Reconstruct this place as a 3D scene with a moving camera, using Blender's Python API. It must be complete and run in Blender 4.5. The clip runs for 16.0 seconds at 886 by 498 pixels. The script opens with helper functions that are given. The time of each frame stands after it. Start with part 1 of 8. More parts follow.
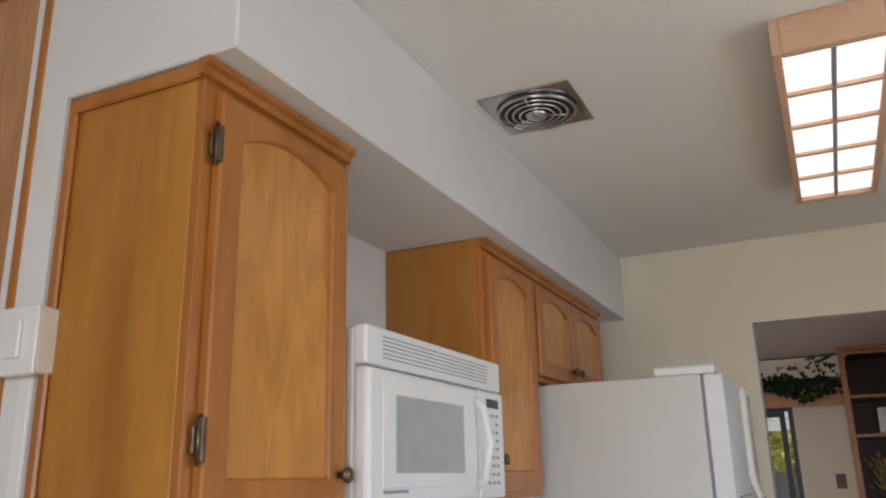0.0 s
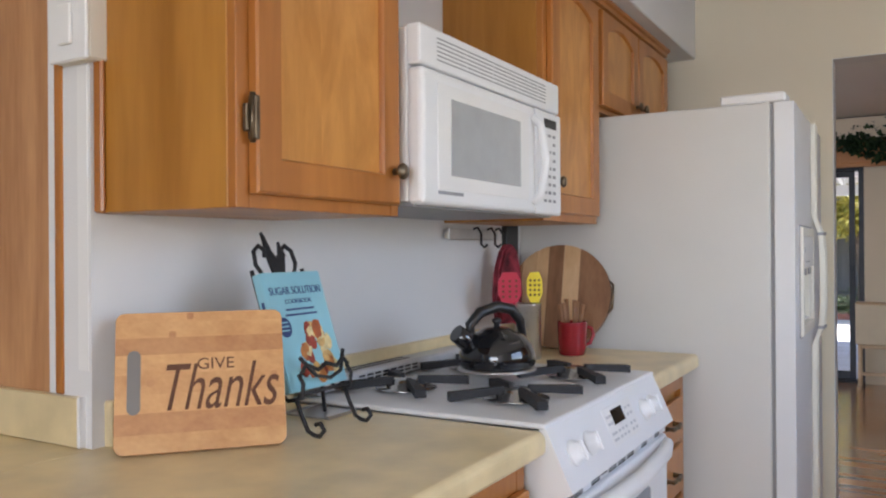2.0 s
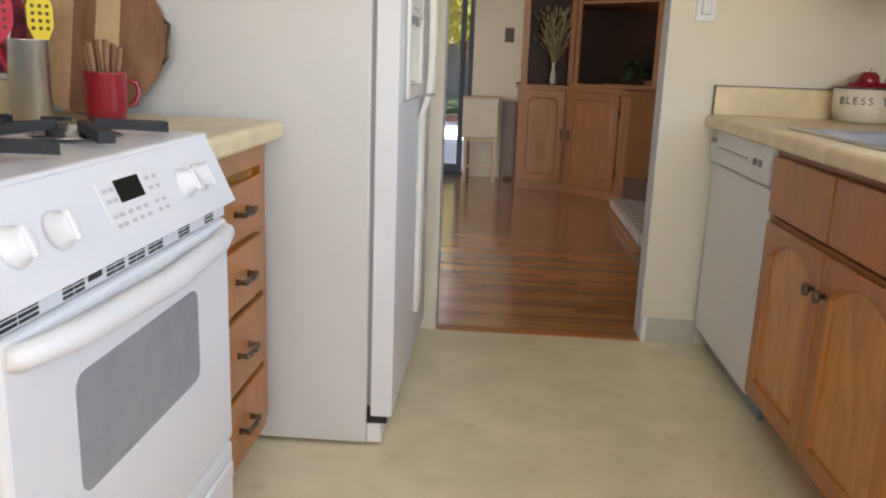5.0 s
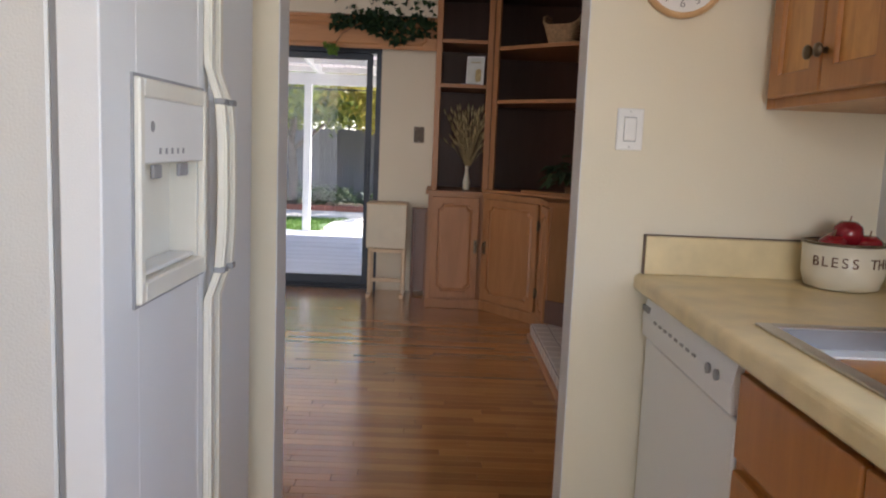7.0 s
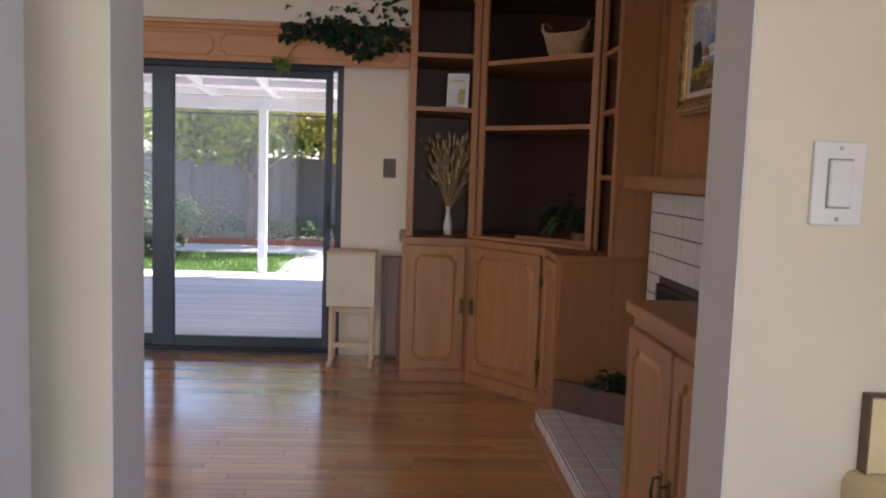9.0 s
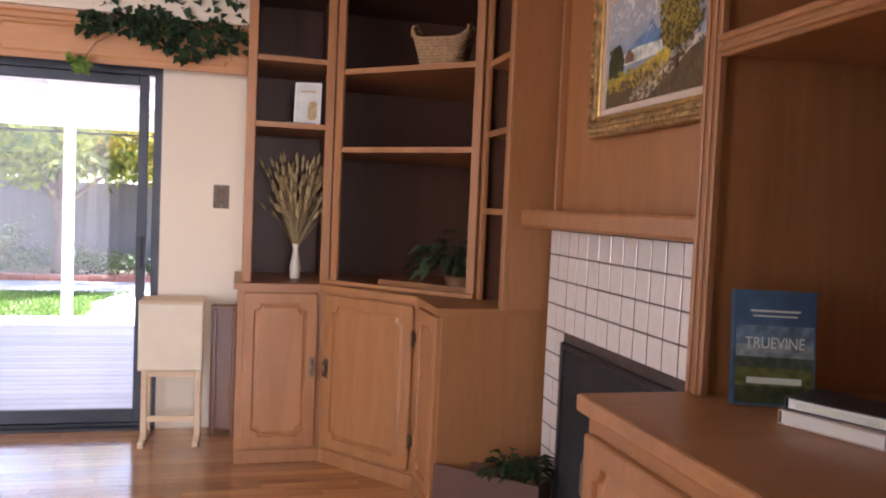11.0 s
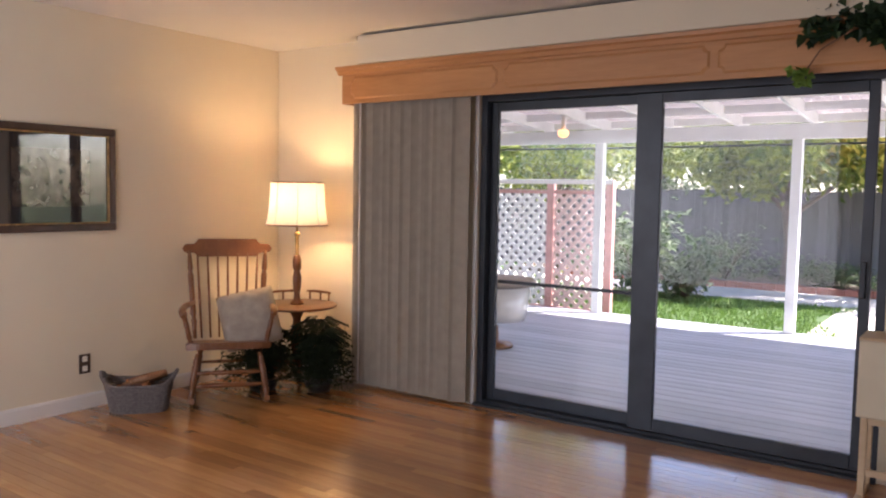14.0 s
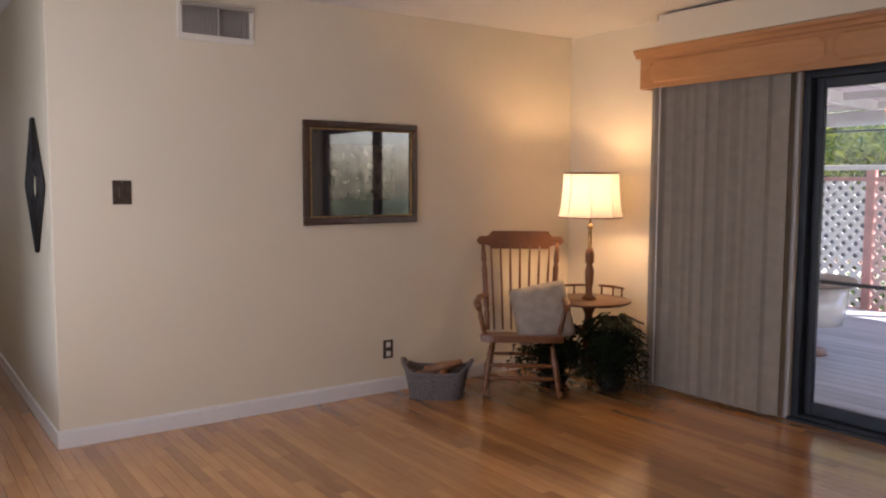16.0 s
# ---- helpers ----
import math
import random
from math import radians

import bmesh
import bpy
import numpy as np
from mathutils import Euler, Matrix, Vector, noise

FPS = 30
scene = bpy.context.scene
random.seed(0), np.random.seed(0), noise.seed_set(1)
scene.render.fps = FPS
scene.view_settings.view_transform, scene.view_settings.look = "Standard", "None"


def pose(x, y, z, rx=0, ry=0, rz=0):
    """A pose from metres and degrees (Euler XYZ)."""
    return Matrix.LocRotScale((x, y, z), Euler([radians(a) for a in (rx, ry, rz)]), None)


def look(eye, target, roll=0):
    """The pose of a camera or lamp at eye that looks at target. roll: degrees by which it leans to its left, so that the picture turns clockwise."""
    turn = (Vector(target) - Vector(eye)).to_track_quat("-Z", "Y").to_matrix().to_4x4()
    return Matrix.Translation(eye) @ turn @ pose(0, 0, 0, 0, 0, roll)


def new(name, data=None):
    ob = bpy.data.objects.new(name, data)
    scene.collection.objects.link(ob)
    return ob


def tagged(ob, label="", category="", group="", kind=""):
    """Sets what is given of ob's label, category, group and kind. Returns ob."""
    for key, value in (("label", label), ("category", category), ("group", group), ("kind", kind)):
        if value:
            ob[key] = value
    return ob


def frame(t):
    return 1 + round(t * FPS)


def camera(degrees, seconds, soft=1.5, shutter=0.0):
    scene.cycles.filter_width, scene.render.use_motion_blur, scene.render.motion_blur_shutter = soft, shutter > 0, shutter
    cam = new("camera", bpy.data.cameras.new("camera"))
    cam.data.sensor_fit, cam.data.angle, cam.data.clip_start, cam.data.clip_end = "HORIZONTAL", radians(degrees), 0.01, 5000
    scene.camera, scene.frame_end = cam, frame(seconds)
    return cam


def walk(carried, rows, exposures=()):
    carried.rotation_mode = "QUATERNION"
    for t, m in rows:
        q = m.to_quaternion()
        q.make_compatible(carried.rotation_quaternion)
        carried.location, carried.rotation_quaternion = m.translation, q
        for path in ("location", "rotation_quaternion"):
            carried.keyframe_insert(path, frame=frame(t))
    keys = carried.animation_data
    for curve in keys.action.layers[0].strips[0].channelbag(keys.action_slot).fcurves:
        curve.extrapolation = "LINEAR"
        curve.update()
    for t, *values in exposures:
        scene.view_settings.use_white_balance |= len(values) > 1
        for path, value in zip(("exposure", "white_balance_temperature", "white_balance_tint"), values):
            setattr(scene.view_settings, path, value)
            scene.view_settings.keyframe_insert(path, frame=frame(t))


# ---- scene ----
cam = camera(58.1, 16.0, soft=2.1)
PATH = [
    (0, (-0.069, 0.213, 1.4), (-0.889, 1.95, 1.958), -1.3),
    (0.5, (-0.063, 0.212, 1.395), (-0.961, 1.918, 1.928), -0.8),
    (1, (-0.054, 0.217, 1.376), (-1.016, 1.933, 1.737), -0.5),
    (1.5, (-0.049, 0.229, 1.325), (-1.049, 1.953, 1.497), -0.5),
    (2, (-0.079, 0.265, 1.257), (-1.08, 1.997, 1.26), -0.4),
    (2.5, (-0.088, 0.31, 1.172), (-1.055, 2.054, 1.017), -0.2),
    (3, (-0.103, 0.358, 1.115), (-0.965, 2.136, 0.807), 0.2),
    (3.5, (-0.108, 0.429, 1.07), (-0.819, 2.256, 0.675), 0.2),
    (4, (-0.161, 0.575, 1.051), (-0.68, 2.455, 0.606), 0.9),
    (4.2, (-0.171, 0.646, 1.041), (-0.637, 2.537, 0.586), -0.6),
    (4.5, (-0.195, 0.738, 1.047), (-0.499, 2.659, 0.582), 1.5),
    (5, (-0.114, 0.934, 1.074), (-0.241, 2.876, 0.613), 2.1),
    (5.2, (-0.068, 1.017, 1.087), (-0.138, 2.965, 0.637), 2.2),
    (7.3, (0.129, 2.034, 1.251), (0.17, 4.023, 1.049), 1.7),
    (7.4, (0.137, 2.093, 1.253), (0.169, 4.084, 1.064), 0.8),
    (7.5, (0.128, 2.132, 1.254), (0.162, 4.122, 1.064), 1.7),
    (8, (0.094, 2.415, 1.285), (0.118, 4.408, 1.109), 1.6),
    (8.5, (0.088, 2.719, 1.298), (0.126, 4.711, 1.121), 1.4),
    (9, (0.04, 2.994, 1.299), (0.14, 4.983, 1.109), 1.9),
    (9.2, (0.003, 3.068, 1.286), (0.139, 5.053, 1.089), 1.7),
    (11.3, (0.044, 3.991, 1.32), (0.556, 5.923, 1.269), 2.4),
    (11.5, (0.059, 4.062, 1.332), (0.542, 6.002, 1.345), 2.4),
    (12, (0.087, 4.186, 1.361), (0.424, 6.153, 1.486), 2.4),
    (12.5, (0.116, 4.267, 1.363), (0.084, 6.263, 1.478), 2.6),
    (13, (0.136, 4.268, 1.333), (-0.339, 6.21, 1.354), 2.6),
    (13.3, (0.101, 4.276, 1.373), (-0.605, 6.146, 1.308), 2.3),
    (13.5, (0.069, 4.222, 1.389), (-0.777, 6.032, 1.293), 1.6),
    (14, (0.044, 4.198, 1.385), (-1.101, 5.832, 1.243), 1.0),
    (14.5, (0.079, 4.219, 1.41), (-1.297, 5.66, 1.24), 0.5),
    (15, (0.027, 4.151, 1.405), (-1.47, 5.465, 1.231), 0.3),
    (15.5, (-0.017, 4.186, 1.393), (-1.605, 5.389, 1.217), 0.2),
    (16, (-0.181, 4.242, 1.385), (-1.805, 5.398, 1.213), 0.2),
]
EXPOSURES = [(0, 1.75, 5950, 15), (1.5, 1.82, 5900, 16), (2.2, 2.05, 5950, 16), (3.5, 2.12, 5950, 15), (5.2, 2.4, 6300, 13), (8, 2.15, 6000, 19), (9.2, 2.25, 5950, 21), (11.3, 3.5, 6100, 28),
             (12.5, 3.15, 5850, 18), (13.5, 2.42, 6050, 21), (14, 2.2, 6200, 24), (14.5, 2.02, 6250, 26), (15.5, 1.88, 6200, 25), (16, 1.85, 6150, 24)]
walk(cam, [(t, look(eye, target, roll)) for t, eye, target, roll in PATH], EXPOSURES)

# ---- world and lights ----
world = bpy.data.worlds.new("world")
scene.world = world
world.use_nodes = True
wn = world.node_tree.nodes
sky = wn.new("ShaderNodeTexSky")
sky.sky_type, sky.sun_disc = "NISHITA", False
sky.sun_elevation, sky.sun_rotation = radians(56), radians(62)
world.node_tree.links.new(sky.outputs[0], wn["Background"].inputs[0])
wn["Background"].inputs[1].default_value = 0.13

sun = new("sun", bpy.data.lights.new("sun", "SUN"))
sun.data.energy, sun.data.angle, sun.data.color = 5.0, radians(0.5), (1, 0.95, 0.87)
sun.matrix_world = look((5, 4, 9), (0, 0, 0))


def lamp_area(name, m, w, h, watts, colour):
    ob = new(name, bpy.data.lights.new(name, "AREA"))
    ob.data.shape, ob.data.size, ob.data.size_y = "RECTANGLE", w, h
    ob.data.energy, ob.data.color = watts, colour
    ob.matrix_world = m
    return ob


# daylight fills: presumed window over the sink, and an unseen opening added behind
lamp_area("window_light", look((1.375, 2.0, 1.55), (-0.6, 2.0, 1.2)), 1.5, 0.9, 2.5, (0.76, 0.89, 1.0))
lamp_area("window_light", look((0.45, -2.05, 1.5), (0.3, 3.0, 0.4)), 1.8, 1.1, 13, (1.0, 0.97, 0.93))
# unseen fill lamps added to brighten the family room and the hall
lamp_area("window_light", look((-2.75, 4.175, 1.35), (-3.0, 8.0, 1.2)), 2.9, 1.9, 9.0, (0.97, 0.97, 0.98))
lamp_area("window_light", look((-8.95, 4.55, 1.4), (-4.0, 4.6, 0.8)), 0.6, 1.5, 1.6, (0.95, 0.95, 1.0))
bulb = new("bulb_light", bpy.data.lights.new("bulb_light", "POINT"))
bulb.data.energy, bulb.data.color, bulb.data.shadow_soft_size = 3.9, (1.0, 0.64, 0.30), 0.04
bulb.location = (-3.982, 8.166, 1.31)


# ---- materials ----
def nodes_of(m):
    m.use_nodes = True
    t = m.node_tree
    return t, t.nodes, t.links, t.nodes["Principled BSDF"]


def paint(name, col, rough=0.5, var=0.06, scale=3.0, bump=0.05, bscale=60.0, metal=0.0, spec=0.5, coat=0.0, stain=0.0):
    """Plain surface with two scales of variation and a fine relief."""
    m = bpy.data.materials.new(name)
    t, n, l, p = nodes_of(m)
    co = n.new("ShaderNodeTexCoord")
    a = n.new("ShaderNodeTexNoise"); a.inputs["Scale"].default_value = scale; a.inputs["Detail"].default_value = 6
    b = n.new("ShaderNodeTexNoise"); b.inputs["Scale"].default_value = bscale; b.inputs["Detail"].default_value = 3
    l.new(co.outputs["Object"], a.inputs["Vector"]); l.new(co.outputs["Object"], b.inputs["Vector"])
    r = n.new("ShaderNodeValToRGB")
    r.color_ramp.elements[0].position, r.color_ramp.elements[1].position = 0.3, 0.7
    r.color_ramp.elements[0].color = (*[max(0, c * (1 - var - stain)) for c in col], 1)
    r.color_ramp.elements[1].color = (*[min(1, c * (1 + var)) for c in col], 1)
    l.new(a.outputs["Fac"], r.inputs["Fac"]); l.new(r.outputs[0], p.inputs["Base Color"])
    bp = n.new("ShaderNodeBump"); bp.inputs["Strength"].default_value = bump; bp.inputs["Distance"].default_value = 0.01
    l.new(b.outputs["Fac"], bp.inputs["Height"]); l.new(bp.outputs[0], p.inputs["Normal"])
    mr = n.new("ShaderNodeMapRange"); mr.inputs[3].default_value, mr.inputs[4].default_value = rough * 0.85, min(1, rough * 1.15)
    l.new(b.outputs["Fac"], mr.inputs[0]); l.new(mr.outputs[0], p.inputs["Roughness"])
    p.inputs["Metallic"].default_value = metal
    p.inputs["Specular IOR Level"].default_value = spec
    p.inputs["Coat Weight"].default_value = coat
    return m


def wood(name, dark, light, axis="z", rough=0.4, scale=6.0, coat=0.15, contrast=1.0, per=0.25, bump=0.08, coat_rough=0.25):
    """Grain drawn out along an axis, with a board-to-board shift by the object's random number."""
    m = bpy.data.materials.new(name)
    t, n, l, p = nodes_of(m)
    co = n.new("ShaderNodeTexCoord"); oi = n.new("ShaderNodeObjectInfo")
    mp = n.new("ShaderNodeMapping")
    long = {"x": (0.12, 1, 1), "y": (1, 0.12, 1), "z": (1, 1, 0.12)}[axis]
    mp.inputs["Scale"].default_value = [v * scale for v in long]
    l.new(co.outputs["Object"], mp.inputs["Vector"])
    ad = n.new("ShaderNodeVectorMath"); ad.operation = "MULTIPLY_ADD"
    ad.inputs[1].default_value = (17, 29, 41)
    cb = n.new("ShaderNodeCombineXYZ")
    for i in range(3):
        l.new(oi.outputs["Random"], cb.inputs[i])
    l.new(cb.outputs[0], ad.inputs[0]); l.new(mp.outputs[0], ad.inputs[2])
    a = n.new("ShaderNodeTexNoise"); a.inputs["Scale"].default_value = 1.0; a.inputs["Detail"].default_value = 5; a.inputs["Distortion"].default_value = 1.2
    b = n.new("ShaderNodeTexNoise"); b.inputs["Scale"].default_value = 9.0; b.inputs["Detail"].default_value = 6
    l.new(ad.outputs[0], a.inputs["Vector"]); l.new(ad.outputs[0], b.inputs["Vector"])
    mx = n.new("ShaderNodeMath"); mx.operation = "MULTIPLY_ADD"; mx.inputs[1].default_value = 0.35
    l.new(b.outputs["Fac"], mx.inputs[0])
    sc = n.new("ShaderNodeMath"); sc.operation = "MULTIPLY"; sc.inputs[1].default_value = 0.75
    l.new(a.outputs["Fac"], sc.inputs[0]); l.new(sc.outputs[0], mx.inputs[2])
    r = n.new("ShaderNodeValToRGB")
    r.color_ramp.elements[0].position, r.color_ramp.elements[1].position = 0.5 - 0.17 / contrast, 0.55 + 0.17 / contrast
    r.color_ramp.elements[0].color, r.color_ramp.elements[1].color = (*dark, 1), (*light, 1)
    l.new(mx.outputs[0], r.inputs["Fac"])
    hv = n.new("ShaderNodeHueSaturation")
    mr = n.new("ShaderNodeMapRange"); mr.inputs[3].default_value, mr.inputs[4].default_value = 1 - per, 1 + per
    l.new(oi.outputs["Random"], mr.inputs[0]); l.new(mr.outputs[0], hv.inputs["Value"])
    l.new(r.outputs[0], hv.inputs["Color"]); l.new(hv.outputs[0], p.inputs["Base Color"])
    bp = n.new("ShaderNodeBump"); bp.inputs["Strength"].default_value = bump; bp.inputs["Distance"].default_value = 0.004
    l.new(mx.outputs[0], bp.inputs["Height"]); l.new(bp.outputs[0], p.inputs["Normal"])
    p.inputs["Roughness"].default_value = rough
    p.inputs["Coat Weight"].default_value = coat
    p.inputs["Coat Roughness"].default_value = coat_rough
    return m


def leafmat(name, a, b, through_light=0.35):
    m = bpy.data.materials.new(name)
    t, n, l, p = nodes_of(m)
    g = n.new("ShaderNodeNewGeometry")
    r = n.new("ShaderNodeValToRGB")
    r.color_ramp.elements[0].color, r.color_ramp.elements[1].color = (*a, 1), (*b, 1)
    l.new(g.outputs["Random Per Island"], r.inputs["Fac"]); l.new(r.outputs[0], p.inputs["Base Color"])
    p.inputs["Roughness"].default_value = 0.55
    tr = n.new("ShaderNodeBsdfTranslucent"); l.new(r.outputs[0], tr.inputs["Color"])
    ms = n.new("ShaderNodeMixShader"); ms.inputs[0].default_value = through_light
    l.new(p.outputs[0], ms.inputs[1]); l.new(tr.outputs[0], ms.inputs[2])
    l.new(ms.outputs[0], n["Material Output"].inputs["Surface"])
    return m


def glassmat(name, tint=(1, 1, 1), rough=0.0, alpha=None):
    m = bpy.data.materials.new(name)
    t, n, l, p = nodes_of(m)
    p.inputs["Base Color"].default_value = (*tint, 1)
    p.inputs["Transmission Weight"].default_value = 1.0
    p.inputs["Roughness"].default_value = rough
    p.inputs["IOR"].default_value = 1.35
    return m


def glow(name, col, strength):
    m = bpy.data.materials.new(name)
    t, n, l, p = nodes_of(m)
    p.inputs["Base Color"].default_value = (*col, 1)
    p.inputs["Emission Color"].default_value = (*col, 1)
    p.inputs["Emission Strength"].default_value = strength
    p.inputs["Roughness"].default_value = 0.4
    return m


def veneer(name, dark, light):
    """Figured birch panel: glued strips, cloudy cross figure and fine grain."""
    m = bpy.data.materials.new(name)
    t, n, l, p = nodes_of(m)
    co = n.new("ShaderNodeTexCoord"); oi = n.new("ShaderNodeObjectInfo")
    sp = n.new("ShaderNodeSeparateXYZ"); l.new(co.outputs["Object"], sp.inputs[0])
    st_ = n.new("ShaderNodeMath"); st_.operation = "MULTIPLY_ADD"; st_.inputs[1].default_value = 9.5
    l.new(sp.outputs["Y"], st_.inputs[0]); l.new(oi.outputs["Random"], st_.inputs[2])
    fl_ = n.new("ShaderNodeMath"); fl_.operation = "FLOOR"; l.new(st_.outputs[0], fl_.inputs[0])
    wn_ = n.new("ShaderNodeTexWhiteNoise"); wn_.noise_dimensions = "1D"; l.new(fl_.outputs[0], wn_.inputs["W"])
    mp = n.new("ShaderNodeMapping"); mp.inputs["Scale"].default_value = (9, 9, 3.2)
    l.new(co.outputs["Object"], mp.inputs["Vector"])
    ad = n.new("ShaderNodeVectorMath"); ad.operation = "MULTIPLY_ADD"; ad.inputs[1].default_value = (13, 0, 7)
    l.new(wn_.outputs["Color"], ad.inputs[0]); l.new(mp.outputs[0], ad.inputs[2])
    a = n.new("ShaderNodeTexNoise"); a.inputs["Scale"].default_value = 1.0; a.inputs["Detail"].default_value = 4; a.inputs["Distortion"].default_value = 2.2
    b = n.new("ShaderNodeTexNoise"); b.inputs["Scale"].default_value = 14.0; b.inputs["Detail"].default_value = 5
    l.new(ad.outputs[0], a.inputs["Vector"]); l.new(mp.outputs[0], b.inputs["Vector"])
    s1 = n.new("ShaderNodeMath"); s1.operation = "MULTIPLY_ADD"; s1.inputs[1].default_value = 0.16
    l.new(b.outputs["Fac"], s1.inputs[0]); l.new(a.outputs["Fac"], s1.inputs[2])
    s2 = n.new("ShaderNodeMath"); s2.operation = "MULTIPLY_ADD"; s2.inputs[1].default_value = 0.10
    l.new(wn_.outputs["Value"], s2.inputs[0]); l.new(s1.outputs[0], s2.inputs[2])
    r = n.new("ShaderNodeValToRGB")
    r.color_ramp.elements[0].position, r.color_ramp.elements[1].position = 0.44, 0.76
    r.color_ramp.elements[0].color, r.color_ramp.elements[1].color = (*dark, 1), (*light, 1)
    l.new(s2.outputs[0], r.inputs["Fac"]); l.new(r.outputs[0], p.inputs["Base Color"])
    bp = n.new("ShaderNodeBump"); bp.inputs["Strength"].default_value = 0.05; bp.inputs["Distance"].default_value = 0.003
    l.new(b.outputs["Fac"], bp.inputs["Height"]); l.new(bp.outputs[0], p.inputs["Normal"])
    p.inputs["Roughness"].default_value = 0.34
    p.inputs["Coat Weight"].default_value, p.inputs["Coat Roughness"].default_value = 0.2, 0.25
    return m


def vinyl(name, col):
    """Mottled sheet vinyl with a scatter of faint flecks and a worn stain by the doorway."""
    m = paint(name, col, 0.34, 0.07, 5.0, 0.05, 40, stain=0.04)
    t, n, l, p = nodes_of(m)
    base = next(k for k in l if k.to_socket == p.inputs["Base Color"])
    src = base.from_socket
    co = n.new("ShaderNodeTexCoord")
    v = n.new("ShaderNodeTexVoronoi"); v.inputs["Scale"].default_value = 7.5
    l.new(co.outputs["Object"], v.inputs["Vector"])
    f = n.new("ShaderNodeMapRange"); f.inputs[1].default_value, f.inputs[2].default_value = 0.05, 0.22
    f.inputs[3].default_value, f.inputs[4].default_value = 0.35, 0.0
    l.new(v.outputs["Distance"], f.inputs[0])
    q = n.new("ShaderNodeVectorMath"); q.operation = "DISTANCE"; q.inputs[1].default_value = (0.57, 3.90, 0)
    l.new(co.outputs["Object"], q.inputs[0])
    ns = n.new("ShaderNodeTexNoise"); ns.inputs["Scale"].default_value = 14.0
    l.new(co.outputs["Object"], ns.inputs["Vector"])
    sm = n.new("ShaderNodeMath"); sm.operation = "MULTIPLY_ADD"; sm.inputs[1].default_value = 0.22
    l.new(ns.outputs["Fac"], sm.inputs[0]); l.new(q.outputs["Value"], sm.inputs[2])
    g = n.new("ShaderNodeMapRange"); g.inputs[1].default_value, g.inputs[2].default_value = 0.12, 0.24
    g.inputs[3].default_value, g.inputs[4].default_value = 0.55, 0.0
    l.new(sm.outputs[0], g.inputs[0])
    mx = n.new("ShaderNodeMath"); mx.operation = "MAXIMUM"
    l.new(f.outputs[0], mx.inputs[0]); l.new(g.outputs[0], mx.inputs[1])
    mc_ = n.new("ShaderNodeMix"); mc_.data_type = "RGBA"
    l.new(mx.outputs[0], mc_.inputs[0]); l.new(src, mc_.inputs[6])
    mc_.inputs[7].default_value = (col[0] * 0.72, col[1] * 0.68, col[2] * 0.62, 1)
    l.new(mc_.outputs[2], p.inputs["Base Color"])
    return m


M_WALLK = paint("wall_paint_white", (0.74, 0.73, 0.72), 0.7, 0.03, 1.5, 0.06, 180)
M_WALLF = paint("wall_paint_cream", (0.78, 0.705, 0.55), 0.7, 0.03, 1.2, 0.08, 160)
M_CEIL = paint("ceiling_paint", (0.78, 0.77, 0.74), 0.8, 0.03, 1.0, 0.12, 220)
M_VINYL = vinyl("vinyl_floor", (0.87, 0.78, 0.52))
M_LAM = paint("laminate_cream", (0.75, 0.61, 0.35), 0.32, 0.12, 9.0, 0.02, 60, stain=0.03)
M_WHITE = paint("appliance_white", (0.80, 0.80, 0.80), 0.30, 0.015, 2.0, 0.004, 300)
M_FRIDGE = paint("textured_appliance_white", (0.76, 0.76, 0.76), 0.42, 0.02, 2.0, 0.12, 500)
M_TRIMW = paint("trim_white", (0.80, 0.79, 0.77), 0.45, 0.03, 4.0, 0.03, 80)
M_IVORY = paint("ivory_plastic", (0.78, 0.75, 0.66), 0.35, 0.03, 8, 0.02, 80)
M_GREY = paint("oven_window_grey", (0.30, 0.31, 0.33), 0.18, 0.06, 20, 0.01, 200)
M_MWWIN = paint("microwave_window_grey", (0.42, 0.43, 0.43), 0.18, 0.05, 20, 0.01, 200)
M_BLACK = paint("black_plastic", (0.012, 0.012, 0.013), 0.35, 0.1, 10, 0.03, 100)
M_IRON = paint("cast_iron", (0.018, 0.017, 0.018), 0.6, 0.2, 30, 0.3, 180)
M_ENAMEL = paint("black_enamel", (0.008, 0.008, 0.010), 0.08, 0.1, 10, 0.0, 50, coat=0.6)
M_STEEL = paint("brushed_steel", (0.60, 0.59, 0.575), 0.30, 0.05, 25, 0.012, 250, metal=1.0)
M_CHROME = paint("tarnished_chrome", (0.52, 0.52, 0.52), 0.2, 0.2, 18, 0.04, 120, metal=1.0)
M_BRONZE = paint("dark_bronze", (0.17, 0.13, 0.085), 0.34, 0.25, 40, 0.08, 120, metal=0.9)
M_GUNM = paint("grey_aluminium", (0.045, 0.052, 0.062), 0.4, 0.12, 8, 0.03, 150, metal=0.5)
M_CABF = wood("honey_maple_frame", (0.33, 0.115, 0.018), (0.49, 0.19, 0.036), "z", 0.36, 6, 0.2, 1.0, 0.06)
M_CABP = veneer("figured_birch_panel", (0.47, 0.20, 0.038), (0.62, 0.29, 0.07))
M_CABS = wood("golden_maple_side", (0.33, 0.13, 0.013), (0.50, 0.225, 0.035), "z", 0.4, 4, 0.15, 1.4, 0.05)
M_PANEL = wood("varnished_wood_panel", (0.36, 0.16, 0.06), (0.58, 0.31, 0.14), "z", 0.4, 10, 0.1, 1.0, 0.05)
M_BOOKC = wood("orange_oak", (0.30, 0.125, 0.042), (0.42, 0.19, 0.07), "z", 0.42, 8, 0.12, 0.9, 0.06)
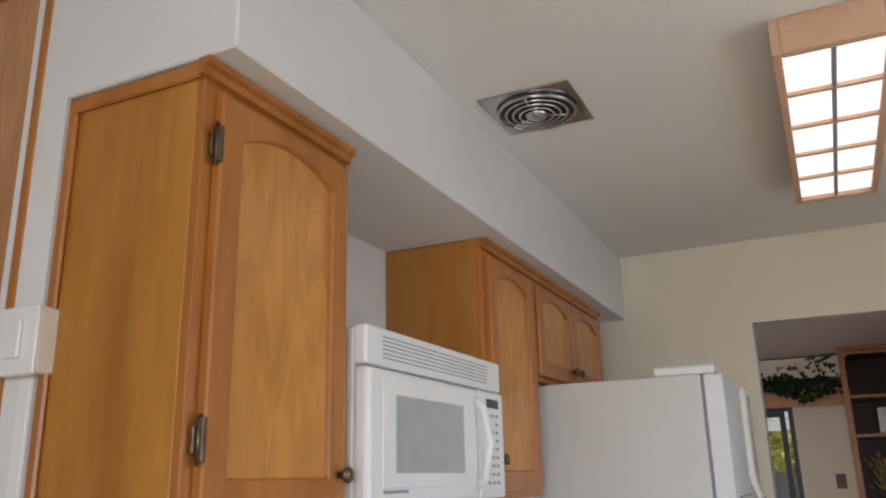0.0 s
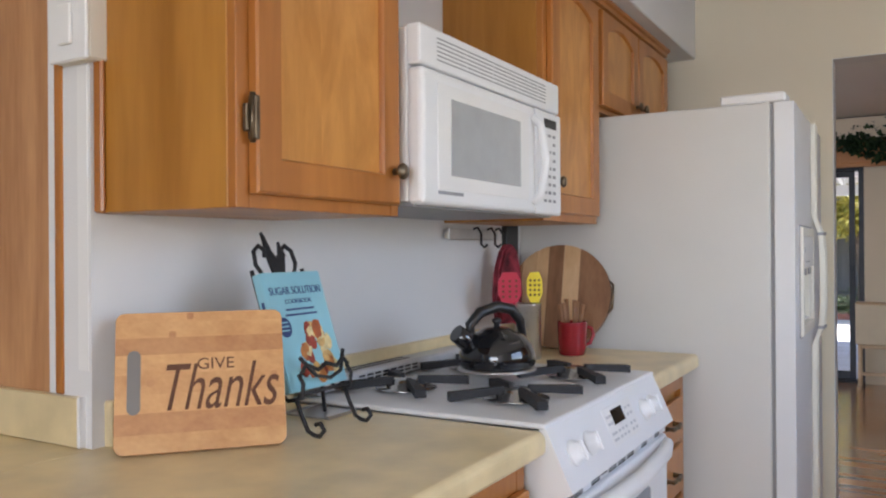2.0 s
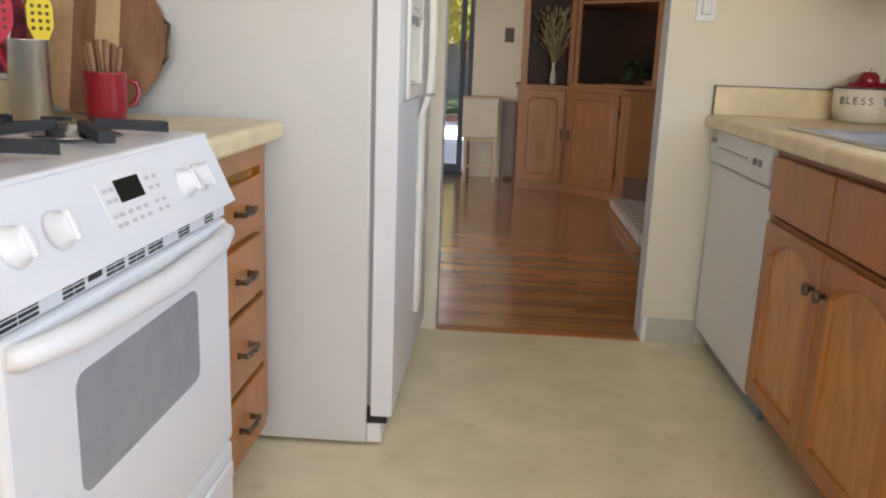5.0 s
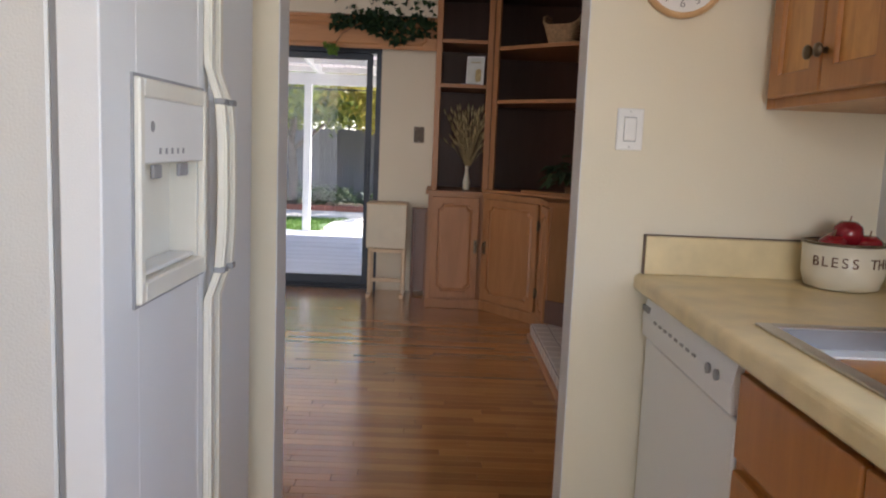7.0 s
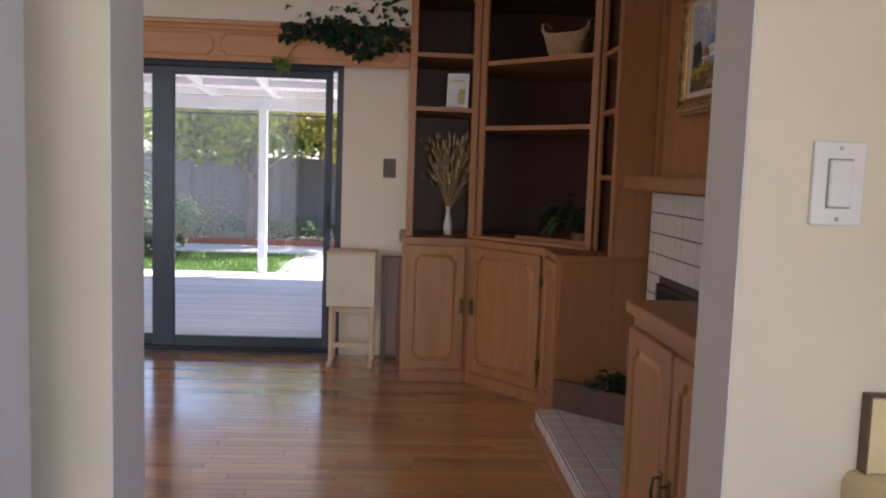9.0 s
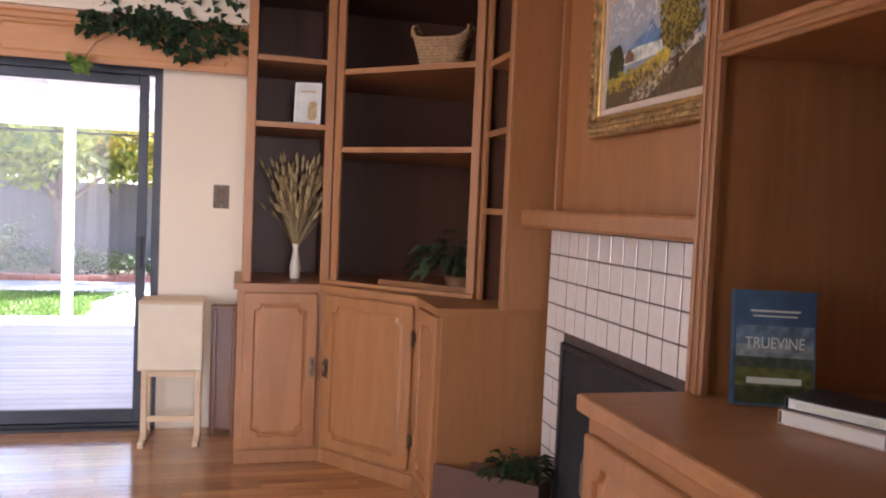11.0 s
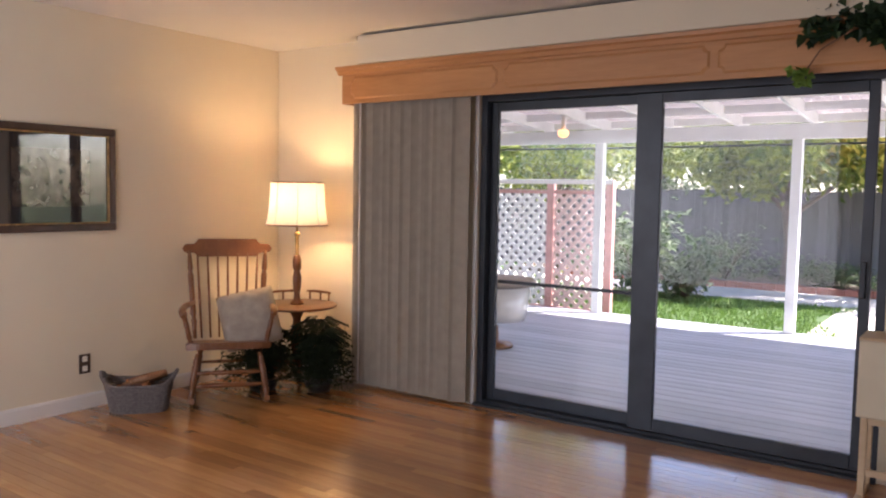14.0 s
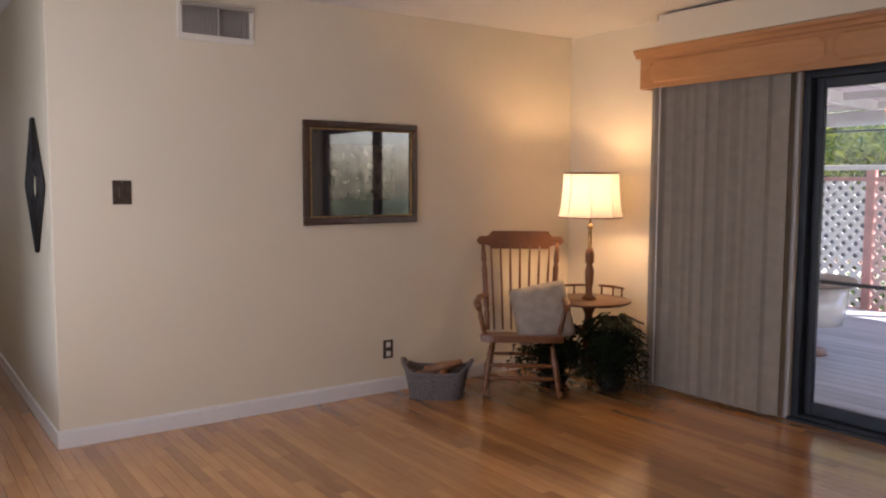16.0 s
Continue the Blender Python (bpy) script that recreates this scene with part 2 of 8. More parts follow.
M_BOOKX = wood("orange_oak_shelf", (0.31, 0.13, 0.045), (0.43, 0.20, 0.075), "x", 0.42, 8, 0.12, 0.9, 0.06)
M_VALAN = wood("valance_oak", (0.42, 0.19, 0.065), (0.56, 0.28, 0.11), "x", 0.45, 8, 0.1, 0.9, 0.05)
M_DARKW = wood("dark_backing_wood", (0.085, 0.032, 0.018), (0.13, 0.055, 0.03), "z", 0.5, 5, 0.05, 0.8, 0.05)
M_OAK = wood("oak_floor", (0.36, 0.155, 0.048), (0.50, 0.245, 0.085), "x", 0.2, 9, 0.75, 0.9, 0.24, 0.03, 0.13)
M_CHAIR = wood("antique_maple", (0.13, 0.048, 0.015), (0.21, 0.085, 0.028), "z", 0.35, 9, 0.25, 0.9, 0.05)
M_BAMBOO = wood("bamboo_board", (0.50, 0.24, 0.085), (0.66, 0.37, 0.15), "x", 0.5, 14, 0.05, 1.0, 0.05)
M_ACACL = wood("pale_acacia", (0.50, 0.29, 0.13), (0.66, 0.44, 0.24), "z", 0.5, 9, 0.05, 1.0, 0.05)
M_ACACD = wood("dark_acacia", (0.17, 0.075, 0.03), (0.34, 0.17, 0.08), "z", 0.5, 9, 0.05, 1.0, 0.10)
M_DECK = wood("grey_deck_board", (0.29, 0.30, 0.33), (0.42, 0.43, 0.46), "x", 0.5, 6, 0.0, 0.9, 0.16)
M_TABLE = wood("pale_beech", (0.58, 0.42, 0.25), (0.70, 0.54, 0.35), "x", 0.45, 8, 0.1, 0.9, 0.05)
M_TILE = paint("glazed_white_tile", (0.74, 0.69, 0.63), 0.16, 0.08, 6, 0.10, 25, coat=0.4)
M_GROUT = paint("dark_grout", (0.08, 0.055, 0.045), 0.9, 0.2, 30, 0.3, 150)
M_SOOT = paint("black_firebox", (0.018, 0.017, 0.018), 0.7, 0.3, 12, 0.2, 60)
M_BLIND = paint("grey_beige_fabric", (0.36, 0.32, 0.26), 0.85, 0.08, 14, 0.12, 260)
M_DIFF = glow("light_diffuser", (1.0, 0.95, 0.87), 0.27)
M_LEDOFF = paint("dark_display", (0.01, 0.012, 0.011), 0.12, 0.05, 10, 0, 50)
M_INK = paint("grey_print", (0.30, 0.30, 0.31), 0.5, 0.05, 20, 0, 50)
M_GLASS = glassmat("clear_glass")
M_RED = paint("red_glaze", (0.27, 0.008, 0.016), 0.25, 0.1, 12, 0.03, 60, coat=0.3)
M_REDP = paint("red_silicone", (0.55, 0.02, 0.05), 0.5, 0.08, 12, 0.03, 60)
M_YEL = paint("yellow_silicone", (0.85, 0.66, 0.02), 0.5, 0.06, 12, 0.03, 60)


# ---- mesh helpers ----
def part(name, bm, material, parent=None, label="", kind=""):
    """One mesh object from a bmesh in world metres; under parent, sharing the thing's base point."""
    me = bpy.data.meshes.new(name)
    root = parent
    while root is not None and root.parent is not None:
        root = root.parent
    if root is not None and root.location.length > 0:
        bmesh.ops.translate(bm, verts=bm.verts, vec=-root.location)
    bm.to_mesh(me)
    bm.free()
    mats = material if isinstance(material, (list, tuple)) else [material]
    for m in mats:
        me.materials.append(m)
    ob = new(name, me)
    ob.parent = parent
    return tagged(ob, label=label, kind=kind)


def thing(name, base, label, category, group=""):
    ob = new(name)
    ob.location = base
    ob.empty_display_size = 0.05
    return tagged(ob, label, category, group)


def solid(name, bm, material, label, category="", group="", kind=""):
    return tagged(part(name, bm, material), label, category, group, kind)


def box(bm, x0, x1, y0, y1, z0, z1, bev=0.0, seg=1, mi=0):
    vs = [bm.verts.new(c) for c in ((x0, y0, z0), (x1, y0, z0), (x1, y1, z0), (x0, y1, z0), (x0, y0, z1), (x1, y0, z1), (x1, y1, z1), (x0, y1, z1))]
    fs = [bm.faces.new([vs[i] for i in q]) for q in ((3, 2, 1, 0), (4, 5, 6, 7), (0, 1, 5, 4), (1, 2, 6, 5), (2, 3, 7, 6), (3, 0, 4, 7))]
    for f in fs:
        f.material_index = mi
    if bev > 0:
        es = list({e for f in fs for e in f.edges})
        bmesh.ops.bevel(bm, geom=es, offset=bev, segments=seg, affect="EDGES", profile=0.5, clamp_overlap=True)
    return bm


def B(*boxes, bev=0.003, seg=1):
    bm = bmesh.new()
    for b in boxes:
        box(bm, *b, bev=bev, seg=seg)
    return bm


def ring(bm, centre, a, b, r, seg):
    return [bm.verts.new(centre + (a * math.cos(2 * math.pi * i / seg) + b * math.sin(2 * math.pi * i / seg)) * r) for i in range(seg)]


def tube(bm, pts, r, seg=8, caps=True):
    """A round bar along points; r is a number or one number a point."""
    pts = [Vector(p) for p in pts]
    rs = r if isinstance(r, (list, tuple)) else [r] * len(pts)
    prev = None
    ref = None
    for i, p in enumerate(pts):
        d = (pts[min(i + 1, len(pts) - 1)] - pts[max(i - 1, 0)]).normalized()
        if ref is None:
            ref = d.orthogonal().normalized()
        ref = (ref - d * ref.dot(d)).normalized()
        cur = ring(bm, p, ref, d.cross(ref), rs[i], seg)
        if prev:
            for k in range(seg):
                f = bm.faces.new((prev[k], prev[(k + 1) % seg], cur[(k + 1) % seg], cur[k]))
                f.smooth = True
        elif caps:
            bm.faces.new(cur[::-1])
        prev = cur
    if caps:
        bm.faces.new(prev)
    return bm


def lathe(bm, prof, centre, seg=24, smooth=True, axis="z"):
    """A turned shape from (radius, height) pairs."""
    c = Vector(centre)
    prev = None
    for r, h in prof:
        if axis == "z":
            cur = [bm.verts.new(c + Vector((r * math.cos(2 * math.pi * i / seg), r * math.sin(2 * math.pi * i / seg), h))) for i in range(seg)]
        elif axis == "x":
            cur = [bm.verts.new(c + Vector((h, r * math.cos(2 * math.pi * i / seg), r * math.sin(2 * math.pi * i / seg)))) for i in range(seg)]
        else:
            cur = [bm.verts.new(c + Vector((r * math.sin(2 * math.pi * i / seg), h, r * math.cos(2 * math.pi * i / seg)))) for i in range(seg)]
        if prev:
            for k in range(seg):
                f = bm.faces.new((prev[k], prev[(k + 1) % seg], cur[(k + 1) % seg], cur[k]))
                f.smooth = smooth
        else:
            bm.faces.new(cur[::-1])
        prev = cur
    bm.faces.new(prev)
    return bm


def prism(bm, poly, z0, z1, mi=0):
    """An upright prism over a plan polygon given anticlockwise."""
    lo = [bm.verts.new((x, y, z0)) for x, y in poly]
    hi = [bm.verts.new((x, y, z1)) for x, y in poly]
    n = len(poly)
    fs = [bm.faces.new(lo[::-1]), bm.faces.new(hi)]
    fs += [bm.faces.new((lo[i], lo[(i + 1) % n], hi[(i + 1) % n], hi[i])) for i in range(n)]
    for f in fs:
        f.material_index = mi
    return bm


def extrude_profile(bm, prof, axis, a, b):
    """A bar with a constant section. axis 'y': prof is (x, z); axis 'x': prof is (y, z)."""
    def at(p, s):
        return (p[0], s, p[1]) if axis == "y" else (s, p[0], p[1])
    lo = [bm.verts.new(at(p, a)) for p in prof]
    hi = [bm.verts.new(at(p, b)) for p in prof]
    n = len(prof)
    bm.faces.new(lo); bm.faces.new(hi[::-1])
    for i in range(n):
        bm.faces.new((lo[i], hi[i], hi[(i + 1) % n], lo[(i + 1) % n]))
    bmesh.ops.recalc_face_normals(bm, faces=bm.faces)
    return bm


def plane_m(origin, u, n):
    """Local (x along u, y up, z outwards) to world."""
    u, n = Vector(u).normalized(), Vector(n).normalized()
    m = Matrix.Identity(4)
    v = Vector((0, 0, 1))
    for r in range(3):
        m[r][0], m[r][1], m[r][2], m[r][3] = u[r], v[r], n[r], origin[r]
    return m


def arch_loop(x0, x1, y0, y1, rise, steps=14):
    """Anticlockwise loop with a low arch on top."""
    pts = [(x0, y0), (x1, y0)]
    for i in range(steps + 1):
        t = i / steps
        pts.append((x1 + (x0 - x1) * t, y1 - rise + rise * math.sin(math.pi * t) ** 0.8 if rise else y1))
    return pts


def notch_loop(x0, x1, y0, y1, c):
    """Anticlockwise loop with scooped corners."""
    pts = []
    for cx, cy, a0 in ((x0, y0, 90), (x1, y0, 180), (x1, y1, 270), (x0, y1, 0)):
        for k in range(5):
            a = radians(a0 - 90 * k / 4)
            pts.append((cx + c * math.cos(a), cy + c * math.sin(a)))
    return pts


def fit_outer(p, x0, x1, y0, y1, ix0, ix1, iy0, iy1):
    fx = (p[0] - ix0) / (ix1 - ix0) * 2 - 1
    fy = (p[1] - iy0) / (iy1 - iy0) * 2 - 1
    k = max(abs(fx), abs(fy), 1e-6)
    return x0 + (fx / k + 1) / 2 * (x1 - x0), y0 + (fy / k + 1) / 2 * (y1 - y0)


def panel_door(name, parent, origin, u, n, w, h, loopkind, mat_f, mat_p, thick=0.019, rail=0.055, rise=0.05, knob=None, hinges=(), pull=None, flat=False):
    """A framed door: frame with a shaped opening, raised panel, knob or pull, hinges."""
    m = plane_m(origin, u, n)
    bm = bmesh.new()
    ix0, ix1, iy0, iy1 = rail, w - rail, rail, h - (min(rail, 0.032) if loopkind == "arch" else rail)
    inner = arch_loop(ix0, ix1, iy0, iy1, rise) if loopkind == "arch" else notch_loop(ix0, ix1, iy0, iy1, 0.035)
    outer = [fit_outer(p, 0, w, 0, h, ix0, ix1, iy0, iy1) for p in inner]
    if loopkind == "arch":
        outer[0], outer[1], outer[2], outer[-1] = (0, 0), (w, 0), (w, h), (0, h)
        k = len(outer)
        for i in range(3, k - 1):
            t = (i - 2) / (k - 3)
            outer[i] = (w * (1 - t), h)
    bev = 0.004
    cx, cy = w / 2, h / 2

    def loop(pts, z, inset=0.0):
        return [bm.verts.new((cx + (x - cx) * (1 - 2 * inset / w), cy + (y - cy) * (1 - 2 * inset / h), z)) for x, y in pts]
    back, side, top = loop(outer, 0), loop(outer, thick - bev), loop(outer, thick, bev)
    edge, step, low = loop(inner, thick), loop(inner, thick - 0.004, 0.004), loop(inner, thick - 0.011, 0.006)
    for a, b in ((back, side), (side, top), (top, edge), (edge, step), (step, low)):
        for i in range(len(a)):
            j = (i + 1) % len(a)
            try:
                bm.faces.new((a[i], a[j], b[j], b[i]))
            except ValueError:
                pass
    bm.faces.new(back[::-1])
    bmesh.ops.transform(bm, matrix=m, verts=bm.verts)
    frame_ob = part(name, bm, mat_f, parent)
    bm = bmesh.new()
    lo = loop(inner, thick - 0.0112, -0.002)
    hi = loop(inner, thick - 0.0112, 0.012)
    pk = loop(inner, thick - 0.004, 0.03)
    seqs = ((lo, hi),) if flat else ((lo, hi), (hi, pk))
    for a, b in seqs:
        for i in range(len(a)):
            j = (i + 1) % len(a)
            bm.faces.new((a[i], a[j], b[j], b[i]))
    bm.faces.new(hi if flat else pk)
    if flat:
        for v in pk:
            bm.verts.remove(v)
    bmesh.ops.transform(bm, matrix=m, verts=bm.verts)
    part("panel", bm, mat_p, frame_ob)
    if knob:
        bm = bmesh.new()
        lathe(bm, [(0.007, 0), (0.006, 0.010), (0.008, 0.013), (0.0155, 0.017), (0.017, 0.022), (0.014, 0.027), (0.004, 0.029)], (0, 0, 0), 16)
        bmesh.ops.transform(bm, matrix=m @ Matrix.Translation((knob[0], knob[1], thick)), verts=bm.verts)
        part("knob", bm, M_BRONZE, frame_ob, "dark bronze round knob")
    if pull:
        bm = bmesh.new()
        x, y, length = pull
        box(bm, x - 0.012, x + 0.012, y - length / 2, y + length / 2, thick - 0.001, thick + 0.004, 0.001)
        tube(bm, [(x, y - length * 0.36, thick), (x, y - length * 0.34, thick + 0.022), (x, y, thick + 0.027), (x, y + length * 0.34, thick + 0.022), (x, y + length * 0.36, thick)], 0.005, 8)
        bmesh.ops.transform(bm, matrix=m, verts=bm.verts)
        part("handle", bm, M_BRONZE, frame_ob, "dark bronze bail pull")
    for hx, hy in hinges:
        bm = bmesh.new()
        s = -1 if hx < w / 2 else 1
        box(bm, hx - 0.006, hx + 0.006, hy - 0.035, hy + 0.035, thick * 0.2, thick + 0.003, 0.002)
        box(bm, hx + s * 0.008 - 0.006, hx + s * 0.008 + 0.006, hy - 0.022, hy + 0.022, 0.0, 0.010, 0.002)
        tube(bm, [(hx + s * 0.004, hy - 0.04, thick * 0.7), (hx + s * 0.004, hy + 0.04, thick * 0.7)], 0.0045, 8)
        bmesh.ops.transform(bm, matrix=m, verts=bm.verts)
        part("hinge", bm, M_BRONZE, frame_ob, "dark bronze hinge")
    return frame_ob


def drawer_front(parent, origin, u, n, w, h, mat, pull=True):
    m = plane_m(origin, u, n)
    bm = bmesh.new()
    box(bm, 0, w, 0, h, 0, 0.019, 0.005, 2)
    bmesh.ops.transform(bm, matrix=m, verts=bm.verts)
    d = part("drawer", bm, mat, parent)
    if pull:
        bm = bmesh.new()
        c = (w / 2, h / 2)
        for s in (-1, 1):
            lathe(bm, [(0.009, 0.0), (0.006, 0.008), (0.006, 0.02), (0.008, 0.024), (0.003, 0.026)], (c[0] + s * 0.042, c[1], 0.019), 10)
        tube(bm, [(c[0] - 0.052, c[1], 0.04), (c[0] - 0.03, c[1], 0.043), (c[0] - 0.012, c[1], 0.041), (c[0], c[1], 0.045), (c[0] + 0.012, c[1], 0.041), (c[0] + 0.03, c[1], 0.043), (c[0] + 0.052, c[1], 0.04)], [0.004, 0.007, 0.004, 0.008, 0.004, 0.007, 0.004], 8)
        bmesh.ops.transform(bm, matrix=m, verts=bm.verts)
        part("handle", bm, M_BRONZE, d, "dark bronze turned handle")
    return d


def text_mesh(body, size, m, material, parent=None, extrude=0.0006, squeeze=1.0, shear=0.0, name="lettering"):
    c = bpy.data.curves.new("tmp_text", "FONT")
    c.body, c.size, c.extrude, c.align_x, c.align_y, c.shear = body, size, extrude, "CENTER", "CENTER", shear
    o = bpy.data.objects.new("tmp_text", c)
    me = bpy.data.meshes.new_from_object(o)
    bpy.data.objects.remove(o)
    bpy.data.curves.remove(c)
    bm = bmesh.new()
    bm.from_mesh(me)
    bpy.data.meshes.remove(me)
    bmesh.ops.transform(bm, matrix=m @ Matrix.Diagonal((squeeze, 1, 1, 1)), verts=bm.verts)
    return part(name, bm, material, parent)


U_L, N_L = (0, 1, 0), (1, 0, 0)      # fronts that face the kitchen from the stove side
U_R, N_R = (0, -1, 0), (-1, 0, 0)    # fronts on the sink side


# ---- large structure ----
CEIL = 2.44
XL, XR = -1.32, 1.315          # kitchen walls
YP, YQ = 4.035, 4.165         # wall between kitchen and family room
YF = 8.55                     # far wall with the sliding door
XP = -4.575                   # wall with the framed picture
YH = 4.96                     # hall wall
DL, DR, DH = -0.338, 0.49, 2.06   # opening between the rooms
SL0, SL1, SLT = -2.735, -0.395, 2.025   # sliding door opening


def structure(name, bm, mat, label):
    return solid(name, bm, mat, label, kind="structure")


structure("floor_kitchen", B((-4.2, XR, -2.2, YP + 0.02, -0.12, 0.0), bev=0), M_VINYL, "cream sheet vinyl kitchen floor")
structure("wall_west", B((XL - 0.12, XL, 1.172, YQ, 0, CEIL), bev=0), M_WALLK, "white painted wall behind the stove")
structure("wall_return", B((-4.2, XL - 0.12, 1.19, 1.31, 0, CEIL), bev=0), M_WALLK, "white painted wall beside the upper cabinet")
structure("wall_partition", B((XL, DL, YP, YQ, 0, CEIL), (DL, DR, YP, YQ, DH, CEIL), (DR, XR + 0.12, YP, YQ, 0, CEIL), bev=0), [M_WALLF], "cream painted wall with an open doorway")
# wide gap added for the family room fill lamp, out of view
structure("wall_partition_hall", B((-9.0, -5.6, YQ - 0.12, YQ, 0, CEIL), (-1.6, XL, YQ - 0.12, YQ, 0, CEIL), (-5.6, -1.6, YQ - 0.12, YQ, 0, 0.4), (-5.6, -1.6, YQ - 0.12, YQ, 2.3, CEIL), bev=0), M_WALLF, "cream painted wall of the family room")
WX0, WX1, WZ0, WZ1 = 1.25, 2.75, 1.1, 2.0
structure("wall_east", B((XR, XR + 0.12, -2.2, WX0, 0, CEIL), (XR, XR + 0.12, WX1, YP, 0, CEIL), (XR, XR + 0.12, WX0, WX1, 0, WZ0), (XR, XR + 0.12, WX0, WX1, WZ1, CEIL), bev=0), M_WALLK, "white painted wall over the sink")
structure("wall_south", B((-4.2, -0.8, -2.2, -2.08, 0, CEIL), (1.2, XR, -2.2, -2.08, 0, CEIL), (-0.8, 1.2, -2.2, -2.08, 0, 0.9), (-0.8, 1.2, -2.2, -2.08, 2.1, CEIL), bev=0), M_WALLK, "white painted wall")
structure("wall_dining", B((-4.32, -4.2, -2.2, 1.31, 0, CEIL), bev=0), M_WALLK, "white painted wall")
structure("ceiling_kitchen", B((-4.32, XR + 0.12, -2.2, YQ, CEIL, CEIL + 0.1), bev=0), M_CEIL, "white painted ceiling")
structure("soffit", B((XL, -0.905, 1.168, YP, 2.128, CEIL), bev=0.004), M_WALLK, "white painted soffit over the wall cabinets")
structure("wall_far", B((XP - 0.12, SL0, YF, YF + 0.14, -0.1, CEIL), (SL0, SL1, YF, YF + 0.14, SLT, CEIL), (SL1, 1.8, YF, YF + 0.14, -0.1, CEIL), (SL0, SL1, YF, YF + 0.14, -0.2, -0.002), bev=0), M_WALLF, "cream painted wall with a sliding door")
structure("wall_picture", B((XP - 0.12, XP, YH, YF, 0, CEIL), bev=0.004), M_WALLF, "cream painted wall")
structure("wall_hall", B((-9.0, XP - 0.12, YH, YH + 0.12, 0, CEIL), bev=0), M_WALLF, "cream painted hall wall")
structure("wall_hall_end", B((-9.12, -9.0, YQ - 0.12, YH + 0.12, 0, CEIL), bev=0), M_WALLF, "cream painted hall end wall")
structure("wall_fireplace", B((1.62, 1.74, YQ, YF, 0, CEIL), bev=0), M_WALLF, "cream painted wall")
structure("ceiling_family", B((-9.12, 1.74, YQ, YF, CEIL, CEIL + 0.1), bev=0), M_CEIL, "white painted family room ceiling")
structure("roof", B((-9.3, 1.9, -2.4, YF + 0.14, CEIL + 0.11, CEIL + 0.2), bev=0), M_CEIL, "house roof slab")
structure("subfloor_family", B((-9.0, 1.62, YP + 0.02, YF + 0.14, -0.14, -0.016), bev=0), M_DARKW, "dark subfloor under the oak strips")
structure("baseboard_picture", B((XP, XP + 0.013, YH - 0.013, YF - 0.02, 0, 0.085), (XP, XP + 0.009, YH - 0.009, YF - 0.02, 0.085, 0.095), bev=0.002), M_TRIMW, "white painted baseboard")
structure("baseboard_hall", B((-9.0, XP - 0.002, YH - 0.013, YH, 0, 0.085), bev=0.002), M_TRIMW, "white painted baseboard")
structure("baseboard_far", B((XP + 0.014, -3.0, YF - 0.013, YF, 0, 0.085), bev=0.002), M_TRIMW, "white painted baseboard")
structure("cove_base", B((DR + 0.004, 0.705, YP - 0.006, YP, 0, 0.10), bev=0.001), paint("vinyl_cove", (0.55, 0.52, 0.42), 0.5, 0.05, 6), "beige vinyl cove base")
structure("door_casing", B((DR - 0.002, DR + 0.02, YP - 0.016, YP + 0.0, 0.0, 0.11), bev=0.004), M_TRIMW, "white painted door trim")
structure("door_jamb", B((DL, DL + 0.003, YP + 0.001, YQ - 0.001, 0.007, DH - 0.0035), (DR - 0.003, DR, YP + 0.001, YQ - 0.001, 0.007, DH - 0.0035), (DL, DR, YP + 0.001, YQ - 0.001, DH - 0.003, DH), bev=0), M_WALLK, "white painted lining of the open doorway")
structure("threshold", B((DL, DR, YP - 0.005, YP + 0.045, -0.002, 0.006), bev=0.003), M_CABF, "wooden threshold strip")
structure("trim_soffit_far", B((-3.57, 0.07, 8.31, YF, 2.236, 2.42), bev=0.002), M_WALLF, "cream painted box above the valance")

# ---- kitchen, stove side ----
def wall_cabinet(y0, y1, z0, z1, doors, label, side_trim=False):
    c = thing("wall_cabinet", (XL, (y0 + y1) / 2, z0), label, "cabinet", "upper kitchen cabinets")
    xf = -0.985
    part("body", B((XL, xf - 0.019, y0, y1, z0, z1), bev=0.002), M_CABS, c)
    fr = [(xf - 0.019, xf, y0, y0 + 0.03, z0, z1), (xf - 0.019, xf, y1 - 0.03, y1, z0, z1),
          (xf - 0.0185, xf - 0.0005, y0 + 0.03, y1 - 0.03, z0, z0 + 0.035), (xf - 0.0185, xf - 0.0005, y0 + 0.03, y1 - 0.03, z1 - 0.05, z1)]
    part("face_frame", B(*fr, bev=0.0015), M_CABF, c)
    bm = bmesh.new()
    extrude_profile(bm, [(xf, z1 - 0.032), (xf + 0.012, z1 - 0.03), (xf + 0.014, z1 - 0.016), (xf + 0.024, z1 - 0.012), (xf + 0.026, z1 - 0.001), (xf, z1 - 0.001)], "y", y0 - (0.02 if side_trim else 0), y1)
    part("moulding", bm, M_CABF, c)
    if side_trim:
        part("side_moulding", B((XL + 0.002, XL + 0.026, y0 - 0.011, y0, z0, z1 - 0.03), (XL + 0.002, xf, y0 - 0.011, y0, z1 - 0.03, z1), bev=0.004), M_CABF, c)
    for d0, d1, dz0, dz1, rise, knob, hinges in doors:
        panel_door("door", c, (xf + 0.001, d0, dz0), U_L, N_L, d1 - d0, dz1 - dz0, "arch", M_CABF, M_CABP, rise=rise * 0.75, rail=0.056, flat=True, knob=knob, hinges=hinges)
    return c


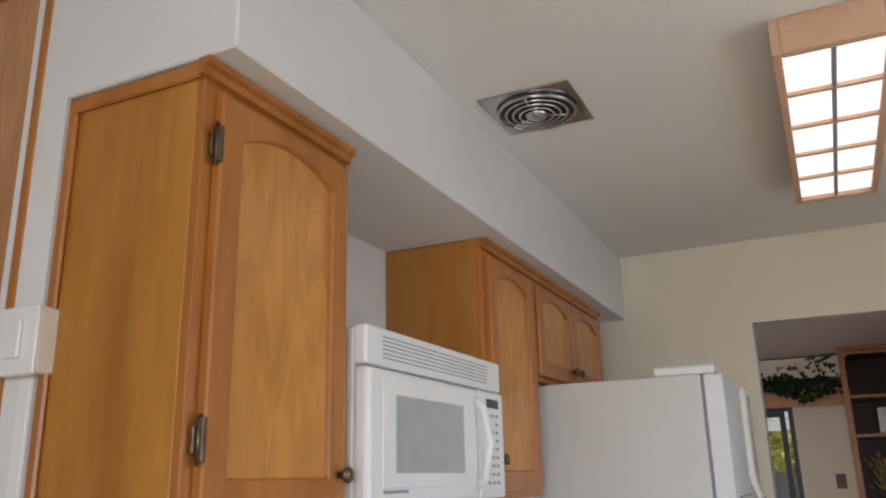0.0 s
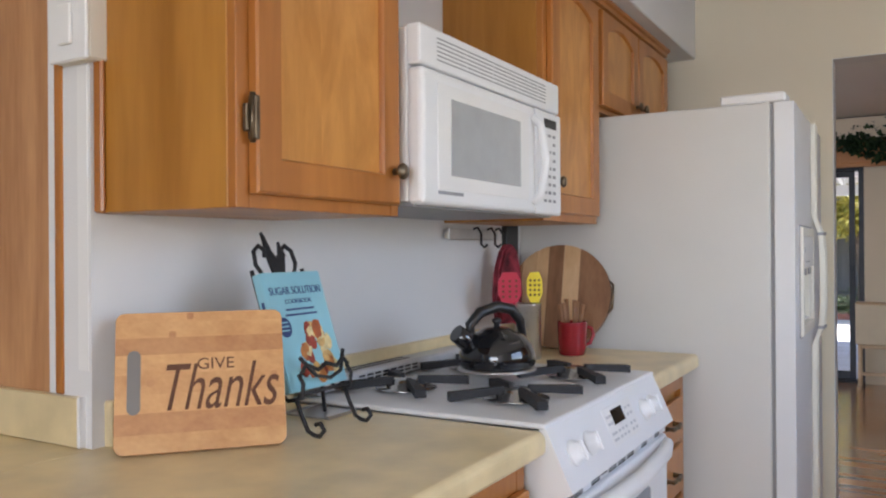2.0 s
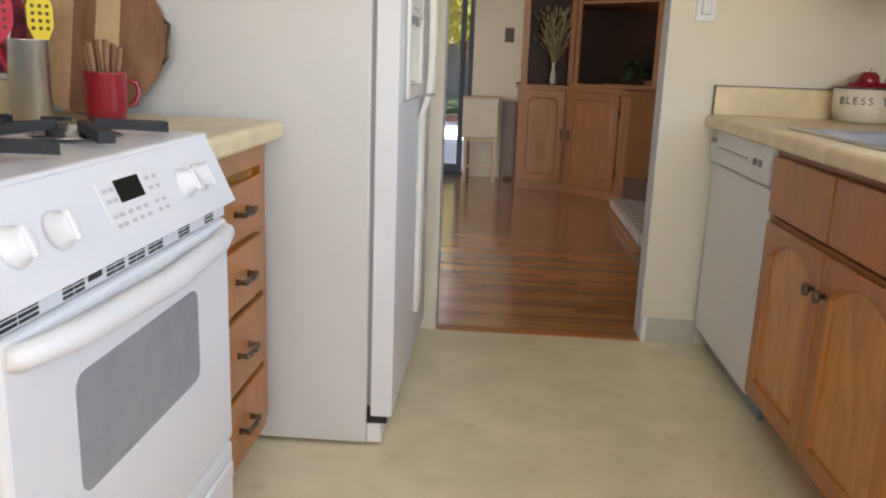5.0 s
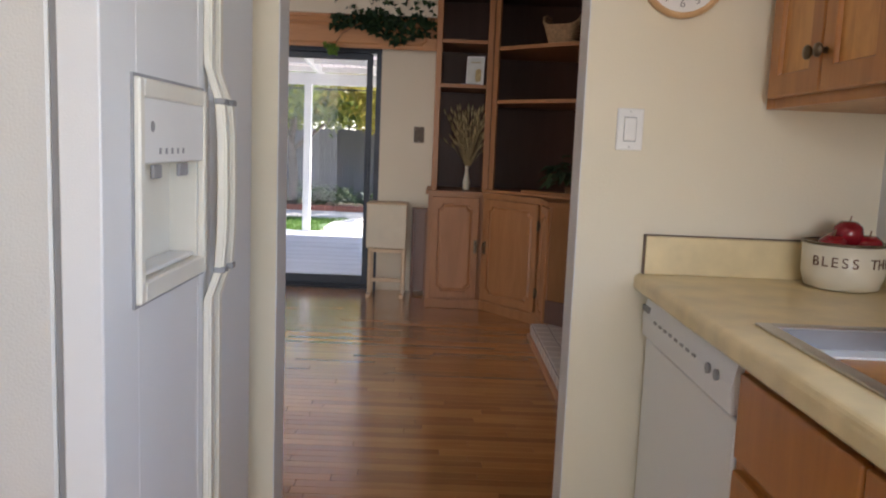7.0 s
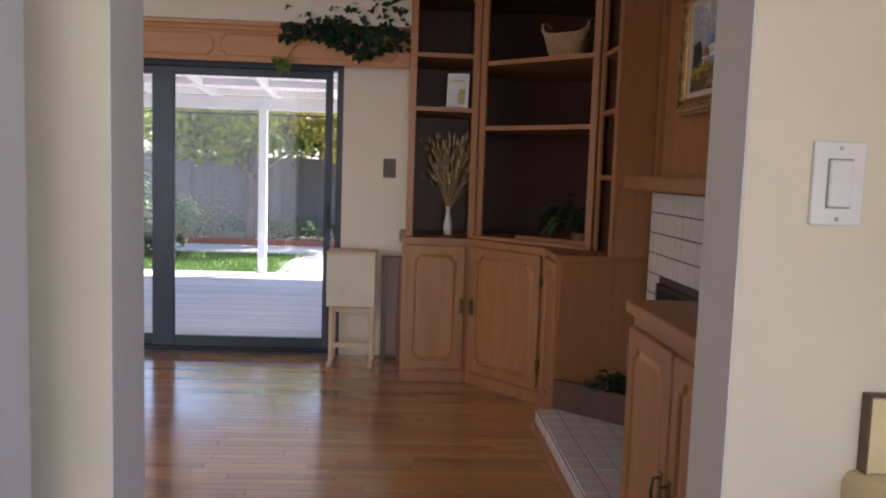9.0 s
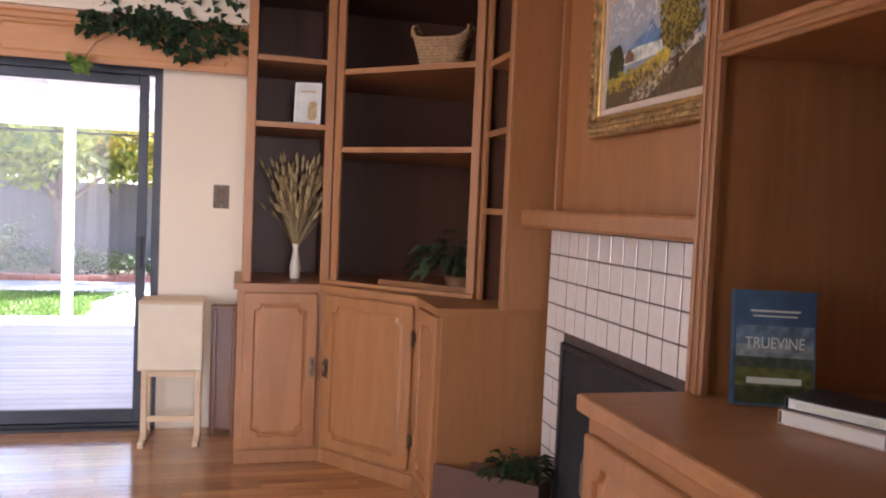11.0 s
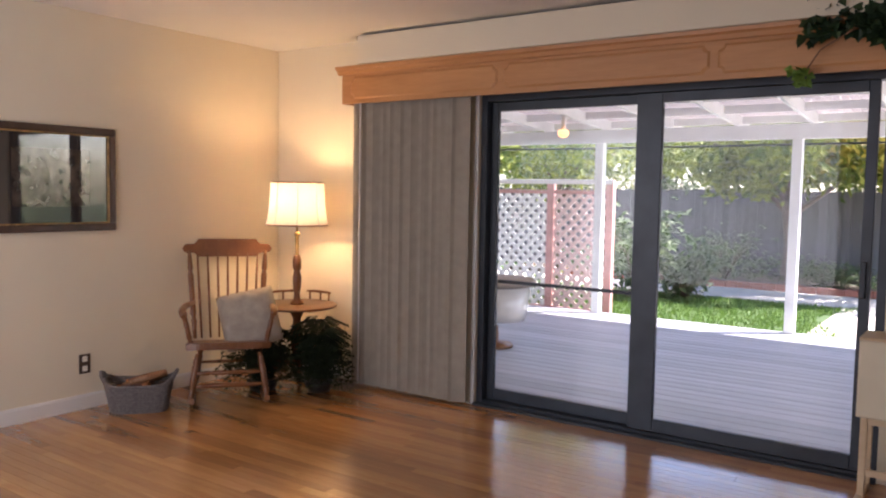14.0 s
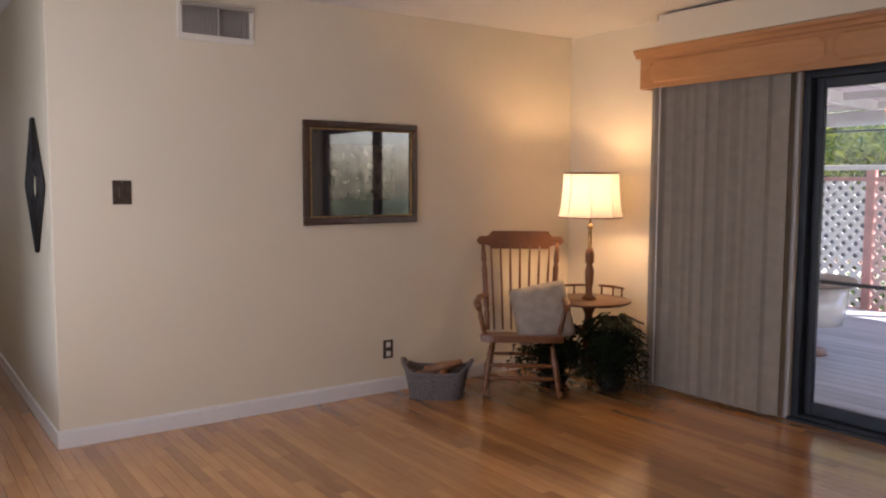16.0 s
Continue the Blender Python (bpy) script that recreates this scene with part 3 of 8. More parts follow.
wall_cabinet(1.186, 1.650, 1.327, 2.126, [(1.214, 1.628, 1.350, 2.076, 0.055, (0.39, 0.065), ((-0.002, 0.12), (-0.002, 0.625)))],
             "honey maple wall cabinet with one arched panel door", True)
wall_cabinet(2.418, 2.882, 1.342, 2.126, [(2.448, 2.858, 1.366, 2.076, 0.05, (0.025, 0.09), ())],
             "honey maple wall cabinet beside the microwave with a tall arched door")
wall_cabinet(2.883, 3.79, 1.73, 2.126, [(2.900, 3.322, 1.75, 2.078, 0.05, (0.39, 0.05), ()), (3.332, 3.765, 1.75, 2.078, 0.05, (0.03, 0.05), ())],
             "honey maple cabinet above the refrigerator with two arched doors")

# wood panel and switch on the return wall
wp = thing("wall_panel", (-1.8, 1.19, 1.0), "varnished striped wood panel with rounded edge moulding above the counter", "wall panel")
part("board", B((-2.4, -1.42, 1.176, 1.19, 1.0, 2.42), bev=0), M_PANEL, wp)
part("edging", B((-1.42, -1.396, 1.168, 1.19, 1.0, 2.44), (-2.4, -1.42, 1.168, 1.19, 2.42, 2.44), bev=0.005, seg=2), M_CABF, wp)


def wall_switch(origin, u, n, w, h, plate, rocker, label):
    m = plane_m(origin, u, n)
    t = thing("light_switch", origin, label, "light switch")
    bm = box(bmesh.new(), -w / 2, w / 2, -h / 2, h / 2, 0, 0.007, 0.003, 2)
    bmesh.ops.transform(bm, matrix=m, verts=bm.verts)
    part("plate", bm, plate, t)
    bm = box(bmesh.new(), -0.017, 0.017, -0.033, 0.033, 0.007, 0.0085, 0.0006)
    bmesh.ops.transform(bm, matrix=m, verts=bm.verts)
    part("bezel", bm, M_INK if rocker is M_TRIMW else plate, t)
    bm = box(bmesh.new(), -0.0155, 0.0155, -0.031, 0.031, 0.0085, 0.0125, 0.002)
    bmesh.ops.transform(bm, matrix=m, verts=bm.verts)
    part("rocker", bm, rocker, t)
    for s in (-1, 1):
        bm = lathe(bmesh.new(), [(0.003, 0), (0.003, 0.001), (0.001, 0.0015)], (0, s * h * 0.42, 0.007), 8)
        bmesh.ops.transform(bm, matrix=m, verts=bm.verts)
        part("screw", bm, M_STEEL, t)
    return t


sw = thing("light_switch", (-1.342, 1.1900, 1.63), "white surface-mounted switch box with a sliding dimmer", "light switch")
part("box", B((-1.392, -1.292, 1.1500, 1.1895, 1.593, 1.712), bev=0.004), M_IVORY, sw)
part("plate", B((-1.394, -1.290, 1.1430, 1.1500, 1.591, 1.714), bev=0.003), M_TRIMW, sw)
part("rocker", B((-1.359, -1.325, 1.1350, 1.1430, 1.62, 1.69), bev=0.002), M_TRIMW, sw)
wc = solid("wiring_channel", B((-1.358, -1.325, 1.1710, 1.1895, 1.045, 1.591), bev=0.003), M_TRIMW, "white painted surface wiring channel under the switch", "conduit")

# counters with rolled front edge
def counter_bar(bm, xb, xf, y0, y1, s):
    """Counter slab; s is +1 when the front faces +x."""
    r = 0.018
    prof = [(xb, 0.866), (xf - s * 0.004, 0.866), (xf, 0.872)]
    for k in range(6):
        a = radians(90 * k / 5)
        prof.append((xf - s * r + s * r * math.cos(a), 0.91 - r + r * math.sin(a)))
    prof.append((xb, 0.91))
    extrude_profile(bm, prof, "y", y0, y1)


bm = bmesh.new()
counter_bar(bm, XL + 0.0, -0.672, -0.6, 1.674, 1)
box(bm, -3.2, XL - 0.001, 0.3, 1.189, 0.866, 0.91, 0.002)
ct = solid("countertop", bm, M_LAM, "cream mottled laminate L-shaped countertop with rolled edge", "countertop")
bm = bmesh.new()
counter_bar(bm, XL, -0.665, 2.43, 2.95, 1)
solid("countertop", bm, M_LAM, "short cream laminate countertop beside the stove", "countertop")
solid("backsplash", B((XL, XL + 0.02, 1.195, 2.95, 0.91, 0.992), bev=0.003), M_LAM, "low cream laminate backsplash", "backsplash")
bs = thing("backsplash", (-2, 1.2, 0.91), "low cream laminate backsplash with a white end", "backsplash")
part("strip", B((-3.2, -1.345, 1.16, 1.189, 0.911, 1.0), bev=0.002), M_LAM, bs)
part("end_cap", B((-1.345, -1.337, 1.159, 1.189, 0.911, 1.001), bev=0.001), M_TRIMW, bs)


def base_unit(y0, y1, label, fronts, xf=-0.715, s=1, plain=False):
    """Base cabinet; fronts is a function that adds drawers and doors."""
    xb = XL if s > 0 else XR
    c = thing("base_cabinet", ((xb + xf) / 2, (y0 + y1) / 2, 0), label, "cabinet", "lower kitchen cabinets")
    a, b = sorted((xb, xf - s * 0.02))
    part("body", B((a, b, y0, y1, 0.10, 0.865), bev=0.0), M_CABS, c)
    a, b = sorted((xb, xf - s * 0.08))
    part("plinth", B((a, b, y0, y1, 0.0, 0.0995), bev=0.0), M_CABF, c)
    a, b = sorted((xf - s * 0.02, xf))
    if plain:
        part("end_panel", B((a, b, y0, y1, 0.10, 0.865), bev=0.001), M_CABS, c)
    else:
        part("face_frame", B((a, b, y0, y0 + 0.035, 0.10, 0.865), (a, b, y1 - 0.035, y1, 0.10, 0.865), (a + 0.0005, b - 0.0005, y0 + 0.035, y1 - 0.035, 0.10, 0.135), (a + 0.0005, b - 0.0005, y0 + 0.035, y1 - 0.035, 0.80, 0.865), (a + 0.0005, b - 0.0005, y0 + 0.035, y1 - 0.035, 0.61, 0.66), bev=0.001), M_CABF, c)
    fronts(c)
    return c


base_unit(-0.6, 1.208, "plain golden maple peninsula end panel under the counter", lambda c: None, plain=True)
base_unit(1.21, 1.672, "honey maple base cabinet with one drawer above an arched door",
          lambda c: (drawer_front(c, (-0.714, 1.245, 0.665), U_L, N_L, 0.41, 0.137, M_CABF),
                     panel_door("door", c, (-0.714, 1.245, 0.115), U_L, N_L, 0.41, 0.53, "arch", M_CABF, M_CABP, flat=True, knob=(0.38, 0.42), hinges=((-0.002, 0.39),))))


def four_drawers(c):
    for z0, z1 in ((0.655, 0.785), (0.49, 0.637), (0.297, 0.472), (0.108, 0.279)):
        drawer_front(c, (-0.714, 2.52, z0), U_L, N_L, 0.345, z1 - z0, M_CABF)


base_unit(2.435, 2.945, "honey maple base cabinet with four drawers beside the refrigerator", four_drawers)

# ---- microwave ----
mw = thing("microwave", (-1.1, 2.03, 1.375), "white over-the-range microwave oven with grey window", "microwave")
y0, y1, z0, z1, xf = 1.655, 2.416, 1.352, 1.727, -0.928
part("body", B((XL, xf - 0.04, y0 + 0.003, y1 - 0.003, z0 + 0.006, z1 - 0.004), bev=0.003), M_WHITE, mw)
part("underside", B((XL + 0.02, xf - 0.03, y0 + 0.01, y1 - 0.01, z0 - 0.004, z0 + 0.006), bev=0.001), M_INK, mw)
part("top_grille", B((xf - 0.04, xf - 0.006, y0, y1, z1 - 0.085, z1), bev=0.006, seg=2), M_WHITE, mw)
bm = bmesh.new()
for k in range(6):
    for seg0, seg1 in ((0.07, 0.20), (0.205, 0.335), (0.34, 0.47), (0.475, 0.605), (0.61, 0.66)):
        z = z1 - 0.018 - k * 0.0092
        box(bm, xf - 0.0065, xf - 0.0052, y0 + seg0, y0 + seg1, z - 0.0028, z)
part("louvre", bm, M_INK, mw, kind="stuff")
dr = part("door", B((xf - 0.04, xf, y0, y0 + 0.575, z0, z1 - 0.089), bev=0.012, seg=3), M_WHITE, mw)
part("bezel", B((xf - 0.002, xf + 0.0015, y0 + 0.06, y0 + 0.53, z0 + 0.035, z1 - 0.115), bev=0.001), M_TRIMW, dr)
part("window", B((xf - 0.002, xf + 0.003, y0 + 0.115, y0 + 0.475, z0 + 0.066, z1 - 0.143), bev=0.001), M_MWWIN, dr, "grey mesh window")
bm = bmesh.new()
tube(bm, [(xf - 0.002, y0 + 0.558, z0 + 0.03), (xf + 0.02, y0 + 0.563, z0 + 0.05), (xf + 0.034, y0 + 0.573, z0 + 0.14), (xf + 0.02, y0 + 0.563, z0 + 0.235), (xf - 0.002, y0 + 0.558, z0 + 0.255)], 0.011, 10)
part("handle", bm, M_WHITE, dr)
cp = part("control_panel", B((xf - 0.04, xf, y0 + 0.579, y1, z0, z1 - 0.089), bev=0.008, seg=2), M_WHITE, mw)
part("display", B((xf - 0.001, xf + 0.0012, y0 + 0.635, y1 - 0.04, z1 - 0.135, z1 - 0.11), bev=0.0005), M_LEDOFF, cp)
bm = bmesh.new()
for r in range(9):
    for c in range(3):
        if (r, c) in ((1, 1), (4, 0)):
            continue
        yy = y0 + 0.632 + c * 0.032
        box(bm, xf, xf + 0.001, yy, yy + 0.018, z1 - 0.16 - r * 0.0225, z1 - 0.152 - r * 0.0225)
part("button_print", bm, M_INK, cp, kind="stuff")
part("badge", B((xf + 0.0005, xf + 0.0016, y0 + 0.06, y0 + 0.17, z0 + 0.024, z0 + 0.031), bev=0), M_INK, dr)
part("trim_strip", B((XL, XL + 0.14, y0, y1, z1, z1 + 0.018), bev=0.002), M_CABF, mw)

# ---- slide-in gas range ----
st = thing("gas_range", (-0.95, 2.05, 0), "white slide-in gas range with black grates and grey oven window", "stove")
y0, y1 = 1.69, 2.425
part("body", B((-1.27, -0.6730, y0 + 0.006, y1 - 0.006, 0.03, 0.895), bev=0.002), M_WHITE, st)
part("cooktop", B((-1.30, -0.6730, y0 - 0.012, y1 + 0.012, 0.911, 0.923), bev=0.006, seg=2), M_WHITE, st)
bm = bmesh.new()
extrude_profile(bm, [(-0.6880, 0.917), (-0.6760, 0.918), (-0.6200, 0.795), (-0.6280, 0.79), (-0.6880, 0.79)], "y", y0 - 0.008, y1 + 0.008)
pn = part("control_panel", bm, M_WHITE, st)
slope = Vector((0.056, 0, -0.128)).normalized()
nrm = Vector((0.128, 0, 0.056)).normalized()


def on_panel(y, s):
    """A frame on the sloped panel, s metres down it."""
    o = Vector((-0.6760, y, 0.918)) + slope * s
    m = Matrix.Identity(4)
    for r in range(3):
        m[r][0], m[r][1], m[r][2], m[r][3] = (0, 1, 0)[r], -slope[r], nrm[r], o[r]
    return m


for yy in (1.757, 1.849, 2.245, 2.313):
    bm = lathe(bmesh.new(), [(0.026, 0.001), (0.025, 0.008), (0.020, 0.012), (0.018, 0.023), (0.010, 0.025)], (0, 0, 0), 20)
    box(bm, -0.005, 0.005, -0.020, 0.020, 0.021, 0.029, 0.002)
    bmesh.ops.transform(bm, matrix=on_panel(yy, 0.07), verts=bm.verts)
    part("knob", bm, M_WHITE, pn)
    bm = box(bmesh.new(), -0.008, 0.008, -0.046, -0.041, 0.0006, 0.0012)
    bmesh.ops.transform(bm, matrix=on_panel(yy, 0.07), verts=bm.verts)
    part("print", bm, M_INK, pn)
bm = box(bmesh.new(), -0.10, 0.10, -0.043, 0.043, 0, 0.002, 0.001)
bmesh.ops.transform(bm, matrix=on_panel(2.075, 0.066), verts=bm.verts)
pad = part("key_pad", bm, M_TRIMW, pn)
bm = box(bmesh.new(), -0.052, 0.026, 0.000, 0.034, 0.002, 0.003, 0.0005)
bmesh.ops.transform(bm, matrix=on_panel(2.075, 0.066), verts=bm.verts)
part("display", bm, M_LEDOFF, pad)
bm = bmesh.new()
for kx in (-0.09, -0.072, -0.045, -0.02, 0.005, 0.045, 0.07):
    for ky in (-0.032, -0.018, 0.004, 0.02):
        if -0.06 < kx < 0.035 and ky > -0.01:
            continue
        box(bm, kx, kx + 0.014, ky, ky + 0.006, 0.002, 0.0026)
bmesh.ops.transform(bm, matrix=on_panel(2.075, 0.066), verts=bm.verts)
part("button_print", bm, paint("pale_button_print", (0.52, 0.52, 0.53), 0.5), pad, kind="stuff")
part("vent_strip", B((-0.6730, -0.6400, y0, y1, 0.765, 0.789), bev=0.002), M_WHITE, st)
bm = bmesh.new()
for g, gw in ((0.015, 0.085), (0.15, 0.055), (0.262, 0.055), (0.328, 0.055), (0.394, 0.055), (0.51, 0.05), (0.63, 0.045)):
    for k in range(3):
        for c in range(2):
            box(bm, -0.6405, -0.6388, y0 + g + c * gw / 2, y0 + g + (c + 1) * gw / 2 - 0.004, 0.769 + k * 0.0065, 0.773 + k * 0.0065)
part("vent_slot", bm, M_BLACK, st, kind="stuff")
part("latch_slot", B((-0.6402, -0.6385, y0 + 0.212, y0 + 0.247, 0.7755, 0.7875), bev=0), M_BLACK, st)
od = part("oven_door", B((-0.6720, -0.6330, y0 + 0.004, y1 - 0.004, 0.30, 0.762), bev=0.008, seg=2), M_WHITE, st)
# black strip stands in for the shadow between cabinet and oven door
part("door_edge", B((-0.672, -0.667, y0 + 0.0005, y0 + 0.0038, 0.305, 0.758), bev=0), M_BLACK, od, "black strip painting the shade beside the door")
bm = bmesh.new()
rr = 0.022
pts = []
for cx, cz, a0 in ((y1 - 0.173 - rr, 0.668 - rr, 0), (y0 + 0.15 + rr, 0.668 - rr, 90), (y0 + 0.15 + rr, 0.5 + rr, 180), (y1 - 0.173 - rr, 0.5 + rr, 270)):
    for k in range(5):
        a = radians(a0 + 90 * k / 4)
        pts.append((cx + rr * math.cos(a), cz + rr * math.sin(a)))
lo = [bm.verts.new((-0.6360, y, z)) for y, z in pts]
hi = [bm.verts.new((-0.6315, y, z)) for y, z in pts]
bm.faces.new(hi)
for i in range(len(pts)):
    bm.faces.new((lo[i], lo[(i + 1) % len(pts)], hi[(i + 1) % len(pts)], hi[i]))
part("window", bm, M_GREY, od, "grey tinted oven window")
bm = bmesh.new()
tube(bm, [(-0.6380, y0 + 0.02, 0.742), (-0.6260, y0 + 0.035, 0.740), (-0.6100, y0 + 0.12, 0.736), (-0.6000, (y0 + y1) / 2, 0.733), (-0.6100, y1 - 0.12, 0.736), (-0.6260, y1 - 0.035, 0.740), (-0.6380, y1 - 0.02, 0.742)], [0.014, 0.017, 0.019, 0.020, 0.019, 0.017, 0.014], 12)
part("handle", bm, M_TRIMW, od)
sd = part("storage_drawer", B((-0.6720, -0.6340, y0 + 0.004, y1 - 0.004, 0.075, 0.292), bev=0.008, seg=2), M_WHITE, st)
part("drawer_lip", B((-0.6340, -0.6240, y0 + 0.03, y1 - 0.03, 0.225, 0.262), bev=0.004), M_WHITE, sd)
part("plinth", B((-1.2, -0.70, y0 + 0.02, y1 - 0.02, 0.0, 0.07), bev=0.002), M_BLACK, st)
rg = part("rear_vent", B((-1.302, -1.235, y0 + 0.0, y1 - 0.0, 0.9285, 0.962), bev=0.006), paint("vent_grey", (0.50, 0.50, 0.50), 0.35, 0.05, 20), st)
bm = bmesh.new()
for k in range(8):
    for r in range(2):
        box(bm, -1.236, -1.2335, y0 + 0.16 + k * 0.035, y0 + 0.185 + k * 0.035, 0.937 + r * 0.009, 0.942 + r * 0.009)
        box(bm, -1.29 + r * 0.022, -1.28 + r * 0.022, y0 + 0.16 + k * 0.035, y0 + 0.185 + k * 0.035, 0.961, 0.9632)
part("slot", bm, M_BLACK, rg, kind="stuff")
part("end_block", B((-1.30, -1.225, y0 - 0.01, y0 + 0.02, 0.9285, 0.968), bev=0.004), M_GREY, rg)
for by in (1.875, 2.235):
    for bx_ in (-1.115, -0.825):
        bn = part("burner", lathe(bmesh.new(), [(0.075, 0.9285), (0.074, 0.931), (0.05, 0.931), (0.048, 0.938), (0.036, 0.940), (0.034, 0.948), (0.03, 0.951), (0.01, 0.952)], (bx_, by, 0), 24), [M_CHROME], st)
        bm = bmesh.new()
        for a in range(4):
            an = radians(45 + 90 * a)
            d = Vector((math.cos(an), math.sin(an), 0))
            c = Vector((bx_, by, 0))
            p = Vector((-d.y, d.x, 0))
            ins, outs = c + d * 0.03, c + d * 0.155
            v = []
            for q, zt in ((ins, 0.957), (outs, 0.949)):
                for sgn in (-1, 1):
                    for z in (0.94 if q is ins else 0.93, zt):
                        v.append(bm.verts.new(q + p * sgn * (0.006 if q is ins else 0.013) + Vector((0, 0, z))))
            for q in ((0, 1, 3, 2), (4, 6, 7, 5), (0, 4, 5, 1), (2, 3, 7, 6), (1, 5, 7, 3), (0, 2, 6, 4)):
                bm.faces.new([v[i] for i in q])
        bmesh.ops.recalc_face_normals(bm, faces=bm.faces)
        part("grate", bm, M_IRON, st)
# ---- refrigerator ----
fr = thing("refrigerator", (-0.85, 3.44, 0), "white side-by-side refrigerator with water and ice dispenser", "refrigerator")
y0, y1, ym = 2.985, 3.90, 3.515
part("body", B((XL + 0.001, -0.447, y0, y1, 0.012, 1.722), bev=0.004), paint("pebbled_cabinet_enamel", (0.66, 0.645, 0.61), 0.42, 0.03, 3.0, 0.14, 220), fr, "off-white pebbled steel side")
part("gasket", B((-0.446, -0.436, y0 + 0.006, y1 - 0.006, 0.10, 1.717), bev=0.0), M_INK, fr)
part("base_grille", B((-0.4465, -0.405, y0 + 0.006, y1 - 0.006, 0.012, 0.072), bev=0.003), M_TRIMW, fr)
part("hinge_block", B((-0.4462, -0.39, y0 + 0.004, y0 + 0.05, 0.0725, 0.0945), (-0.4462, -0.4365, y0 + 0.001, y0 + 0.0055, 0.0725, 0.125), bev=0.001), M_BLACK, fr, "black lower door hinge")
for yy in (y0 + 0.06, y1 - 0.06):
    part("foot", lathe(bmesh.new(), [(0.018, 0.0), (0.018, 0.010), (0.008, 0.0118)], (-0.48, yy, 0), 14), M_BLACK, fr)
dz0, dz1, dy0, dy1 = 0.966, 1.325, 3.10, 3.461
wz = 1.19
d1 = part("freezer_door", B((-0.435, -0.375, y0, dy0 + 0.02, 0.095, 1.72), (-0.435, -0.375, dy1 - 0.02, ym - 0.004, 0.095, 1.72), (-0.435, -0.3752, dy0 + 0.02, dy1 - 0.02, 0.095, dz0 + 0.03), (-0.435, -0.3752, dy0 + 0.02, dy1 - 0.02, wz, 1.72), bev=0.002), M_FRIDGE, fr)
d2 = part("fridge_door", B((-0.435, -0.375, ym + 0.004, y1, 0.095, 1.72), bev=0.008, seg=2), M_FRIDGE, fr)
for yy in (y0 + 0.06, y1 - 0.12):
    part("hinge_cover", B((-0.60, -0.40, yy - 0.055, yy + 0.06, 1.7225, 1.755), bev=0.006), M_TRIMW, fr)
for door, yy in ((d1, ym - 0.03), (d2, ym + 0.03)):
    face = [(-0.357, 1.71), (-0.357, 1.372), (-0.332, 1.298), (-0.327, 1.24), (-0.326, 1.14), (-0.327, 1.04), (-0.332, 0.975), (-0.357, 0.905), (-0.357, 0.25)]
    rear = [(-0.374, 0.25), (-0.374, 0.898), (-0.352, 0.962), (-0.347, 1.04), (-0.346, 1.14), (-0.347, 1.24), (-0.352, 1.311), (-0.374, 1.38), (-0.374, 1.71)]
    bm = bmesh.new()
    extrude_profile(bm, face + rear, "y", yy - 0.014, yy + 0.014)
    bmesh.ops.bevel(bm, geom=[e for e in bm.edges if abs(e.verts[0].co.y - e.verts[1].co.y) < 1e-6], offset=0.004, segments=2, affect="EDGES")
    part("handle", bm, M_IVORY, door, "ivory moulded full-length handle")
    for z, dz in ((1.302, 0.012), (0.972, -0.012)):
        part("handle_band", B((-0.353, -0.329, yy - 0.0155, yy + 0.0155, min(z, z + dz), max(z, z + dz)), bev=0.002), M_INK, door, "grey band where the grip bends")
dp = part("dispenser", B((-0.376, -0.362, dy0, dy0 + 0.022, dz0, dz1), (-0.376, -0.362, dy1 - 0.022, dy1, dz0, dz1), (-0.376, -0.362, dy0 + 0.022, dy1 - 0.022, dz1 - 0.03, dz1), (-0.376, -0.362, dy0 + 0.022, dy1 - 0.022, dz0, dz0 + 0.035), bev=0.003), M_IVORY, d1, "ivory dispenser surround")
part("dispenser_outline", B((-0.3755, -0.371, dy0 - 0.006, dy0, dz0 - 0.006, dz1 + 0.006), (-0.3755, -0.371, dy1, dy1 + 0.006, dz0 - 0.006, dz1 + 0.006), (-0.3755, -0.371, dy0, dy1, dz0 - 0.006, dz0), (-0.3755, -0.371, dy0, dy1, dz1, dz1 + 0.006), bev=0), M_INK, d1)
part("dispenser_panel", B((-0.3705, -0.364, dy0 + 0.022, dy1 - 0.022, wz, dz1 - 0.03), bev=0.002), M_TRIMW, d1)
part("dispenser_well", B((-0.4345, -0.430, dy0 + 0.0205, dy1 - 0.0205, dz0 + 0.0305, wz - 0.0005), (-0.430, -0.377, dy0 + 0.0205, dy0 + 0.0235, dz0 + 0.0305, wz - 0.0005), (-0.430, -0.377, dy1 - 0.0235, dy1 - 0.0205, dz0 + 0.0305, wz - 0.0005), (-0.430, -0.377, dy0 + 0.0235, dy1 - 0.0235, dz0 + 0.0305, dz0 + 0.034), bev=0), M_IVORY, d1)
part("dispenser_tray", B((-0.428, -0.38, dy0 + 0.03, dy1 - 0.03, dz0 + 0.036, dz0 + 0.044), bev=0.002), M_TRIMW, d1)
bm = bmesh.new()
box(bm, -0.369, -0.3625, dy0 + 0.06, dy0 + 0.10, 1.165, 1.188, 0.002); box(bm, -0.369, -0.3625, dy0 + 0.19, dy0 + 0.24, 1.165, 1.188, 0.002)
lathe(bm, [(0.009, -0.3645), (0.009, -0.3632)], (0, dy0 + 0.06, 1.25), 12, axis="x")
for k in range(5):
    box(bm, -0.3645, -0.3635, dy0 + 0.09 + 0.03 * k, dy0 + 0.10 + 0.03 * k, 1.205, 1.215)
part("dispenser_button", bm, M_INK, d1, kind="stuff")

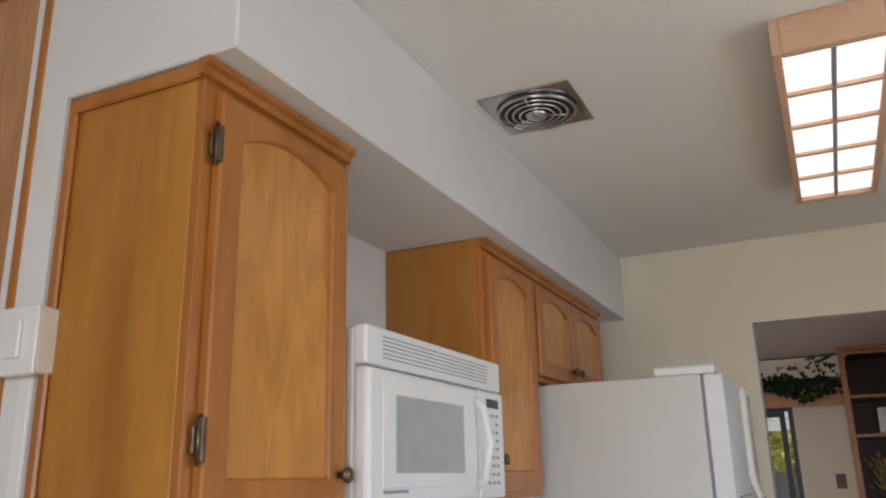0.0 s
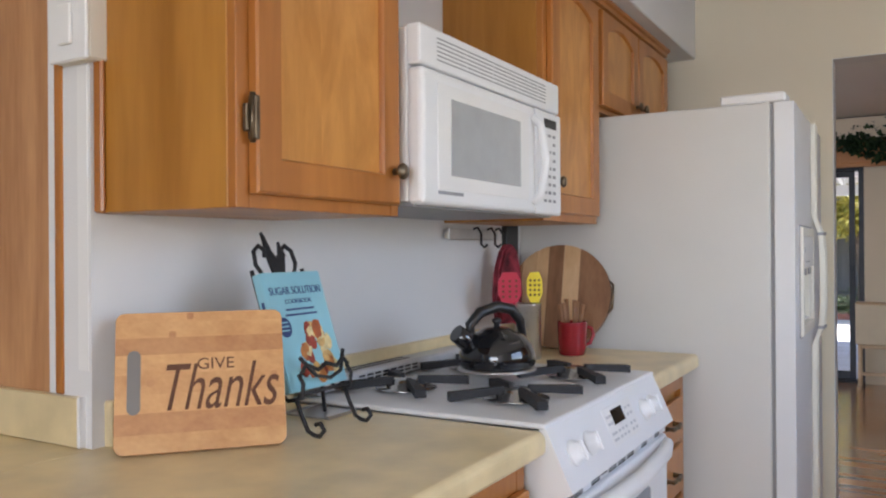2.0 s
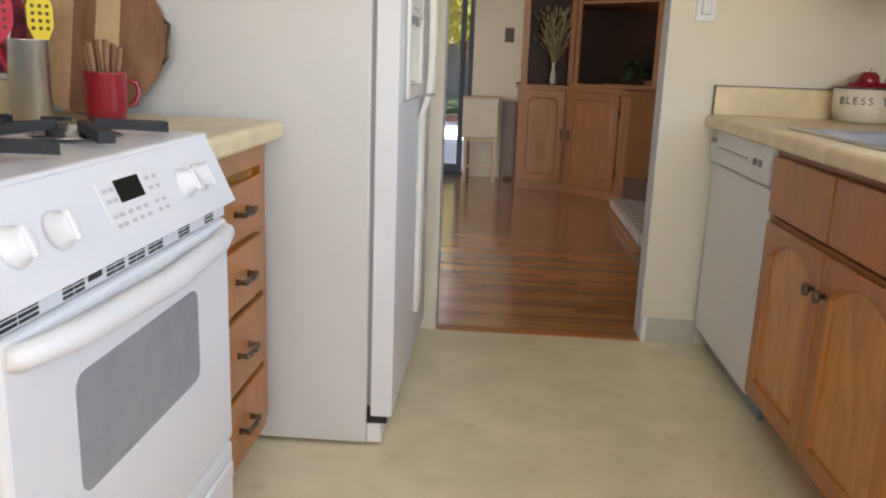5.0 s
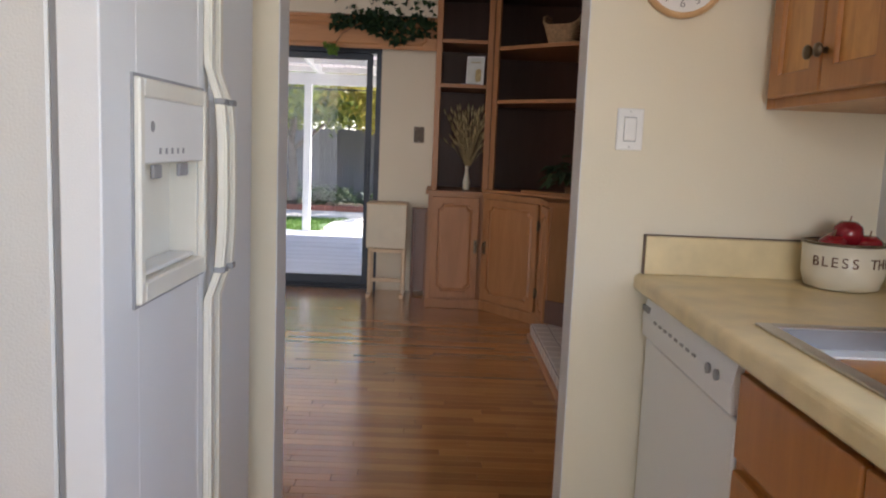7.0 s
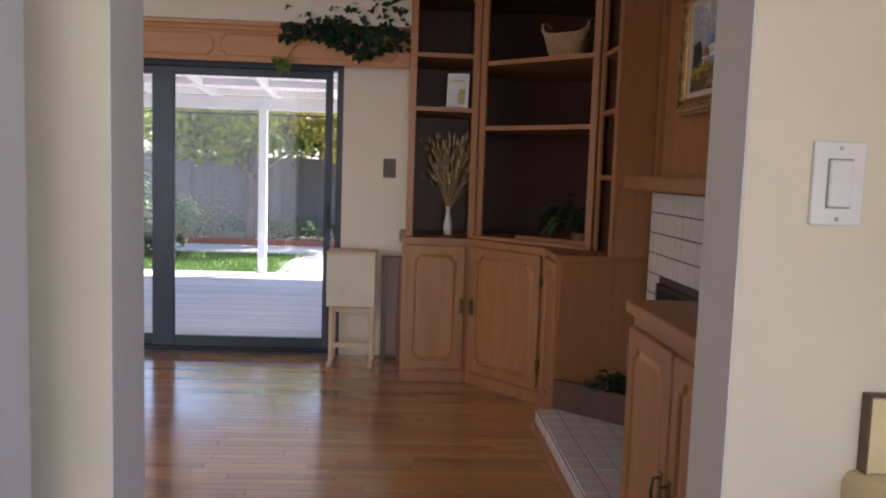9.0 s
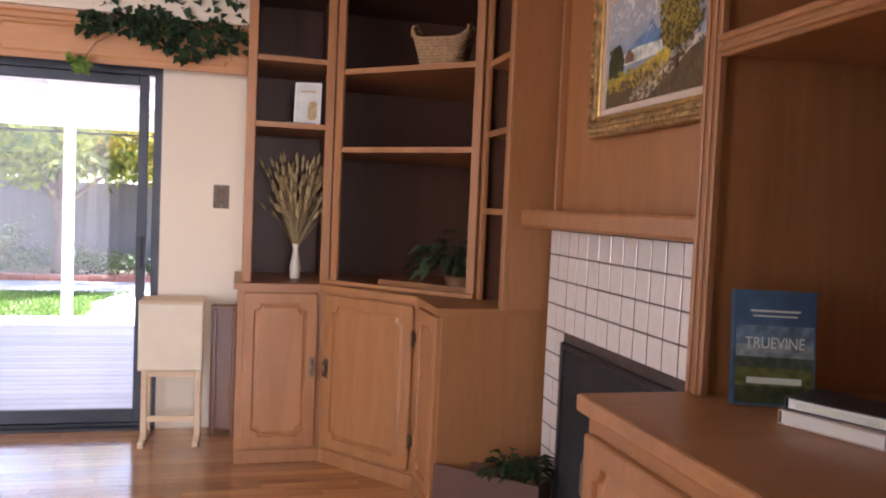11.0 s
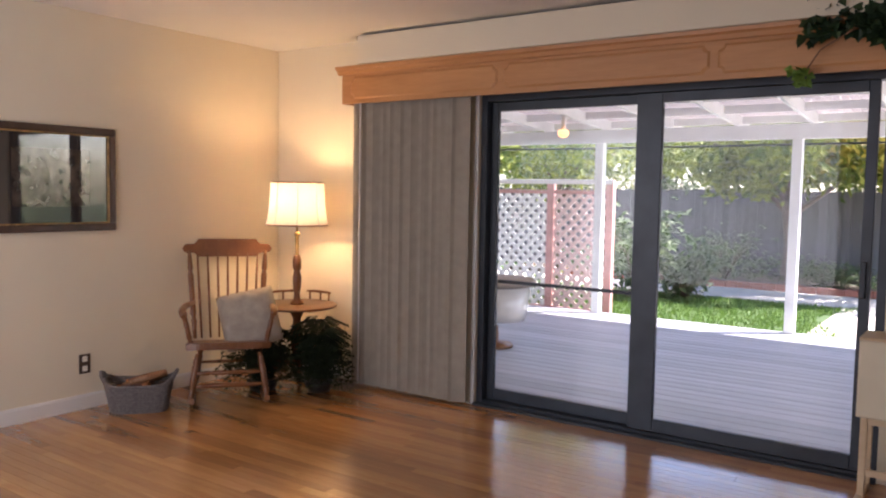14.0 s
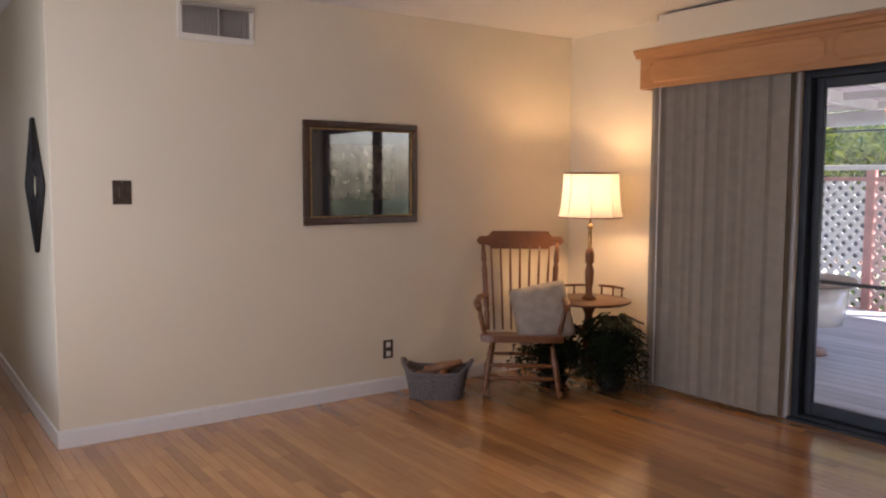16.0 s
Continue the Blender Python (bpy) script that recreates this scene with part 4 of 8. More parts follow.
# ---- ceiling light and exhaust grille ----
cl = thing("ceiling_light", (0.05, 2.6, CEIL), "boxy fluorescent ceiling light with pale wood frame and ten diffuser panes", "ceiling light")
LX0, LX1, LY0, LY1, LZ = -0.078, 0.19, 2.07, 3.28, 2.345
M_LFR = wood("pale_peach_wood", (0.55, 0.33, 0.20), (0.68, 0.44, 0.29), "y", 0.5, 6, 0.05, 0.9, 0.03)
part("frame", B((LX0, LX0 + 0.022, LY0, LY1, LZ, CEIL), (LX1 - 0.022, LX1, LY0, LY1, LZ, CEIL), (LX0 + 0.022, LX1 - 0.022, LY0, LY0 + 0.03, LZ, CEIL), (LX0 + 0.022, LX1 - 0.022, LY1 - 0.03, LY1, LZ, CEIL), bev=0.003), M_LFR, cl)
n_c = 5
pw = (LY1 - LY0 - 0.06) / n_c
for k in range(1, n_c):
    yy = LY0 + 0.03 + k * pw
    part("crossbar", B((LX0 + 0.022, LX1 - 0.022, yy - 0.008, yy + 0.008, LZ + 0.002, LZ + 0.014), bev=0.002), M_LFR, cl)
part("middle_bar", B(((LX0 + LX1) / 2 - 0.006, (LX0 + LX1) / 2 + 0.006, LY0 + 0.03, LY1 - 0.03, LZ + 0.003, LZ + 0.013), bev=0.002), M_INK, cl)
for k in range(n_c):
    for a, b in ((LX0 + 0.022, (LX0 + LX1) / 2 - 0.006), ((LX0 + LX1) / 2 + 0.006, LX1 - 0.022)):
        part("diffuser", B((a, b, LY0 + 0.03 + k * pw + 0.008, LY0 + 0.03 + (k + 1) * pw - 0.008, LZ + 0.014, LZ + 0.018), bev=0), M_DIFF, cl)

ef = thing("exhaust_fan", (-0.722, 2.26, CEIL), "square tarnished chrome ceiling exhaust fan with round ringed grille", "exhaust fan")
part("plate", B((-0.857, -0.587, 2.125, 2.395, CEIL - 0.006, CEIL - 0.0005), bev=0.002), M_CHROME, ef)
part("well", lathe(bmesh.new(), [(0.108, CEIL - 0.0075), (0.108, CEIL - 0.0062)], (-0.722, 2.26, 0), 32), M_BLACK, ef)
for r in (0.112, 0.09, 0.07, 0.05):
    bm = bmesh.new()
    pts = [(-0.722 + r * math.cos(2 * math.pi * i / 32), 2.26 + r * math.sin(2 * math.pi * i / 32), CEIL - 0.014 - (0.112 - r) * 0.12) for i in range(33)]
    tube(bm, pts, 0.0055 if r > 0.1 else 0.0042, 6, caps=False)
    part("ring", bm, M_CHROME, ef)
for a in (30, 150, 270):
    d = Vector((math.cos(radians(a)), math.sin(radians(a)), 0))
    bm = tube(bmesh.new(), [Vector((-0.722, 2.26, CEIL - 0.02)) + d * 0.02, Vector((-0.722, 2.26, CEIL - 0.014)) + d * 0.112], 0.004, 6)
    part("spoke", bm, M_CHROME, ef)
part("hub", lathe(bmesh.new(), [(0.008, CEIL - 0.032), (0.026, CEIL - 0.03), (0.034, CEIL - 0.024), (0.034, CEIL - 0.008)], (-0.722, 2.26, 0), 20), M_CHROME, ef)

# ---- kitchen, sink side ----
bm = bmesh.new()
counter_bar(bm, XR, 0.655, 0.0, 2.55, -1)
counter_bar(bm, XR, 0.655, 3.40, YP - 0.001, -1)
box(bm, 0.673, 0.745, 2.551, 3.399, 0.866, 0.9095, 0.001)
counter_bar(bm, 0.745, 0.655, 2.5505, 3.3995, -1)
box(bm, 1.175, XR, 2.551, 3.399, 0.866, 0.9095, 0.001)
solid("countertop", bm, M_LAM, "cream mottled laminate countertop around the sink", "countertop")
M_DKLINE = paint("brown_edge_strip", (0.14, 0.085, 0.05), 0.5, 0.1, 20)
bs = thing("backsplash", (0.995, YP, 0.91), "cream laminate side splash with dark top line", "backsplash")
part("strip", B((0.677, XR - 0.021, YP - 0.02, YP - 0.0005, 0.9105, 1.016), (XR - 0.02, XR - 0.0005, 0.0, YP - 0.021, 0.9105, 1.016), bev=0.002), M_LAM, bs)
part("edge_line", B((0.675, XR - 0.021, YP - 0.021, YP - 0.0008, 1.0172, 1.0195), (0.674, 0.677, YP - 0.021, YP - 0.0008, 0.9105, 1.0195), bev=0), M_DKLINE, bs)
sk = thing("sink", (0.965, 2.97, 0.91), "stainless steel drop-in kitchen sink", "sink")
part("rim", B((0.74, 0.77, 2.55, 3.40, 0.9105, 0.916), (1.15, 1.18, 2.55, 3.40, 0.9105, 0.916), (0.77, 1.15, 2.55, 2.58, 0.9105, 0.916), (0.77, 1.15, 3.37, 3.40, 0.9105, 0.916), bev=0.002), M_STEEL, sk)
# basin steel darker than the rim, painting in its dim reflections
part("basin", B((0.765, 0.769, 2.555, 3.395, 0.74, 0.91), (1.151, 1.155, 2.555, 3.395, 0.74, 0.91), (0.769, 1.151, 2.555, 2.559, 0.74, 0.91), (0.769, 1.151, 3.391, 3.395, 0.74, 0.91), (0.769, 1.151, 2.559, 3.391, 0.74, 0.744), bev=0), paint("darkened_basin_steel", (0.34, 0.34, 0.35), 0.36, 0.06, 20, 0.01, 200, metal=1.0), sk)
dw = thing("dishwasher", (0.995, 3.68, 0), "white built-in dishwasher with control strip", "dishwasher")
part("body", B((0.725, 1.295, 3.335, YP - 0.03, 0.10, 0.868), bev=0.002), M_WHITE, dw)
part("door", B((0.693, 0.724, 3.335, YP - 0.028, 0.085, 0.735), bev=0.004), M_WHITE, dw)
bm = bmesh.new()
extrude_profile(bm, [(0.725, 0.741), (0.683, 0.745), (0.679, 0.80), (0.693, 0.855), (0.725, 0.866)], "y", 3.335, YP - 0.028)
cp = part("control_panel", bm, M_WHITE, dw)
bm = bmesh.new()
box(bm, 0.679, 0.687, 3.95, 4.01, 0.813, 0.828)
for k in range(8):
    box(bm, 0.677, 0.685, 3.55 + k * 0.045, 3.572 + k * 0.045, 0.80, 0.806)
lathe(bm, [(0.012, 0.673), (0.011, 0.679)], (0, 3.46, 0.803), 12, axis="x")
lathe(bm, [(0.012, 0.673), (0.011, 0.679)], (0, 3.41, 0.803), 12, axis="x")
part("button_print", bm, M_INK, cp, kind="stuff")
part("kickplate", B((0.745, 0.765, 3.335, YP - 0.028, 0.0, 0.084), bev=0), M_INK, dw)


def sink_fronts(c, y1, widths, first_right=True):
    x = 0.699
    y = y1 - 0.03
    for i, w in enumerate(widths):
        drawer_front(c, (x, y, 0.675), U_R, N_R, w, 0.165, M_CABF, pull=False)
        panel_door("door", c, (x, y, 0.115), U_R, N_R, w, 0.535, "arch", M_CABF, M_CABP, flat=True, knob=(w - 0.03, 0.44) if i % 2 == 0 else (0.03, 0.44), rise=0.06)
        y -= w + 0.008


base_unit(2.38, 3.33, "honey maple sink base cabinet with arched doors", lambda c: sink_fronts(c, 3.33, (0.435, 0.435)), xf=0.7, s=-1)
base_unit(1.43, 2.375, "honey maple base cabinet with arched doors", lambda c: sink_fronts(c, 2.375, (0.435, 0.435)), xf=0.7, s=-1)
base_unit(0.2, 1.425, "honey maple base cabinet with arched doors", lambda c: sink_fronts(c, 1.425, (0.57, 0.57)), xf=0.7, s=-1)
uc = thing("wall_cabinet", (1.145, 3.5, 1.37), "honey maple wall cabinet over the dishwasher with arched doors", "cabinet", "upper kitchen cabinets")
part("body", B((1., XR, 2.95, YP - 0.001, 1.37, 2.19), bev=0.002), M_CABS, uc)
part("face_frame", B((0.98, 0.9995, 2.95, 2.985, 1.37, 2.19), (0.98, 0.9995, YP - 0.05, YP - 0.001, 1.37, 2.19), (0.9805, 0.999, 2.985, YP - 0.05, 1.37, 1.41), (0.9805, 0.999, 2.985, YP - 0.05, 2.14, 2.19), bev=0.001), M_CABF, uc)
panel_door("door", uc, (0.979, YP - 0.045, 1.395), U_R, N_R, 0.285, 0.76, "arch", M_CABF, M_CABP, flat=True, knob=(0.262, 0.09))
panel_door("door", uc, (0.979, YP - 0.336, 1.395), U_R, N_R, 0.285, 0.76, "arch", M_CABF, M_CABP, flat=True, knob=(0.023, 0.09))
panel_door("door", uc, (0.979, YP - 0.66, 1.395), U_R, N_R, 0.42, 0.76, "arch", M_CABF, M_CABP, flat=True, knob=(0.39, 0.09))
wall_switch((0.614, YP, 1.302), (1, 0, 0), (0, -1, 0), 0.072, 0.112, M_TRIMW, M_TRIMW, "white rocker light switch on the cream wall")
ck = thing("wall_clock", (0.727, YP, 1.71), "round wall clock with pale wood rim and white dial", "clock")
part("rim", lathe(bmesh.new(), [(0.112, -0.0005), (0.114, -0.02), (0.108, -0.028), (0.101, -0.03), (0.098, -0.018)], (0.727, YP, 1.71), 40, axis="y"), M_ACACL, ck)
part("dial", lathe(bmesh.new(), [(0.0975, -0.016), (0.0975, -0.0185)], (0.727, YP, 1.71), 40, axis="y"), M_TRIMW, ck)
for k in range(1, 13):
    a = radians(90 - 30 * k)
    m = plane_m((0.727 + 0.076 * math.cos(a), YP - 0.0195, 1.71 + 0.076 * math.sin(a)), (1, 0, 0), (0, -1, 0)) @ Matrix.Rotation(a - math.pi / 2 + (math.pi if 3 < k < 9 else 0), 4, "Z")
    text_mesh(str(k), 0.03, m, M_INK, ck, name="numeral")
part("clock_hand", B((0.724, 0.73, YP - 0.022, YP - 0.0212, 1.71, 1.77), (0.727, 0.772, YP - 0.0236, YP - 0.0228, 1.707, 1.713), bev=0), M_BLACK, ck)

# ---- small things on the stove-side counter ----
cb = thing("cutting_board", (-1.18, 1.31, 0.91), "bamboo cutting board with burnt lettering, leaning on the counter", "cutting board")
CBM = Matrix.Translation((-1.237, 1.152, 0.9105)) @ Matrix.Rotation(radians(48), 4, "Z") @ Matrix.Rotation(radians(71), 4, "X")
W_, H_ = 0.288, 0.246


def rounded(x0, x1, y0, y1, r, k=5):
    pts = []
    for cx, cy, a0 in ((x1 - r, y1 - r, 0), (x0 + r, y1 - r, 90), (x0 + r, y0 + r, 180), (x1 - r, y0 + r, 270)):
        for i in range(k):
            a = radians(a0 + 90 * i / (k - 1))
            pts.append((cx + r * math.cos(a), cy + r * math.sin(a)))
    return pts


def slab(bm, pts, z0, z1, m=None, mi=0):
    lo = [bm.verts.new((x, y, z0)) for x, y in pts]
    hi = [bm.verts.new((x, y, z1)) for x, y in pts]
    fs = [bm.faces.new(lo[::-1]), bm.faces.new(hi)]
    for i in range(len(pts)):
        fs.append(bm.faces.new((lo[i], lo[(i + 1) % len(pts)], hi[(i + 1) % len(pts)], hi[i])))
    for f in fs:
        f.material_index = mi
    if m is not None:
        bmesh.ops.transform(bm, matrix=m, verts=lo + hi)
    return bm


# strips of bamboo glued side by side, the outer ones with rounded corners
cuts = (0.0, 0.032, 0.068, 0.10, 0.135, 0.17, 0.20, 0.228, H_)
outline = rounded(0, W_, 0, H_, 0.016, 6)
M_BAMD = wood("toasted_bamboo", (0.40, 0.17, 0.06), (0.55, 0.28, 0.11), "x", 0.5, 14, 0.05, 1.0, 0.05)
for i in range(len(cuts) - 1):
    a, b = cuts[i], cuts[i + 1]
    pts = [(x, min(max(y, a), b)) for x, y in outline]
    pts = [p for k, p in enumerate(pts) if p != pts[k - 1]]
    bm = slab(bmesh.new(), pts, 0, 0.016, CBM)
    part("strip", bm, M_BAMD if i in (1, 5) else M_BAMBOO, cb)
M_BURN = paint("burnt_wood", (0.12, 0.045, 0.018), 0.7, 0.2, 30, 0.05, 90)
part("grip_hole", slab(bmesh.new(), rounded(0.020, 0.042, 0.066, 0.178, 0.011), 0.0158, 0.0166, CBM), paint("shadowed_slot", (0.22, 0.20, 0.18), 0.8), cb)
text_mesh("GIVE", 0.029, CBM @ Matrix.Translation((0.168, 0.149, 0.0164)), M_BURN, cb, squeeze=1.08)
text_mesh("Thanks", 0.118, CBM @ Matrix.Translation((0.170, 0.106, 0.0164)), M_BURN, cb, squeeze=0.60, shear=0.36)
bm = bmesh.new()
for x, y, a in ((0.058, 0.12, 1), (0.125, 0.238, 1), (0.215, 0.185, 1), (0.20, 0.045, 1), (0.095, 0.205, 1), (0.27, 0.125, 1)):
    slab(bm, rounded(x - 0.006, x + 0.006, y - 0.006, y + 0.006, 0.003), 0.0159, 0.0163, CBM)
part("knot", bm, M_BAMD, cb, kind="stuff")

# cookbook on a scrolled iron stand
BM_ = Matrix.Translation((-1.095, 1.415, 0.984)) @ Matrix.Rotation(radians(92), 4, "Z") @ Matrix.Rotation(radians(72), 4, "X")
bk = thing("cookbook", (-1.12, 1.54, 1.0), "light blue cookbook with a food picture on the cover", "book")
M_BLUE = paint("light_blue_cover", (0.30, 0.60, 0.70), 0.35, 0.06, 8, 0.01, 50, coat=0.2)
M_NAVY = paint("navy_print", (0.03, 0.06, 0.20), 0.4)
M_PAGE = paint("paper", (0.78, 0.76, 0.70), 0.8, 0.03, 30, 0.1, 300)
part("page_block", slab(bmesh.new(), rounded(0.004, 0.176, 0.004, 0.232, 0.002, 2), 0.002, 0.020, BM_), M_PAGE, bk)
cv = part("front_cover", slab(bmesh.new(), rounded(0, 0.18, 0, 0.236, 0.002, 2), 0.020, 0.0225, BM_), M_BLUE, bk)
part("back_cover", slab(bmesh.new(), rounded(0, 0.18, 0, 0.236, 0.002, 2), -0.0005, 0.002, BM_), M_BLUE, bk)
part("spine", slab(bmesh.new(), rounded(-0.002, 0.003, 0, 0.236, 0.001, 2), 0.0021, 0.0199, BM_), M_BLUE, bk)
text_mesh("SUGAR SOLUTION", 0.0225, BM_ @ Matrix.Translation((0.09, 0.197, 0.0228)), M_NAVY, cv, squeeze=0.86)
text_mesh("COOKBOOK", 0.013, BM_ @ Matrix.Translation((0.09, 0.175, 0.0228)), M_NAVY, cv, squeeze=1.1)
bm = bmesh.new()
for k, (a, b) in enumerate(((0.045, 0.135), (0.04, 0.14))):
    slab(bm, rounded(a, b, 0.157 - k * 0.011, 0.161 - k * 0.011, 0.001, 2), 0.0226, 0.0229, BM_)
part("small_print", bm, M_NAVY, cv, kind="stuff")
part("round_badge", slab(bmesh.new(), rounded(0.012, 0.048, 0.105, 0.145, 0.0178, 8), 0.0226, 0.023, BM_), M_NAVY, cv)
bm = bmesh.new()
for k in range(3):
    slab(bm, rounded(0.018, 0.042, 0.117 + k * 0.008, 0.120 + k * 0.008, 0.001, 2), 0.0231, 0.0233, BM_)
part("badge_print", bm, M_BLUE, cv)
rng = random.Random(4)
for k in range(34):
    x, y = 0.05 + rng.random() * 0.105, 0.022 + rng.random() * 0.10
    if y > 0.09:
        x = 0.09 + rng.random() * 0.05
    r = 0.007 + rng.random() * 0.009
    bm = slab(bmesh.new(), [(x + r * (0.8 + 0.3 * rng.random()) * math.cos(a * 0.7), y + r * 1.3 * (0.8 + 0.3 * rng.random()) * math.sin(a * 0.7)) for a in range(9)], 0.0226, 0.0231 + k * 0.00003, BM_)
    col = ((0.40, 0.10, 0.03), (0.55, 0.22, 0.06), (0.65, 0.42, 0.16), (0.30, 0.05, 0.03), (0.70, 0.58, 0.30))[k % 5]
    part("food_picture", bm, paint("print_%s" % "abcde"[k % 5], col, 0.4, 0.25, 60), cv)
part("spine_print", slab(bmesh.new(), rounded(-0.003, -0.0022, 0.06, 0.18, 0.0002, 2), 0.008, 0.014, BM_), M_NAVY, cv)
sd_ = thing("book_stand", (-1.12, 1.54, 0.91), "dark iron scrolled book stand on the counter", "book stand")


def wire(pts, r=0.0042, z=-0.008, name="scroll"):
    bm = tube(bmesh.new(), [BM_ @ Vector((p[0], p[1], p[2] if len(p) > 2 else z)) for p in pts], r, 8)
    return part(name, bm, M_IRON, sd_)


for x in (0.012, 0.168):
    wire([(x, 0.25, -0.008), (x, 0.0, -0.008), (x, -0.012, 0.0), (x, -0.014, 0.035), (x, 0.01, 0.045), (x, 0.03, 0.04)], name="upright")
    s = -1 if x < 0.09 else 1
    foot = [BM_ @ Vector((x, -0.014, 0.02))]
    o = foot[0]
    d = Vector((0.95, -0.1, 0)).normalized()
    bm = tube(bmesh.new(), [o, o + Vector((0, 0, -0.025)) + d * 0.012, o + Vector((0, 0, -0.055)) + d * 0.03, Vector((o.x, o.y, 0.916)) + d * 0.045, Vector((o.x, o.y, 0.9155)) + d * 0.06, Vector((o.x, o.y, 0.928)) + d * 0.072, Vector((o.x, o.y, 0.94)) + d * 0.062, Vector((o.x, o.y, 0.936)) + d * 0.05], 0.0042, 8)
    part("foot", bm, M_IRON, sd_)
    bk_leg = tube(bmesh.new(), [BM_ @ Vector((x, 0.15, -0.008)), Vector((o.x - 0.075, o.y + 0.03, 0.915))], 0.0042, 8)
    part("back_leg", bk_leg, M_IRON, sd_)
for s in (-1, 1):
    wire([(0.09 + s * q[0], q[1]) for q in ((0.0, 0.235), (0.045, 0.235), (0.062, 0.262), (0.058, 0.29), (0.04, 0.302), (0.026, 0.292), (0.03, 0.278))], 0.0045)
    wire([(0.09 + s * 0.075, 0.03, 0.045), (0.09 + s * 0.06, 0.045, 0.048), (0.09 + s * 0.03, 0.03, 0.05), (0.09, 0.04, 0.05)], 0.0042)
wire([(0.01, -0.008, 0.03), (0.17, -0.008, 0.03)], 0.0042, name="ledge_bar")
wire([(0.02, 0.06, 0.046), (0.05, 0.02, 0.05), (0.09, 0.01, 0.05), (0.13, 0.02, 0.05), (0.16, 0.06, 0.046)], 0.004)
bm = bmesh.new()
slab(bm, [(0.075, 0.235), (0.105, 0.235), (0.118, 0.275), (0.112, 0.31), (0.104, 0.285), (0.094, 0.272), (0.082, 0.29), (0.072, 0.32), (0.066, 0.33), (0.068, 0.27)], -0.011, -0.004, BM_)
part("finial", bm, M_IRON, sd_, "iron rooster-shaped finial")

# kettle
kt = thing("kettle", (-1.06, 2.2, 0.953), "glossy black enamel tea kettle on a rear burner", "kettle")
KC = (-0.97, 2.075, 0.956)
part("body", lathe(bmesh.new(), [(0.070, 0.0), (0.090, 0.004), (0.097, 0.018), (0.096, 0.042), (0.087, 0.068), (0.068, 0.088), (0.045, 0.096), (0.042, 0.10), (0.03, 0.105), (0.006, 0.108)], KC, 36), M_ENAMEL, kt)
part("base_ring", lathe(bmesh.new(), [(0.092, -0.002), (0.099, 0.0), (0.099, 0.004), (0.094, 0.006)], KC, 36), M_STEEL, kt)
part("lid_knob", lathe(bmesh.new(), [(0.008, 0.107), (0.007, 0.114), (0.013, 0.12), (0.012, 0.127), (0.003, 0.13)], KC, 16), M_BLACK, kt)
dirs = Vector((-0.5, -0.87, 0)).normalized()
part("spout", tube(bmesh.new(), [Vector(KC) + dirs * 0.075 + Vector((0, 0, 0.065)), Vector(KC) + dirs * 0.105 + Vector((0, 0, 0.088)), Vector(KC) + dirs * 0.12 + Vector((0, 0, 0.098))], [0.03, 0.024, 0.022], 14), M_ENAMEL, kt)
part("handle", tube(bmesh.new(), [Vector(KC) + dirs * s + Vector((0, 0, z)) for s, z in ((0.075, 0.082), (0.08, 0.115), (0.05, 0.145), (0.0, 0.158), (-0.045, 0.15), (-0.072, 0.12), (-0.082, 0.07))], [0.010, 0.013, 0.014, 0.014, 0.014, 0.013, 0.010], 10), M_BLACK, kt)

# utensil holder and utensils
uh = thing("utensil_holder", (-1.15, 2.60, 0.91), "brushed steel utensil cylinder filled with cooking tools", "utensil holder")
UC = (-1.115, 2.595, 0.9105)
part("cylinder", lathe(bmesh.new(), [(0.039, 0), (0.041, 0.003), (0.041, 0.172), (0.043, 0.175), (0.038, 0.175), (0.037, 0.01)], UC, 28), M_STEEL, uh)
bm = bmesh.new()
for a in range(0, 360, 24):
    c = Vector(UC) + Vector((0.0412 * math.cos(radians(a)), 0.0412 * math.sin(radians(a)), 0.148))
    d = Vector((math.cos(radians(a)), math.sin(radians(a)), 0))
    lathe(bm, [(0.004, 0), (0.003, 0.0004)], c, 6)
part("punched_holes", bm, M_BLACK, uh, kind="stuff")


def slotted_turner(name, top, colour, lean, w, h, label, holes=True):
    t = thing(name, UC, label, "cooking utensil")
    base = Vector(UC) + Vector((0, 0, 0.02))
    top = Vector(top)
    part("handle", tube(bmesh.new(), [base, top], 0.006, 8), colour, t)
    face = Vector((0.62, -0.78, 0))
    m = plane_m(top, Vector((0.78, 0.62, 0)), face)
    pts = [(-w * 0.22, 0), (w * 0.22, 0), (w * 0.5, h * 0.35), (w * 0.5, h * 0.75), (w * 0.3, h), (-w * 0.3, h), (-w * 0.5, h * 0.75), (-w * 0.5, h * 0.35)]
    part("blade", slab(bmesh.new(), pts, -0.003, 0.003, m), colour, t)
    if holes:
        for i in range(3):
            for j in range(4):
                q = rounded(-w * 0.28 + i * w * 0.28 - 0.004, -w * 0.28 + i * w * 0.28 + 0.004, h * 0.3 + j * h * 0.15 - 0.004, h * 0.3 + j * h * 0.15 + 0.004, 0.0035, 4)
                part("hole", slab(bmesh.new(), q, 0.0031, 0.0036, m), M_BURN, t)
    return t


slotted_turner("slotted_spatula", (-1.165, 2.565, 1.075), M_REDP, 0, 0.075, 0.11, "red silicone slotted spatula in the steel holder")
slotted_turner("slotted_spoon", (-1.125, 2.67, 1.078), M_YEL, 0, 0.052, 0.105, "yellow silicone slotted spoon in the steel holder")
slotted_turner("cooking_tongs", (-1.16, 2.60, 1.08), M_STEEL, 0, 0.02, 0.08, "steel cooking tongs in the steel holder", False)

